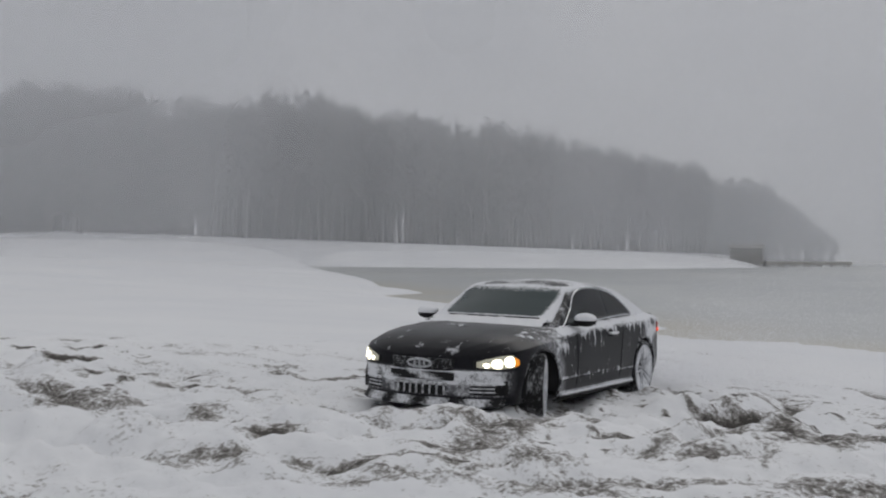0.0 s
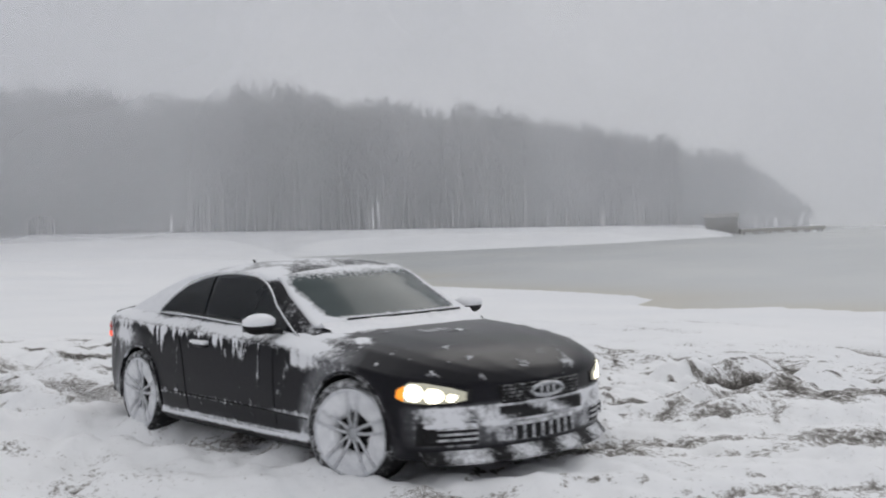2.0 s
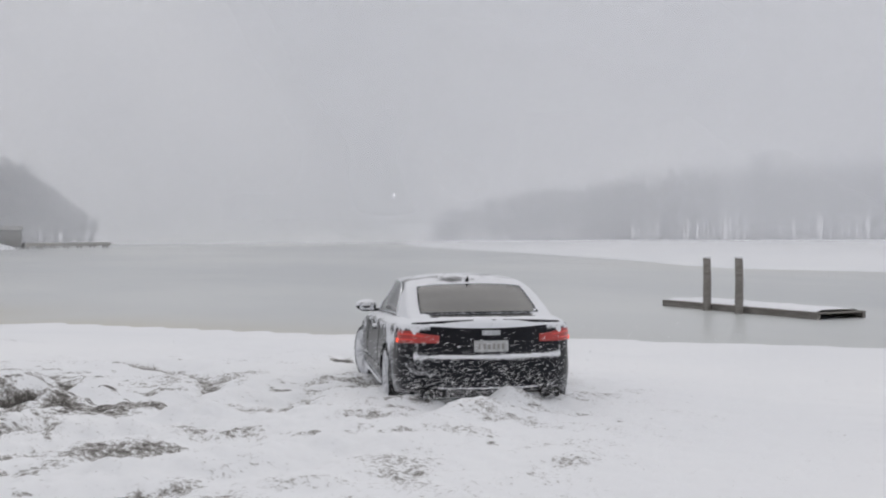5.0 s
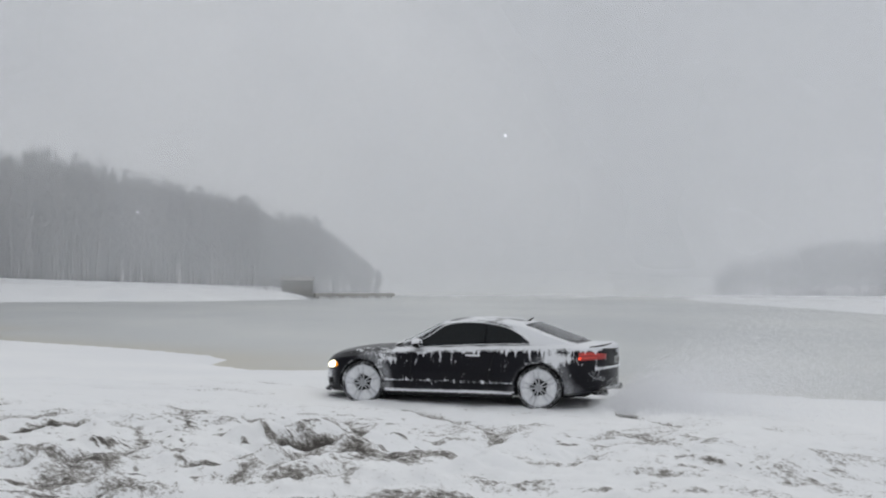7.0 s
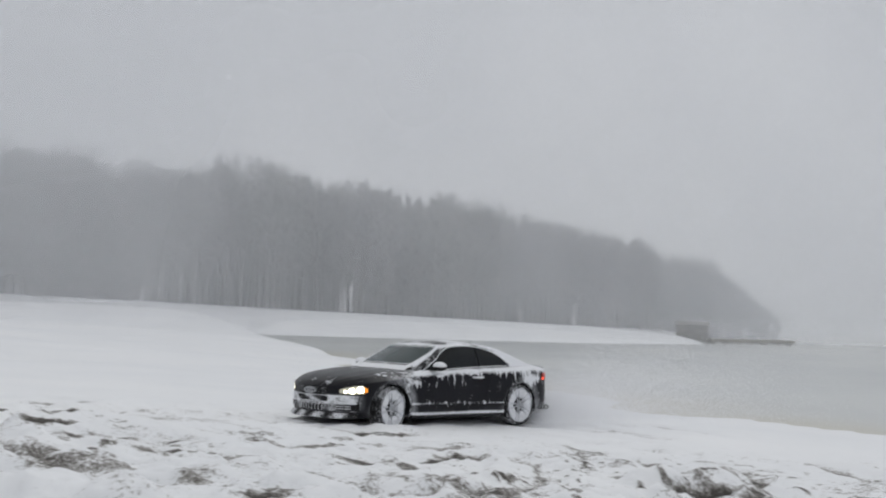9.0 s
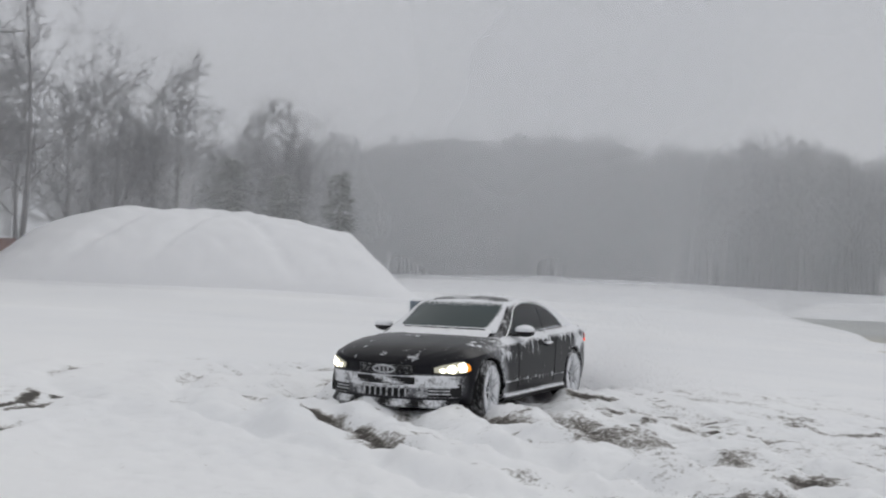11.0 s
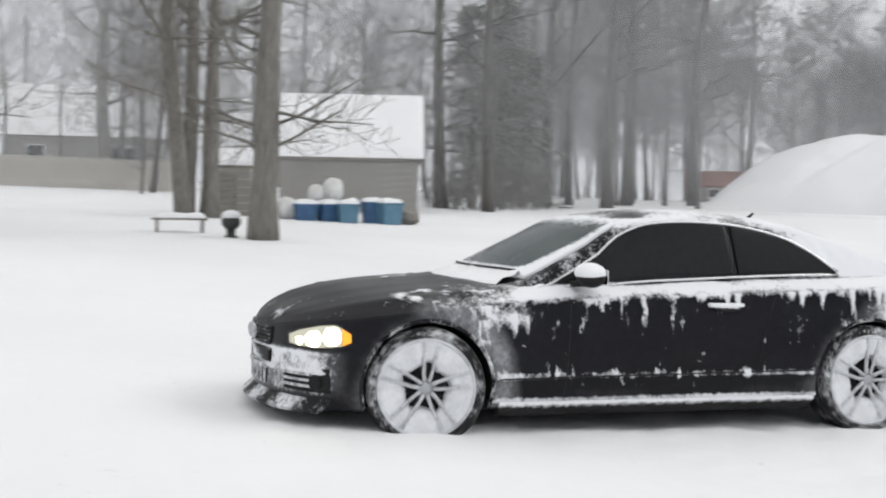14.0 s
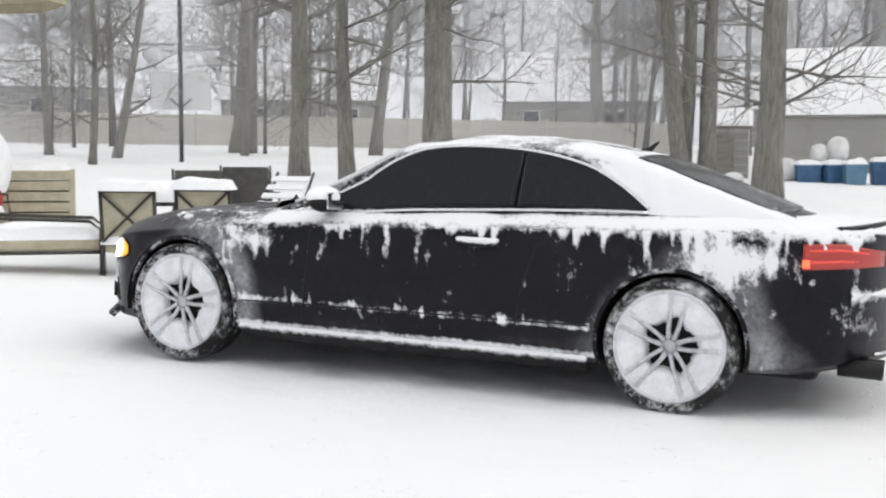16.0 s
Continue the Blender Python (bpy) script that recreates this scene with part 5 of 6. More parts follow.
for k, (x, y, h, w, words) in enumerate([(-44.5, 21.8, 8.5, 1.9, "dark evergreen beside the garage"), (-46.5, 24.2, 9.5, 2.0, "dark evergreen dusted with snow"), (-48.5, 26.4, 7.5, 1.8, "dark evergreen dusted with snow"), (-54.0, 60.3, 8.2, 4.6, "dark conifer behind the snow heap"), (-51.6, 62.8, 7.4, 4.2, "dark conifer behind the snow heap"), (-49.6, 66.6, 8.2, 2.6, "thin dark conifer by the field"), (-52, 27, 9.0, 1.8, "dark evergreen in the thicket")]):
    tagged(stand(evergreen(300 + k, h, w), x, y), words, "conifer", "conifers")


def thicket(name, seed, spots, height, count, material, label):
    """Brushwood: many thin upright stems, which nobody could count."""
    rng = random.Random(seed)
    rods = []
    for x0, y0, rad in spots:
        for _ in range(count):
            a, r = rng.uniform(0, 6.28), rad * math.sqrt(rng.random())
            x, y = x0 + r * math.cos(a), y0 + r * math.sin(a)
            z = ground_z(x, y)
            branch_rods(rng, (x, y, z - 0.05), (rng.uniform(-0.5, 0.5), rng.uniform(-0.5, 0.5), 1), height * rng.uniform(0.5, 1.1), 0.022, 1, rods)
    p0, p1, r0, r1 = zip(*rods)
    v, q = prisms([tuple(a) for a in p0], [tuple(a) for a in p1], r0, r1)
    tagged(new(name, array_mesh(name, v, q, material)), label, "brushwood", kind="stuff")


thicket("brushwood", 31, [(-42.5, 20.5, 1.6), (-44.5, 23, 1.8), (-46.5, 25.5, 1.8)], 2.6, 55, TWIG, "grey brushwood weighed down with snow")
thicket("undergrowth", 32, [(-62 - 4 * k, 66 - 9 * k, 7) for k in range(9)], 2.4, 18, TWIG, "pale undergrowth at the wood's edge")


def far_woods(name, seed, places, label, material, limbs=34, twigs=54):
    """Distant leafless woods, too many to count: stems and fans of twigs. places: x, y, z, height."""
    rs = np.random.RandomState(seed)
    P0, P1, R0, R1 = [], [], [], []
    for x, y, z, h in places:
        lean = rs.uniform(-0.06, 0.06, 2) * h
        top = np.array([x + lean[0], y + lean[1], z + h * 0.92])
        base = np.array([x, y, z - 0.5])
        P0.append(base), P1.append(top), R0.append(0.13 + 0.008 * h), R1.append(0.05)
        n = limbs
        wide, mid = h * rs.uniform(0.22, 0.34), 0.60 + 0.06 * rs.rand()
        up = 1 - 1.75 * rs.rand(n) ** 1.35
        a = rs.uniform(0, 6.28, n)
        out_ = wide * np.sqrt(np.clip(1 - up**2, 0.02, 1)) * rs.uniform(0.55, 1.0, n)
        t = np.clip(mid + up * 0.30 - rs.uniform(0.10, 0.26, n), 0.12, 0.92)
        s = base + (top - base) * t[:, None]
        e = base + (top - base) * (mid + up * 0.37)[:, None] + np.stack([np.cos(a) * out_, np.sin(a) * out_, np.zeros(n)], 1)
        P0 += list(s)
        P1 += list(e)
        w = rs.uniform(0.05, 0.10, n)
        R0 += list(w)
        R1 += list(w * 0.4)
        m = twigs
        k = rs.randint(0, n, m)
        s2 = s[k] + (e[k] - s[k]) * rs.uniform(0.45, 1, m)[:, None]
        e2 = s2 + rs.uniform(-1, 1, (m, 3)) * [0.055 * h, 0.055 * h, 0.035 * h] + [0, 0, 0.035 * h]
        P0 += list(s2)
        P1 += list(e2)
        R0 += [0.085] * m
        R1 += [0.04] * m
    v, q = prisms(P0, P1, R0, R1)
    return tagged(new(name, array_mesh(name, v, q, material)), label, "woods", kind="stuff")


rs = np.random.RandomState(5)
CREST = [(-48, 21.5), (-42, 22), (-38, 22.4), (-33, 23.6), (-29.4, 23.8), (-27, 24.8), (-24, 24.2), (-20.5, 22.2), (-18, 23.2), (-16, 23.8), (-12, 22), (-8.7, 21.3), (-3.4, 18.8), (1.9, 14.5), (5.7, 11.3), (7.5, 6.5), (9, 3.5)]
spots = []
for k in range(1250):
    a = rs.uniform(-48, 9)
    x = 168 * math.tan(radians(a))
    y = 166 - max(0, -x - 40) * 0.42 + rs.uniform(0, 1) ** 1.4 * 34 + max(0, x + 22) * 1.3
    x = y * math.tan(radians(a))
    if ground_z(x, y) < LAKE_Z + 0.12 or rs.rand() < (a - 5) / 12:
        continue
    z = ground_z(x, y)
    clump = float(fractal(np.array([a]), np.array([3.0]), 1.1, 81, 3)[0])
    top = (curve_at(CREST, a) * (0.88 + 0.20 * clump) - 1.48) * math.hypot(x, y) / 165 + 1.48 - z
    spots.append((x, y, z, top * (rs.uniform(0.22, 0.5) if k > 930 else (0.86 + 0.17 * rs.rand()))))
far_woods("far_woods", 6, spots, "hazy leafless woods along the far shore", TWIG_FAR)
spots = []
for k in range(760):
    a, r = radians(rs.uniform(22, 62)), rs.uniform(225, 262)
    x, y = r * math.sin(a), r * math.cos(a)
    h = curve_at([(23.3, 1.0), (24.5, 4.5), (26, 8.0), (29, 11.0), (32, 13.5), (36, 16.0), (40, 18), (62, 21)], math.degrees(a)) * rs.uniform(0.6, 1.0)
    if ground_z(x, y) > LAKE_Z + 0.12:
        spots.append((x, y, ground_z(x, y), h))
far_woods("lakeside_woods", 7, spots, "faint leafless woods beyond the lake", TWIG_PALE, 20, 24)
spots = []
for k in range(46):
    a, r = radians(-44 - 40 * rs.rand() ** 1.8), rs.uniform(105, 150)
    x, y = r * math.sin(a), r * math.cos(a)
    spots.append((x, y, ground_z(x, y), rs.uniform(12, 18)))
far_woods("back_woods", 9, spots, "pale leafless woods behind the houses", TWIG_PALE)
# scrub along the far bank
thicket("bank_scrub", 33, [(-120 + 9 * k, 163 - max(0, 120 - 9 * k - 40) * 0.42, 5) for k in range(16)], 2.2, 34, TWIG, "low scrub along the far bank")

# ---- added sheets that imitate haze in the distance ----
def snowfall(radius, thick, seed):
    """An added see-through sheet that imitates the haze of distant snowfall."""
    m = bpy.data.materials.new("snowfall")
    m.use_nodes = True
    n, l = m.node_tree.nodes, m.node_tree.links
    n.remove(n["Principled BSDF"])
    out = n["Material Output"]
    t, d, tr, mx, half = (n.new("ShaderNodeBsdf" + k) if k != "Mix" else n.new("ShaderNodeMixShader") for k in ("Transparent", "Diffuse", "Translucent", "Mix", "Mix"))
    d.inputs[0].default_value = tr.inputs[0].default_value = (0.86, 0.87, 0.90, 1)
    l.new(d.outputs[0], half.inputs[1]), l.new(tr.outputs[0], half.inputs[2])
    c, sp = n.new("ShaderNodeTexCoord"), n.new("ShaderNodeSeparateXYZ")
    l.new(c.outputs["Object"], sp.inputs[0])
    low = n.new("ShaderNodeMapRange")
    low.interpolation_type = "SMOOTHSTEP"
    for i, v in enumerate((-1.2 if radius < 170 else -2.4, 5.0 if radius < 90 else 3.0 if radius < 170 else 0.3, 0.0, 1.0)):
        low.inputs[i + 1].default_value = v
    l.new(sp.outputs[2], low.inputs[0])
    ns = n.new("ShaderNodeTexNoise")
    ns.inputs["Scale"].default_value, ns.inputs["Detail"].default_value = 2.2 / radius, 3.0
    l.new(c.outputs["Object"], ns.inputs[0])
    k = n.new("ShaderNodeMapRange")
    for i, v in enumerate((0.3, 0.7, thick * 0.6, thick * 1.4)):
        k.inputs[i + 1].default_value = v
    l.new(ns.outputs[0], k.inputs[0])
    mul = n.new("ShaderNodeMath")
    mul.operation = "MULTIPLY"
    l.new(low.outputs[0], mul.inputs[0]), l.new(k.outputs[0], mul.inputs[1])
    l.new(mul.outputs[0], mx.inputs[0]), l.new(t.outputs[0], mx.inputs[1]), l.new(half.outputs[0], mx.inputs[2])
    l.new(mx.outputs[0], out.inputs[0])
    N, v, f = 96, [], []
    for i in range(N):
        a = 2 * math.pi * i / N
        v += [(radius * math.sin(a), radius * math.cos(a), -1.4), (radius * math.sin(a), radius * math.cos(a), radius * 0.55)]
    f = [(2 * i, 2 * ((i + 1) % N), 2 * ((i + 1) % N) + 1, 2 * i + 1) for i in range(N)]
    tagged(new("snowfall", mesh_from("snowfall", v, f, m)), "see-through sheet added to imitate haze over the distance", "snowfall", kind="stuff")


# nested haze sheets around the camera; farther things lie behind more of them
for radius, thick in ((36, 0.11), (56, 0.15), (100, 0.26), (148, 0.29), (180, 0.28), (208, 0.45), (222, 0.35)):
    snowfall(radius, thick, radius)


# ---- snow heap, drum, lake shore ----
def snow_mound():
    """A long heap with a flattened top and slipped flanks."""
    n, m = 90, 60
    tall = [(-1, 0), (-0.94, 0.25), (-0.8, 0.62), (-0.65, 0.86), (-0.37, 1.0), (0.2, 0.95), (0.5, 0.89), (0.73, 0.78), (0.82, 0.52), (0.92, 0.24), (1, 0.03)]
    u, w = np.meshgrid(np.linspace(-1, 1, n), np.linspace(-1, 1, m), indexing="ij")
    x, y = u * 11.3, w * 8.0
    h = 3.75 * np.array([smooth_at(tall, a) for a in u[:, 0]])[:, None] * np.clip(1 - np.abs(w) ** 2.2, 0, 1) ** 0.8
    h = h * (0.90 + 0.24 * fractal(x, y, 4.0, 15))
    for c0, slope in ((-5.2, 0.75), (-1.6, 0.62), (3.6, -0.35)):
        h -= 0.40 * np.exp(-((x - c0 - slope * (y + 5)) / 0.5) ** 2) * np.clip((-1.0 - y) / 0.8, 0, 1) * np.clip(h / 3, 0, 1)
    h += (fractal(x, y, 0.8, 16) - 0.5) * 0.35 * np.clip(h, 0, 1)
    c, s = math.cos(radians(43)), math.sin(radians(43))
    wx, wy = -46.2 + x * c - y * s, 49.6 + x * s + y * c
    gz_, _ = snow_field(wx.ravel(), wy.ravel())
    v = np.stack([wx.ravel() + 46.2, wy.ravel() - 49.6, gz_ + h.ravel() - 0.12], -1)
    ob = tagged(new("snow_mound", mesh_from("snow_mound", v, grid_faces(n, m), SNOW)), "large heap of ploughed snow on the field", "snow heap")
    ob.matrix_basis = pose(-46.2, 49.6, 0)
    return ob


snow_mound()


def drum(x, y, tilt):
    root = new("drum")
    prof = [(0.0, 0.0), (0.28, 0.0), (0.29, 0.02), (0.285, 0.27), (0.298, 0.29), (0.285, 0.31), (0.285, 0.57), (0.298, 0.59), (0.285, 0.61), (0.29, 0.86), (0.28, 0.88), (0.26, 0.865), (0.0, 0.865)]
    N = 28
    v = [(r * math.cos(6.2832 * k / N), r * math.sin(6.2832 * k / N), z) for r, z in prof for k in range(N)]
    f = [(i * N + k, i * N + (k + 1) % N, (i + 1) * N + (k + 1) % N, (i + 1) * N + k) for i in range(len(prof) - 1) for k in range(N)]
    put("shell", mesh_from("shell", v, f, DRUM_BLUE), root)
    v = [(r * math.cos(6.2832 * k / N), r * math.sin(6.2832 * k / N), z) for r, z in ((0.27, 0.87), (0.26, 0.91), (0.18, 0.95), (0.0, 0.96)) for k in range(N)]
    f = [(i * N + k, i * N + (k + 1) % N, (i + 1) * N + (k + 1) % N, (i + 1) * N + k) for i in range(3) for k in range(N)]
    put("snow_cap", mesh_from("snow_cap", v, f, SNOW), root)
    root.matrix_basis = pose(x, y, ground_z(x, y) - 0.06, tilt, 0, 20)
    return tagged(root, "blue plastic drum standing in the snow", "drum")


drum(-21.05, 32.6, 3)


def plank_deck(root, length, width, n, z, along_y=True):
    for k in range(n):
        y = -length / 2 + length * (k + 0.5) / n
        put("plank", plank_me, root, pose(0, y, z, 0, 0, random.Random(k).uniform(-0.6, 0.6)))


bmp = boxed(0, 0, 0, 1.7, 0.165, 0.04, 0.006)
plank_me = bpy.data.meshes.new("plank")
bmp.to_mesh(plank_me)
bmp.free()
plank_me.materials.append(WOOD_GREY)
dock = tagged(new("dock"), "low wooden floating dock dusted with snow", "dock")
plank_deck(dock, 6.6, 1.7, 38, 0.16)
for sx in (-0.78, 0.78):
    part("beam", boxed(sx, 0, 0.05, 0.10, 6.6, 0.18, 0.01), WOOD_GREY, dock)
bm = bmesh.new()
bmesh.ops.create_grid(bm, x_segments=8, y_segments=36, size=0.5, matrix=Matrix.Diagonal((1.5, 6.3, 1, 1)))
for v in bm.verts:
    v.co.z = 0.19 + (0.05 + 0.02 * noise.noise(v.co * 2)) * (abs(v.co.x) < 0.7)
    v.co.x *= 1 + 0.12 * noise.noise(Vector((1, v.co.y * 2, 0)))
part("snow_cover", bm, SNOW, dock)
dock.matrix_basis = pose(22.58, 27.05, LAKE_Z, 0, 0, 1)
for x, y, h in ((21.58, 28.0, 1.52), (21.52, 26.5, 1.55)):
    post = tagged(new("mooring_post"), "round wooden mooring post beside the dock", "post", "mooring posts")
    v, f = tube([(0, 0, -0.8), (0, 0, 0.2), (0.01, 0, h * 0.6), (0.0, 0.01, h)], [0.12, 0.118, 0.112, 0.108], 14)
    put("pole", mesh_from("pole", v, f, WOOD_GREY), post)
    bm = bmesh.new()
    bmesh.ops.create_uvsphere(bm, u_segments=14, v_segments=8, radius=1, matrix=pose(0, 0, h) @ Matrix.Diagonal((0.11, 0.11, 0.05, 1)))
    part("snow_cap", bm, SNOW, post, "", True)
    post.matrix_basis = pose(x, y, LAKE_Z)


# ---- buildings ----
def building(name, label, w, d, eave, ridge, wall, roof_over=0.3, windows=(), door=None, chimney=False, category="house", snowy=True, roofing=None):
    """A gabled building: its long side faces -y; the origin lies at that side's middle."""
    root = tagged(new(name), label, category)
    t = 0.16
    bm = bmesh.new()
    box(bm, 0, t / 2, eave / 2, w, t, eave)
    part("front_wall", bm, wall, root)
    part("back_wall", boxed(0, d - t / 2, eave / 2, w, t, eave, 0), wall, root)
    for sx in (-1, 1):
        bm = bmesh.new()
        x0, x1 = sx * (w / 2 - t), sx * w / 2
        pts = [(0.0, 0), (d, 0), (d, eave), (d / 2, ridge), (0.0, eave)]
        a = [bm.verts.new((x0, y + (0.002 if y < d / 2 else -0.002), z)) for y, z in pts]
        b = [bm.verts.new((x1 + sx * 0.002, y + (0.002 if y < d / 2 else -0.002), z)) for y, z in pts]
        bm.faces.new(a), bm.faces.new(b[::-1])
        for i in range(5):
            bm.faces.new((a[i], b[i], b[(i + 1) % 5], a[(i + 1) % 5]))
        bmesh.ops.recalc_face_normals(bm, faces=bm.faces)
        part("gable_wall", bm, wall, root)
    slope, run = math.atan2(ridge - eave, d / 2), math.hypot(d / 2, ridge - eave)
    for sgn in (1, -1):
        ym = d / 2 - sgn * (d / 4 + roof_over * 0.4)
        zm = (eave + ridge) / 2 - roof_over * 0.4 * math.tan(slope)
        r = part("roof", boxed(0, 0, 0.05, w + 2 * roof_over, run + roof_over, 0.10, 0.01), roofing or WOOD_GREY, root)
        r.matrix_basis = pose(0, ym, zm, sgn * math.degrees(slope))
        if not snowy:
            continue
        bm = bmesh.new()
        bmesh.ops.create_grid(bm, x_segments=24, y_segments=10, size=0.5, matrix=Matrix.Diagonal((w + 2 * roof_over + 0.04, run + roof_over + 0.04, 1, 1)))
        for v in bm.verts:
            v.co.z = 0.20 + 0.05 * noise.noise(v.co * 1.3) if abs(v.co.x) < w / 2 + roof_over - 0.05 and abs(v.co.y) < (run + roof_over) / 2 - 0.05 else 0.11
        part("roof_snow", bm, SNOW, r, "", True)
    for x, z, ww, hh in windows:
        win = part("window", boxed(x, -0.02, z, ww + 0.14, 0.07, hh + 0.14, 0.01), WHITE_PLASTIC, root)
        part("pane", boxed(x, -0.065, z, ww, 0.02, hh, 0.003), PANE, win)
        part("sill", boxed(x, -0.07, z - hh / 2 - 0.08, ww + 0.2, 0.12, 0.05, 0.01), SNOW, win)
    if door:
        x, ww, hh, material = door
        dr = part("door", boxed(x, -0.02, hh / 2, ww, 0.06, hh, 0.01), material, root)
        part("handle", boxed(x + ww * 0.4, -0.07, hh * 0.48, 0.03, 0.05, 0.12, 0.005), METAL_DARK, dr)
    # boards of the front wall
    for k in range(int(eave / 0.22)):
        put("board", board_mesh(w), root, pose(0, -0.012, 0.12 + 0.22 * k))
    if chimney:
        c = part("chimney", boxed(w * 0.28, d * 0.4, ridge + 0.2, 0.6, 0.6, 1.6, 0.02), BRICK_RED, root)
        part("chimney_snow", boxed(w * 0.28, d * 0.4, ridge + 1.05, 0.64, 0.64, 0.1, 0.03), SNOW, c)
    return root


BOARDS = {}


def board_mesh(w):
    if w not in BOARDS:
        bm = boxed(0, 0, 0, w - 0.04, 0.02, 0.19, 0.004)
        me = bpy.data.meshes.new("board")
        bm.to_mesh(me)
        bm.free()
        me.materials.append(SIDING)
        BOARDS[w] = me
    return BOARDS[w]


def face(root, a, b):
    """Stands a building with its front along the line from a to b, seen from the field."""
    (ax, ay), (bx, by) = a, b
    cx, cy = (ax + bx) / 2, (ay + by) / 2
    root.matrix_basis = pose(cx, cy, ground_z(cx, cy) - 0.1, 0, 0, math.degrees(math.atan2(by - ay, bx - ax)))
    return root


face(building("garage", "grey boarded garage with a deep snowy roof", 4.55, 5.0, 1.95, 4.1, SIDING, 0.18, category="garage"), (-38.3, 11.75), (-36.55, 16.0))
face(building("garden_shed", "small grey garden shed with a snowy roof", 1.05, 1.3, 1.45, 1.85, SIDING_PALE, 0.08, door=(-0.1, 0.5, 1.25, WOOD_GREY), category="shed"), (-32.9, 8.2), (-32.6, 9.2))
face(building("house", "brown house with a snow-laden roof", 10, 8, 3.2, 6.6, WOOD_GREY, 0.4, [(-3, 1.8, 1.0, 1.1), (2.5, 1.8, 1.4, 1.1)], chimney=True), (-82.5, 6.5), (-80.5, 16.5))
face(building("house", "tan house beyond the trees with a snowy roof", 9, 7, 3.0, 5.4, SIDING_PALE, 0.4, [(-2.5, 1.7, 1.2, 1.0), (0.5, 1.7, 1.0, 1.0), (3, 1.7, 1.2, 1.0)]), (-68.0, -25.5), (-70.5, -16.8))
face(building("house", "pale house behind the fence under snow", 11, 7, 3.0, 5.6, SIDING_PALE, 0.4, [(-3.5, 1.7, 1.4, 1.1), (3, 1.7, 1.4, 1.1)], (0, 1.0, 2.0, WOOD_GREY)), (-84, -12.5), (-84.5, -1.5))
face(building("house", "low red-brown shed behind the wood", 3.4, 3.0, 1.2, 2.1, BRICK_RED, 0.2, [(0, 0.7, 0.7, 0.5)], snowy=False, roofing=BRICK_RED), (-66.5, 45.5), (-61.5, 52.5))
face(building("house", "brown house among the bare trees", 9, 6, 2.6, 4.8, WOOD_GREY, 0.4, [(0, 1.5, 1.6, 0.9)]), (-74, 19), (-70, 27.5))
# the hut's pale siding imitates the haze in front of it
face(building("hut", "small dark boathouse on the snowy spit", 4.4, 4.0, 2.2, 2.7, SIDING_PALE, 0.2, category="hut", snowy=False, roofing=SIDING), (12.6, 169.5), (17.0, 169.0))


jetty = tagged(new("jetty"), "low dark wooden jetty running out from the boathouse", "jetty")
# same pale siding here, lightened to imitate haze over the jetty
part("deck", boxed(6.0, 0, 0.50, 12.0, 1.8, 0.44, 0.03), SIDING_PALE, jetty)
part("deck_snow", boxed(6.0, 0, 0.745, 11.9, 1.7, 0.06, 0.02), SNOW, jetty)
for k in range(7):
    for sy in (-0.75, 0.75):
        part("pile", boxed(0.4 + 1.85 * k, sy, -0.1, 0.24, 0.24, 1.5, 0.03), SIDING_PALE, jetty)
jetty.matrix_basis = pose(17.3, 170.5, LAKE_Z, 0, 0, 12)


def fence(points, height, label, gap=0.16):
    root = tagged(new("fence"), label, "fence")
    bm = boxed(0, 0, height / 2, gap * 0.92, 0.025, height, 0.004)
    me = bpy.data.meshes.new("picket")
    bm.to_mesh(me)
    bm.free()
    me.materials.append(SIDING_PALE)
    for (ax, ay), (bx, by) in zip(points, points[1:]):
        length = math.hypot(bx - ax, by - ay)
        turn = math.degrees(math.atan2(by - ay, bx - ax))
        n = int(length / gap)
        for k in range(n):
            t = (k + 0.5) / n
            x, y = ax + (bx - ax) * t, ay + (by - ay) * t
            put("picket", me, root, pose(x, y, plane_z(x, y) + 0.02, 0, 0, turn))
        for k in range(int(length / 2.4) + 1):
            t = min(k * 2.4 / length, 1)
            x, y = ax + (bx - ax) * t, ay + (by - ay) * t
            put("fence_post", post_me, root, pose(x, y, plane_z(x, y)))
    return root


bmp = boxed(0, 0, 0.72, 0.1, 0.14, 1.5, 0.01)
post_me = bpy.data.meshes.new("fence_post")
bmp.to_mesh(post_me)
bmp.free()
post_me.materials.append(SIDING_PALE)
fence([(-52, -26), (-55.5, -6), (-55.2, 4), (-53.8, 12)], 1.35, "long pale board fence at the back of the yards", 0.14)


# ---- yard things ----
def snow_pad(sx, sy, h, seed=0):
    """A pillow of fallen snow with a rounded rim."""
    bm = bmesh.new()
    bmesh.ops.create_grid(bm, x_segments=14, y_segments=14, size=0.5)
    for v in bm.verts:
        u, w = v.co.x * 2, v.co.y * 2
        e = max(0.0, 1 - max(abs(u), abs(w)) ** 5)
        v.co = Vector((u * sx / 2, w * sy / 2, h * e**0.5 * (0.85 + 0.3 * noise.noise(Vector((u * 1.5 + seed, w * 1.5, 0.3))))))
    return bm


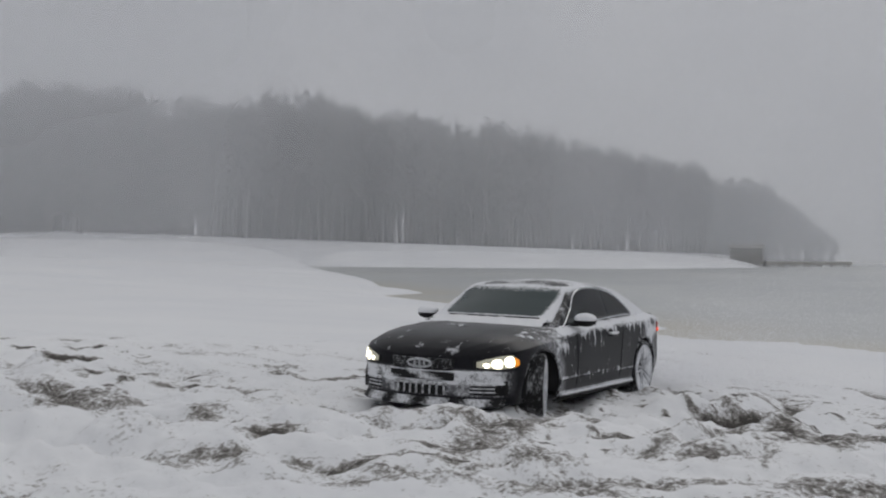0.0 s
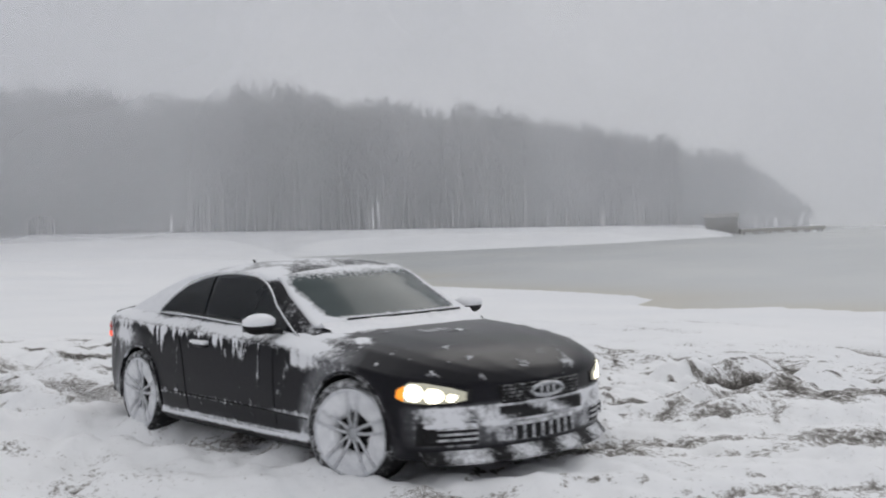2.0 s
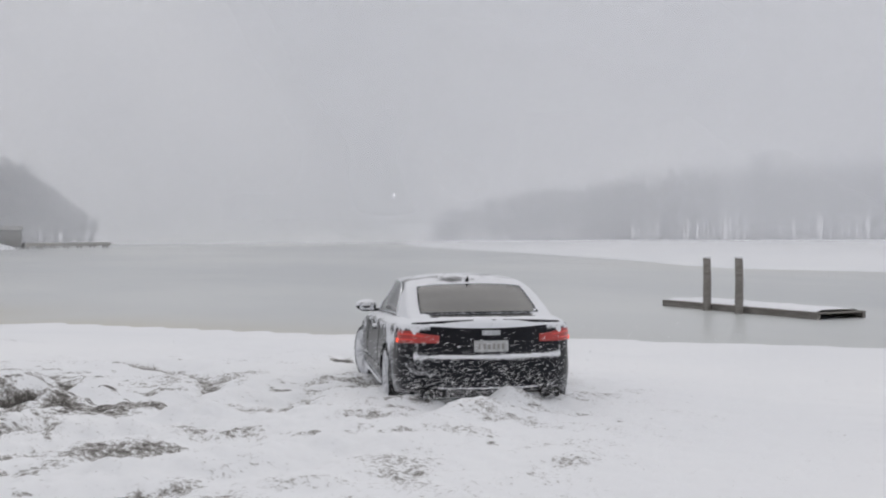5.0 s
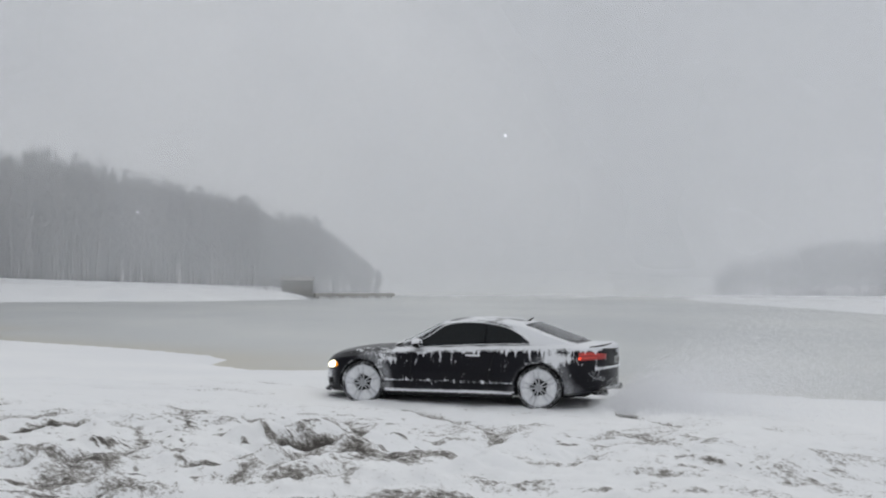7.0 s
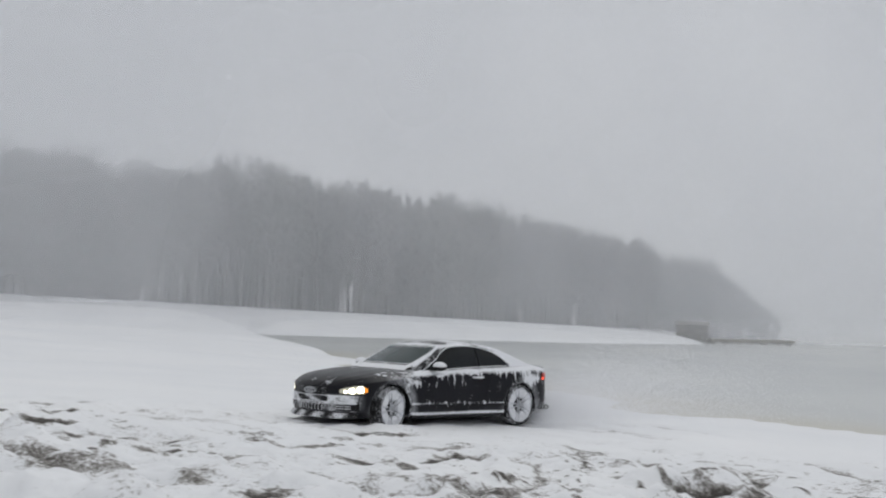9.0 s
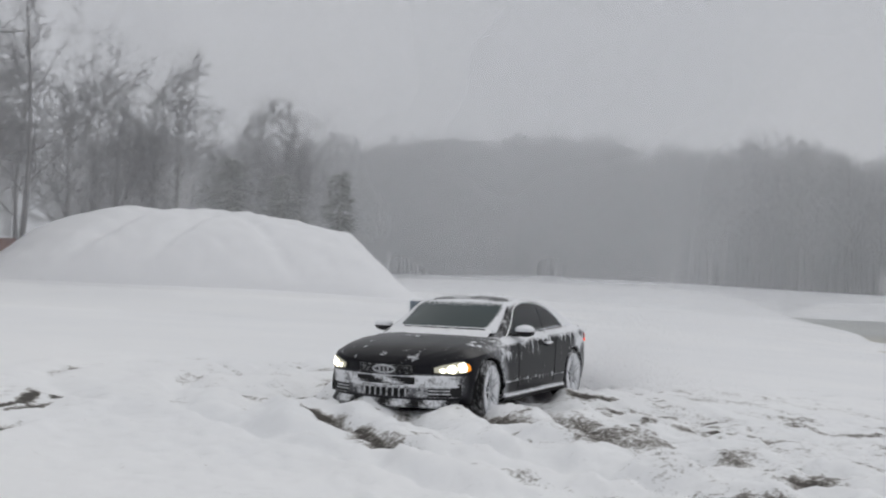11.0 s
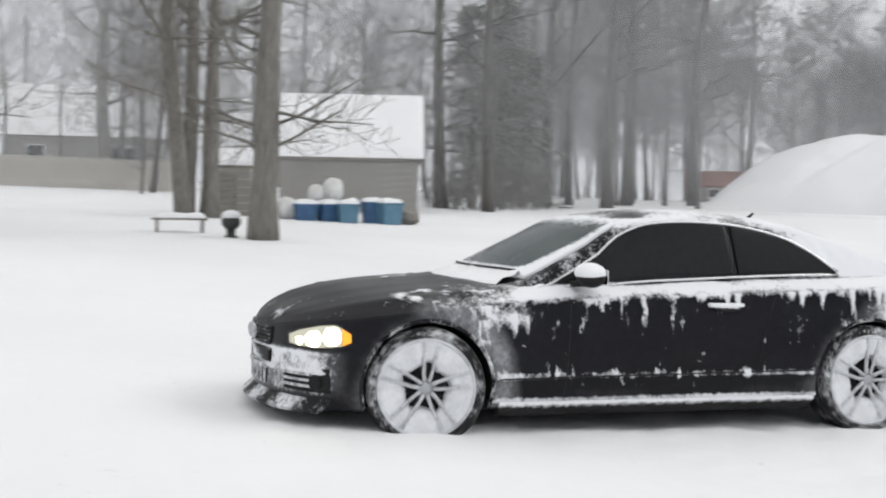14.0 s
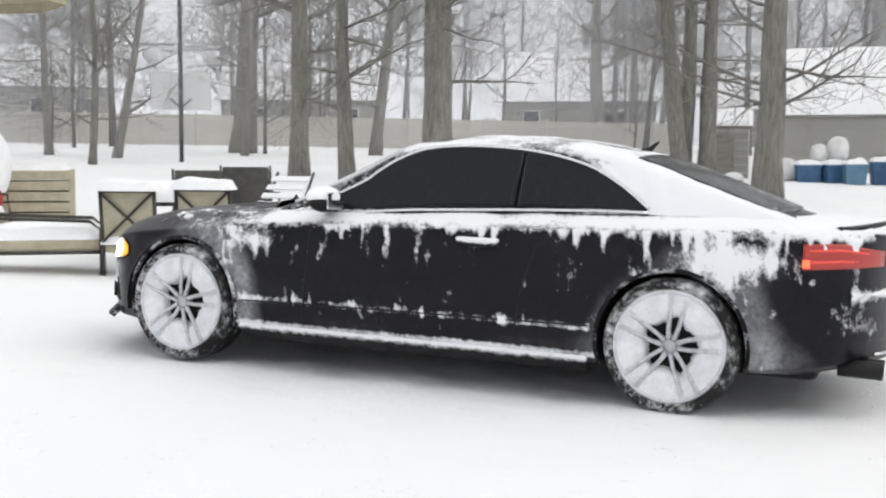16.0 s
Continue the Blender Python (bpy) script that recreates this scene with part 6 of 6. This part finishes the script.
def cross_back_chair(label):
    """A high-backed sling patio chair with a crossed back frame; it faces +y, its back towards -y."""
    root = tagged(new("patio_chair"), label, "chair", "chairs on the patio")
    for sx in (-0.27, 0.27):
        v, f = bars([[(sx, -0.02, 0.0), (sx, -0.04, 0.40), (sx, -0.10, 0.98)]], 0.020, 8)
        put("back_post", mesh_from("back_post", v, f, METAL_DARK), root)
        v, f = bars([[(sx, 0.50, 0.0), (sx, 0.50, 0.58), (sx, 0.44, 0.62), (sx, -0.05, 0.62)]], 0.018, 8)
        put("front_leg", mesh_from("front_leg", v, f, METAL_DARK), root)
    for y, z, name in ((-0.105, 0.97, "top_rail"), (-0.055, 0.46, "bottom_rail")):
        v, f = bars([[(-0.27, y, z), (0.27, y, z)]], 0.018, 8)
        put(name, mesh_from(name, v, f, METAL_DARK), root)
    v, f = bars([[(-0.26, -0.075, 0.48), (0.26, -0.125, 0.95)], [(0.26, -0.075, 0.48), (-0.26, -0.125, 0.95)]], 0.013, 6)
    put("cross_brace", mesh_from("cross_brace", v, f, METAL_DARK), root)
    part("back_sling", boxed(0, -0.06, 0.72, 0.52, 0.03, 0.50, 0.01, pose(0, 0, 0, 6)), FABRIC_TAN, root, "tan fabric back")
    part("seat_sling", boxed(0, 0.22, 0.41, 0.52, 0.52, 0.08, 0.02), FABRIC_TAN, root, "tan fabric seat")
    p = part("snow", snow_pad(0.58, 0.56, 0.22, 3), SNOW, root, "thick snow on the seat and back", True)
    p.matrix_basis = pose(0, 0.2, 0.45)
    p = part("snow", snow_pad(0.60, 0.24, 0.13, 7), SNOW, root, "", True)
    p.matrix_basis = pose(0, -0.07, 0.97)
    return root


def metal_armchair(label):
    """A metal patio armchair, seen from the side; it faces +x."""
    root = tagged(new("patio_armchair"), label, "chair", "chairs on the patio")
    for sy in (-0.3, 0.3):
        paths = [[(0.32, sy, 0), (0.30, sy, 0.38), (0.26, sy, 0.60), (0.0, sy, 0.63), (-0.36, sy, 0.66)], [(-0.26, sy, 0), (-0.30, sy, 0.36), (-0.42, sy, 0.86)], [(0.30, sy, 0.34), (-0.30, sy, 0.30)]]
        v, f = bars(paths, 0.016, 8)
        put("side_frame", mesh_from("side_frame", v, f, METAL_DARK), root)
    part("seat", boxed(0.0, 0, 0.35, 0.60, 0.58, 0.10, 0.03), FABRIC_TAN, root, "tan seat cushion")
    for k in range(7):
        y = -0.27 + 0.09 * k
        v, f = bars([[(-0.29, y, 0.36), (-0.41, y, 0.85)]], 0.009, 6)
        put("back_bar", mesh_from("back_bar", v, f, METAL_DARK), root)
    v, f = bars([[(-0.415, -0.3, 0.86), (-0.415, 0.3, 0.86)]], 0.017, 8)
    put("top_rail", mesh_from("top_rail", v, f, METAL_DARK), root)
    p = part("snow", snow_pad(0.56, 0.56, 0.12, 2), SNOW, root, "snow on the seat", True)
    p.matrix_basis = pose(0, 0, 0.40)
    return root


def dark_sling_chair(label):
    root = tagged(new("sling_chair"), label, "chair", "chairs on the patio")
    part("back", boxed(0, -0.2, 0.66, 0.56, 0.04, 0.50, 0.015, pose(0, 0, 0, 12)), FABRIC_DARK, root)
    part("seat", boxed(0, 0.08, 0.38, 0.56, 0.52, 0.05, 0.015), FABRIC_DARK, root)
    for sx in (-0.3, 0.3):
        v, f = bars([[(sx, 0.34, 0), (sx, 0.30, 0.58), (sx, -0.2, 0.60)], [(sx, -0.26, 0), (sx, -0.18, 0.40), (sx, -0.26, 0.92)]], 0.016, 6)
        put("side_frame", mesh_from("side_frame", v, f, METAL_DARK), root)
    p = part("snow", snow_pad(0.54, 0.5, 0.14, 5), SNOW, root, "", True)
    p.matrix_basis = pose(0, 0.08, 0.41)
    return root


def lounge_chair(label):
    """A long cushioned metal lounger; its length lies along x."""
    root = tagged(new("lounger"), label, "lounger")
    part("cushion", boxed(0, 0, 0.36, 1.15, 0.62, 0.13, 0.04), FABRIC_TAN, root, "tan cushion")
    for sy in (-0.33, 0.33):
        v, f = bars([[(-0.55, sy, 0), (-0.55, sy, 0.52), (-0.45, sy, 0.60), (0.5, sy, 0.64), (0.60, sy, 0.56), (0.62, sy, 0)], [(-0.55, sy, 0.30), (0.62, sy, 0.30)]], 0.017, 8)
        put("side_frame", mesh_from("side_frame", v, f, METAL_DARK), root)
    p = part("snow", snow_pad(1.1, 0.6, 0.16, 9), SNOW, root, "snow on the cushion", True)
    p.matrix_basis = pose(0, 0, 0.42)
    return root


def settle(ob, x, y, turn, sink=0.03):
    ob.matrix_basis = pose(x, y, ground_z(x, y) - sink, 0, 0, turn)
    return ob


settle(cross_back_chair("tan patio chair with crossed back, heaped with snow"), -11.95, -2.74, 80, 0.15)
settle(cross_back_chair("tan patio chair with crossed back, capped by snow"), -11.95, -2.02, 78, 0.15)
settle(metal_armchair("dark metal patio armchair with a snowy cushion"), -12.45, -1.18, -96, 0.10)
settle(lounge_chair("tan cushioned metal lounger under snow"), -12.2, -3.65, -78, 0.10)
settle(dark_sling_chair("dark sling chair with its back to the lake"), -14.8, -2.55, 95)
settle(dark_sling_chair("dark sling chair standing taller by the table"), -15.1, -2.0, 85)
settle(metal_armchair("dark metal armchair behind the lounger"), -14.0, -5.0, 150)
folding = tagged(new("folding_chair"), "folding chair leaning with snowy slats", "chair", "chairs on the patio")
for k in range(5):
    part("slat", boxed(0, -0.18 + 0.09 * k, 0.52 + 0.09 * k, 0.5, 0.07, 0.02, 0.005, pose(0, 0, 0, 45)), SNOW, folding)
for sx in (-0.24, 0.24):
    v, f = bars([[(sx, 0.35, 0), (sx, -0.25, 0.62)], [(sx, -0.3, 0), (sx, 0.28, 0.95)]], 0.015, 6)
    put("side_frame", mesh_from("side_frame", v, f, METAL_DARK), folding)
settle(folding, -13.4, -1.45, 60)

table = tagged(new("patio_table"), "round patio table buried under snow", "table")
v, f = tube([(0, 0, 0.66), (0, 0, 0.70)], [0.62, 0.62], 32)
put("tabletop", mesh_from("tabletop", v, f, METAL_DARK, False), table)
for k in range(4):
    a = math.pi / 4 + k * math.pi / 2
    v, f = bars([[(0.45 * math.cos(a), 0.45 * math.sin(a), 0), (0.38 * math.cos(a), 0.38 * math.sin(a), 0.67)]], 0.02, 8)
    put("leg", mesh_from("leg", v, f, METAL_DARK), table)
N = 32
v = [(r * math.cos(6.2832 * k / N), r * math.sin(6.2832 * k / N), z) for r, z in ((0.63, 0.70), (0.62, 0.80), (0.5, 0.88), (0.25, 0.90), (0.0, 0.91)) for k in range(N)]
f = [(i * N + k, i * N + (k + 1) % N, (i + 1) * N + (k + 1) % N, (i + 1) * N + k) for i in range(4) for k in range(N)]
put("snow", mesh_from("snow", v, f, SNOW), table)
settle(table, -13.0, -2.6, 0)

# crate with a wrapped bundle
crate = tagged(new("firewood_crate"), "tan wooden crate dusted with snow", "crate")
for k in range(5):
    part("slat", boxed(0, -0.35, 0.10 + 0.14 * k, 0.95, 0.03, 0.12, 0.008), FABRIC_TAN, crate)
    part("slat", boxed(0, 0.35, 0.10 + 0.14 * k, 0.95, 0.03, 0.12, 0.008), FABRIC_TAN, crate)
for sx in (-0.46, 0.46):
    part("end_panel", boxed(sx, 0, 0.38, 0.04, 0.66, 0.70, 0.01), FABRIC_TAN, crate)
p = part("snow", snow_pad(0.95, 0.72, 0.14, 12), SNOW, crate, "", True)
p.matrix_basis = pose(0, 0, 0.70)
settle(crate, -16.6, -5.05, 100)
bm = bmesh.new()
bmesh.ops.create_uvsphere(bm, u_segments=20, v_segments=12, radius=1, matrix=pose(0, 0, 0.62) @ Matrix.Diagonal((0.34, 0.30, 0.64, 1)))
bundle = tagged(new("wrapped_bundle"), "upright red bundle half covered in snow", "bundle")
part("cover", bm, RED_CLOTH, bundle, "", True)
bm = bmesh.new()
bmesh.ops.create_uvsphere(bm, u_segments=20, v_segments=12, radius=1, matrix=pose(-0.05, 0.06, 0.80) @ Matrix.Diagonal((0.36, 0.32, 0.52, 1)))
part("snow", bm, SNOW, bundle, "", True)
settle(bundle, -15.9, -5.55, 0)

# awning at the house side: only its edge comes into view
awning = tagged(new("patio_umbrella"), "open patio umbrella loaded with snow", "umbrella")
v, f = tube([(0, 0, 0), (0, 0, 3.50)], [0.025, 0.02], 10)
put("pole", mesh_from("pole", v, f, METAL_DARK), awning)
N = 8
v = [(0, 0, 3.50)] + [(1.45 * math.cos(6.2832 * k / N), 1.45 * math.sin(6.2832 * k / N), 3.03) for k in range(N)] + [(1.45 * math.cos(6.2832 * k / N), 1.45 * math.sin(6.2832 * k / N), 2.89) for k in range(N)]
f = [(0, 1 + k, 1 + (k + 1) % N) for k in range(N)] + [(1 + k, 9 + k, 9 + (k + 1) % N, 1 + (k + 1) % N) for k in range(N)]
put("canopy", mesh_from("canopy", v, f, FABRIC_TAN, False), awning)
v = [(0, 0, 3.67)] + [(1.0 * math.cos(6.2832 * k / 24), 1.0 * math.sin(6.2832 * k / 24), 3.33) for k in range(24)] + [(1.44 * math.cos(6.2832 * k / 24), 1.44 * math.sin(6.2832 * k / 24), 3.04) for k in range(24)]
f = [(0, 1 + k, 1 + (k + 1) % 24) for k in range(24)] + [(1 + k, 25 + k, 25 + (k + 1) % 24, 1 + (k + 1) % 24) for k in range(24)]
put("snow", mesh_from("snow", v, f, SNOW), awning)
part("base", boxed(0, 0, 0.05, 0.5, 0.5, 0.1, 0.04), METAL_DARK, awning)
settle(awning, -16.3, -6.0, 10)

# basketball hoop
hoop = tagged(new("basketball_hoop"), "basketball hoop with a clear backboard on a dark pole", "basketball hoop")
v, f = tube([(0, 0, -0.1), (0, 0, 6.2)], [0.07, 0.07], 12)
put("pole", mesh_from("pole", v, f, METAL_DARK), hoop)
board = part("backboard", boxed(0, -0.35, 2.15, 1.75, 0.04, 1.12, 0.01), mat("frosted_acrylic", (0.72, 0.73, 0.73), 0.25, Alpha=0.8), hoop, "pale see-through backboard")
v, f = bars([[(-0.3, -0.38, 1.75), (0.3, -0.38, 1.75), (0.3, -0.38, 2.2), (-0.3, -0.38, 2.2), (-0.3, -0.38, 1.75)], [(-0.87, -0.38, 1.6), (0.87, -0.38, 1.6), (0.87, -0.38, 2.7), (-0.87, -0.38, 2.7), (-0.87, -0.38, 1.6)]], 0.02, 6)
put("marking", mesh_from("marking", v, f, WHITE_PLASTIC), board)
ring = [(0.23 * math.cos(a), -0.64 + 0.23 * math.sin(a), 1.66) for a in np.linspace(0, 6.2832, 25)]
v, f = tube(ring, [0.02] * 25, 6, False)
put("rim", mesh_from("rim", v, f, RED_CLOTH), hoop)
part("rim_bracket", boxed(0, -0.40, 1.66, 0.5, 0.12, 0.08, 0.01), RED_CLOTH, hoop)
v, f = bars([[(0, 0, 1.6), (-0.3, -0.34, 1.9)], [(0, 0, 1.6), (0.3, -0.34, 1.9)], [(0, 0, 2.4), (0, -0.34, 2.3)]], 0.02, 6)
put("brace", mesh_from("brace", v, f, METAL_DARK), hoop)
settle(hoop, -36.7, -6.78, -80, 0.0)

# tubs and sacks by the garage


def tub(label, material, sx, sy, h):
    root = tagged(new("storage_tub"), label, "tub", "tubs by the garage")
    bm = bmesh.new()
    box(bm, 0, 0, h / 2, sx, sy, h, 0.03)
    for v in bm.verts:
        k = 0.86 + 0.14 * v.co.z / h
        v.co.x, v.co.y = v.co.x * k, v.co.y * k
    part("body", bm, material, root, "", False)
    part("rim", boxed(0, 0, h - 0.02, sx + 0.05, sy + 0.05, 0.05, 0.015), material, root)
    p = part("snow", snow_pad(sx, sy, 0.14, sx * 9), SNOW, root, "", True)
    p.matrix_basis = pose(0, 0, h)
    return root


for x, y, sx, h, m_, words in ((-31.2, 10.35, 0.62, 0.46, BLUE, "dark blue plastic tub with snow on top"), (-30.9, 10.95, 0.6, 0.48, BLUE, "dark blue plastic tub with snow on top"), (-30.45, 11.3, 0.56, 0.52, BLUE_PALE, "pale blue plastic tub capped by snow"), (-30.5, 12.0, 0.5, 0.60, BLUE, "tall blue plastic tub in the snow"), (-30.1, 12.35, 0.6, 0.60, BLUE_PALE, "pale blue plastic tub capped by snow")):
    settle(tub(words, m_, sx, sx, h), x, y, 70 + 40 * x % 30, 0.02)


def sack(label, material, x, y, z, sx, sy, sz, seed):
    bm = bmesh.new()
    bmesh.ops.create_icosphere(bm, subdivisions=3, radius=1)
    for v in bm.verts:
        v.co *= 1 + 0.18 * noise.noise(v.co * 1.6 + Vector((seed, 0, 0)))
        v.co = Vector((v.co.x * sx, v.co.y * sy, v.co.z * sz))
    ob = part("sack", bm, material, None, "", True)
    ob.matrix_basis = pose(x, y, ground_z(x, y) + z)
    tagged(ob, label, "sack", "sacks by the garage")


for k, (x, y, z, sx, sz, m_, words) in enumerate(((-31.7, 10.0, 0.28, 0.42, 0.32, WHITE_PLASTIC, "white sack lying in the snow"), (-31.5, 10.75, 0.75, 0.28, 0.24, WHITE_PLASTIC, "white sack heaped on the tubs"), (-31.4, 11.2, 0.85, 0.36, 0.34, WHITE_PLASTIC, "large white sack heaped on the tubs"), (-31.0, 11.65, 0.4, 0.25, 0.3, SNOW, "snow-covered sack between the tubs"), (-30.6, 13.1, 0.2, 0.45, 0.24, WOOD_GREY, "grey sack dusted with snow"), (-32.0, 9.55, 0.24, 0.30, 0.28, METAL_DARK, "black sack dusted with snow"))):
    sack(words, m_, x, y, z, sx, sx * 0.8, sz, k * 3.1)

# kettle grill and bench by the mossy tree
grill = tagged(new("charcoal_grill"), "small black charcoal grill topped with snow", "grill")
bm = bmesh.new()
bmesh.ops.create_uvsphere(bm, u_segments=20, v_segments=12, radius=1, matrix=pose(0, 0, 0.34) @ Matrix.Diagonal((0.19, 0.19, 0.17, 1)))
part("bowl", bm, METAL_DARK, grill, "", True)
v, f = tube([(0, 0, 0), (0, 0, 0.04), (0, 0, 0.08), (0, 0, 0.24)], [0.15, 0.14, 0.09, 0.10], 16)
put("foot", mesh_from("foot", v, f, METAL_DARK), grill)
bm = bmesh.new()
bmesh.ops.create_uvsphere(bm, u_segments=20, v_segments=12, radius=1, matrix=pose(0, 0, 0.46) @ Matrix.Diagonal((0.19, 0.19, 0.11, 1)))
part("snow_cap", bm, SNOW, grill, "", True)
settle(grill, -23.0, 6.15, 0)
bench = tagged(new("low_bench"), "low garden bench buried in snow", "bench")
part("seat", boxed(0, 0, 0.30, 1.1, 0.35, 0.05, 0.01), WOOD_GREY, bench)
for sx in (-0.45, 0.45):
    part("leg", boxed(sx, 0, 0.14, 0.06, 0.3, 0.28, 0.01), WOOD_GREY, bench)
p = part("snow", snow_pad(1.1, 0.36, 0.12, 4), SNOW, bench, "", True)
p.matrix_basis = pose(0, 0, 0.32)
settle(bench, -24.2, 5.4, 80)

# ---- snow in the air ----
FLAKE = bpy.data.materials.new("airborne_snow")
FLAKE.use_nodes = True
fn, fl = FLAKE.node_tree.nodes, FLAKE.node_tree.links
fn.remove(fn["Principled BSDF"])
fd, ft, fm = fn.new("ShaderNodeBsdfDiffuse"), fn.new("ShaderNodeBsdfTranslucent"), fn.new("ShaderNodeMixShader")
fd.inputs[0].default_value = ft.inputs[0].default_value = (0.93, 0.935, 0.95, 1)
fl.new(fd.outputs[0], fm.inputs[1]), fl.new(ft.outputs[0], fm.inputs[2]), fl.new(fm.outputs[0], fn["Material Output"].inputs[0])


def flakes(name, centres, sizes, seed, material, label, category):
    """Many loose snow crystals as tiny thin plates."""
    rs_ = np.random.RandomState(seed)
    n = len(centres)
    v = rs_.normal(0, 1, (n, 3, 3))
    v = centres[:, None, :] + v / (np.linalg.norm(v, axis=2, keepdims=True) + 1e-6) * sizes[:, None, None]
    q = np.arange(n * 3).reshape(n, 3)
    return tagged(new(name, array_mesh(name, v.reshape(-1, 3), q, material)), label, category, kind="stuff")


rs = np.random.RandomState(17)


def plume(count, reach, rise, wide, far, tall, small, large):
    """Points of thrown snow behind the origin, low at first and rising as they drift."""
    d = rs.exponential(reach, count) + rs.uniform(0, 0.4, count)
    y = rs.normal(0, 1, count) * (wide + 0.16 * d) + np.where(rs.rand(count) < 0.5, 0.62, -0.62) * np.exp(-d / 1.2)
    z = np.abs(rs.normal(0, 1, count)) * (0.03 + rise * d / (1 + 0.25 * d))
    size = rs.uniform(small, large, count)
    keep = (d < far) & (z < tall)
    return np.stack([-d, y, z], 1)[keep], size[keep]


spray = [flakes("snow_spray", *plume(240000, 1.5, 0.42, 0.50, 5.5, 1.8, 0.005, 0.010), 2, FLAKE, "fine snow thrown up behind the car", "snow spray"),
         flakes("snow_spray", *plume(90000, 0.8, 0.10, 0.40, 4.0, 0.5, 0.0025, 0.006), 4, FLAKE, "low drift of snow behind the wheels", "snow spray")]
clods = flakes("snow_clods", np.stack([-rs.exponential(0.6, 160), rs.normal(0, 0.75, 160), np.abs(rs.normal(0, 0.11, 160))], 1), rs.uniform(0.008, 0.026, 160), 6, FLAKE, "loose clods of snow kicked up by tyres", "snow clods")
ang, rad = rs.uniform(-2.1, 1.0, 7000), 2.6 + 30 * rs.rand(7000) ** 0.6
falling = flakes("falling_snow", np.stack([rad * np.sin(ang), rad * np.cos(ang), rs.uniform(-1, 34, 7000)], 1), rs.uniform(0.004, 0.009, 7000), 8, FLAKE, "snowflakes falling slowly through the air", "snowflakes")

# ---- what moves ----
STEER = [(0, 20), (3.5, 20), (4.2, 18), (6.3, 12), (8, 14), (10.3, 7), (11.5, 3), (12.5, -3), (13, -14), (13.5, -21), (14, -8), (14.5, 0), (16, -1)]


def motions():
    walk(car, [(t, pose(x, y, z, 0, 0, h) @ pose(0, 0, 0, r, -p, 0)) for t, x, y, z, h, p, r in CAR_ROWS])
    ts = [k / 10 for k in range(161)]
    tt, xx, yy = ([row[i] for row in CAR_ROWS] for i in (0, 1, 2))
    px, py = [smooth_at(list(zip(tt, xx)), t) for t in ts], [smooth_at(list(zip(tt, yy)), t) for t in ts]
    spin, turned = 0.0, []
    for i in range(161):
        if i:
            spin += min(math.degrees(math.hypot(px[i] - px[i - 1], py[i] - py[i - 1]) / 0.327), 80)
        turned.append(spin)
    table = {i: list(zip(tt, [row[i] for row in CAR_ROWS])) for i in (1, 2, 3, 4)}
    rows, last = [], None
    for k in range(65):
        t = k / 4
        x, y, z, h = (smooth_at(table[i], t) for i in (1, 2, 3, 4))
        u, w = min(t + 0.15, 16), max(t - 0.15, 0)
        way = math.degrees(math.atan2(smooth_at(table[2], u) - smooth_at(table[2], w), smooth_at(table[1], u) - smooth_at(table[1], w)))
        while last is not None and way - last > 180:
            way -= 360
        while last is not None and way - last < -180:
            way += 360
        last = way
        a = radians(h)
        rows.append((t, x - 2.2 * math.cos(a), y - 2.2 * math.sin(a), z + 0.02, way))
    # the plume stands high on the fast stretch by the lake and settles where the car slows
    high = [(0, -0.5), (1.5, -1.4), (4.2, -1.2), (6.3, 0.0), (10.5, 0.0), (12.0, -0.45), (13.4, -1.6), (16, -2.0)]
    low = [(0, 0.0), (12.4, 0.0), (16, -0.15)]
    for ob, lag, lift in ((spray[0], 0.0, high), (spray[1], 6.0, low), (clods, -4.0, low)):
        walk(ob, [(t, pose(x, y, z + curve_at(lift, t), 0, 0, way + lag)) for t, x, y, z, way in rows])
    walk(falling, [(t, pose(-2.0 + 0.25 * t, 1.5 - 0.2 * t, -1.1 * t)) for t in range(17)])
    for wheel, ax, sy in car_wheels:
        walk(wheel, [(t, pose(ax, sy * 0.775, WHEEL_Z, 0, 0, curve_at(STEER, t) if ax > 0 else 0) @ pose(0, 0, 0, 0, a, 0)) for t, a in zip(ts, turned)])


motions()
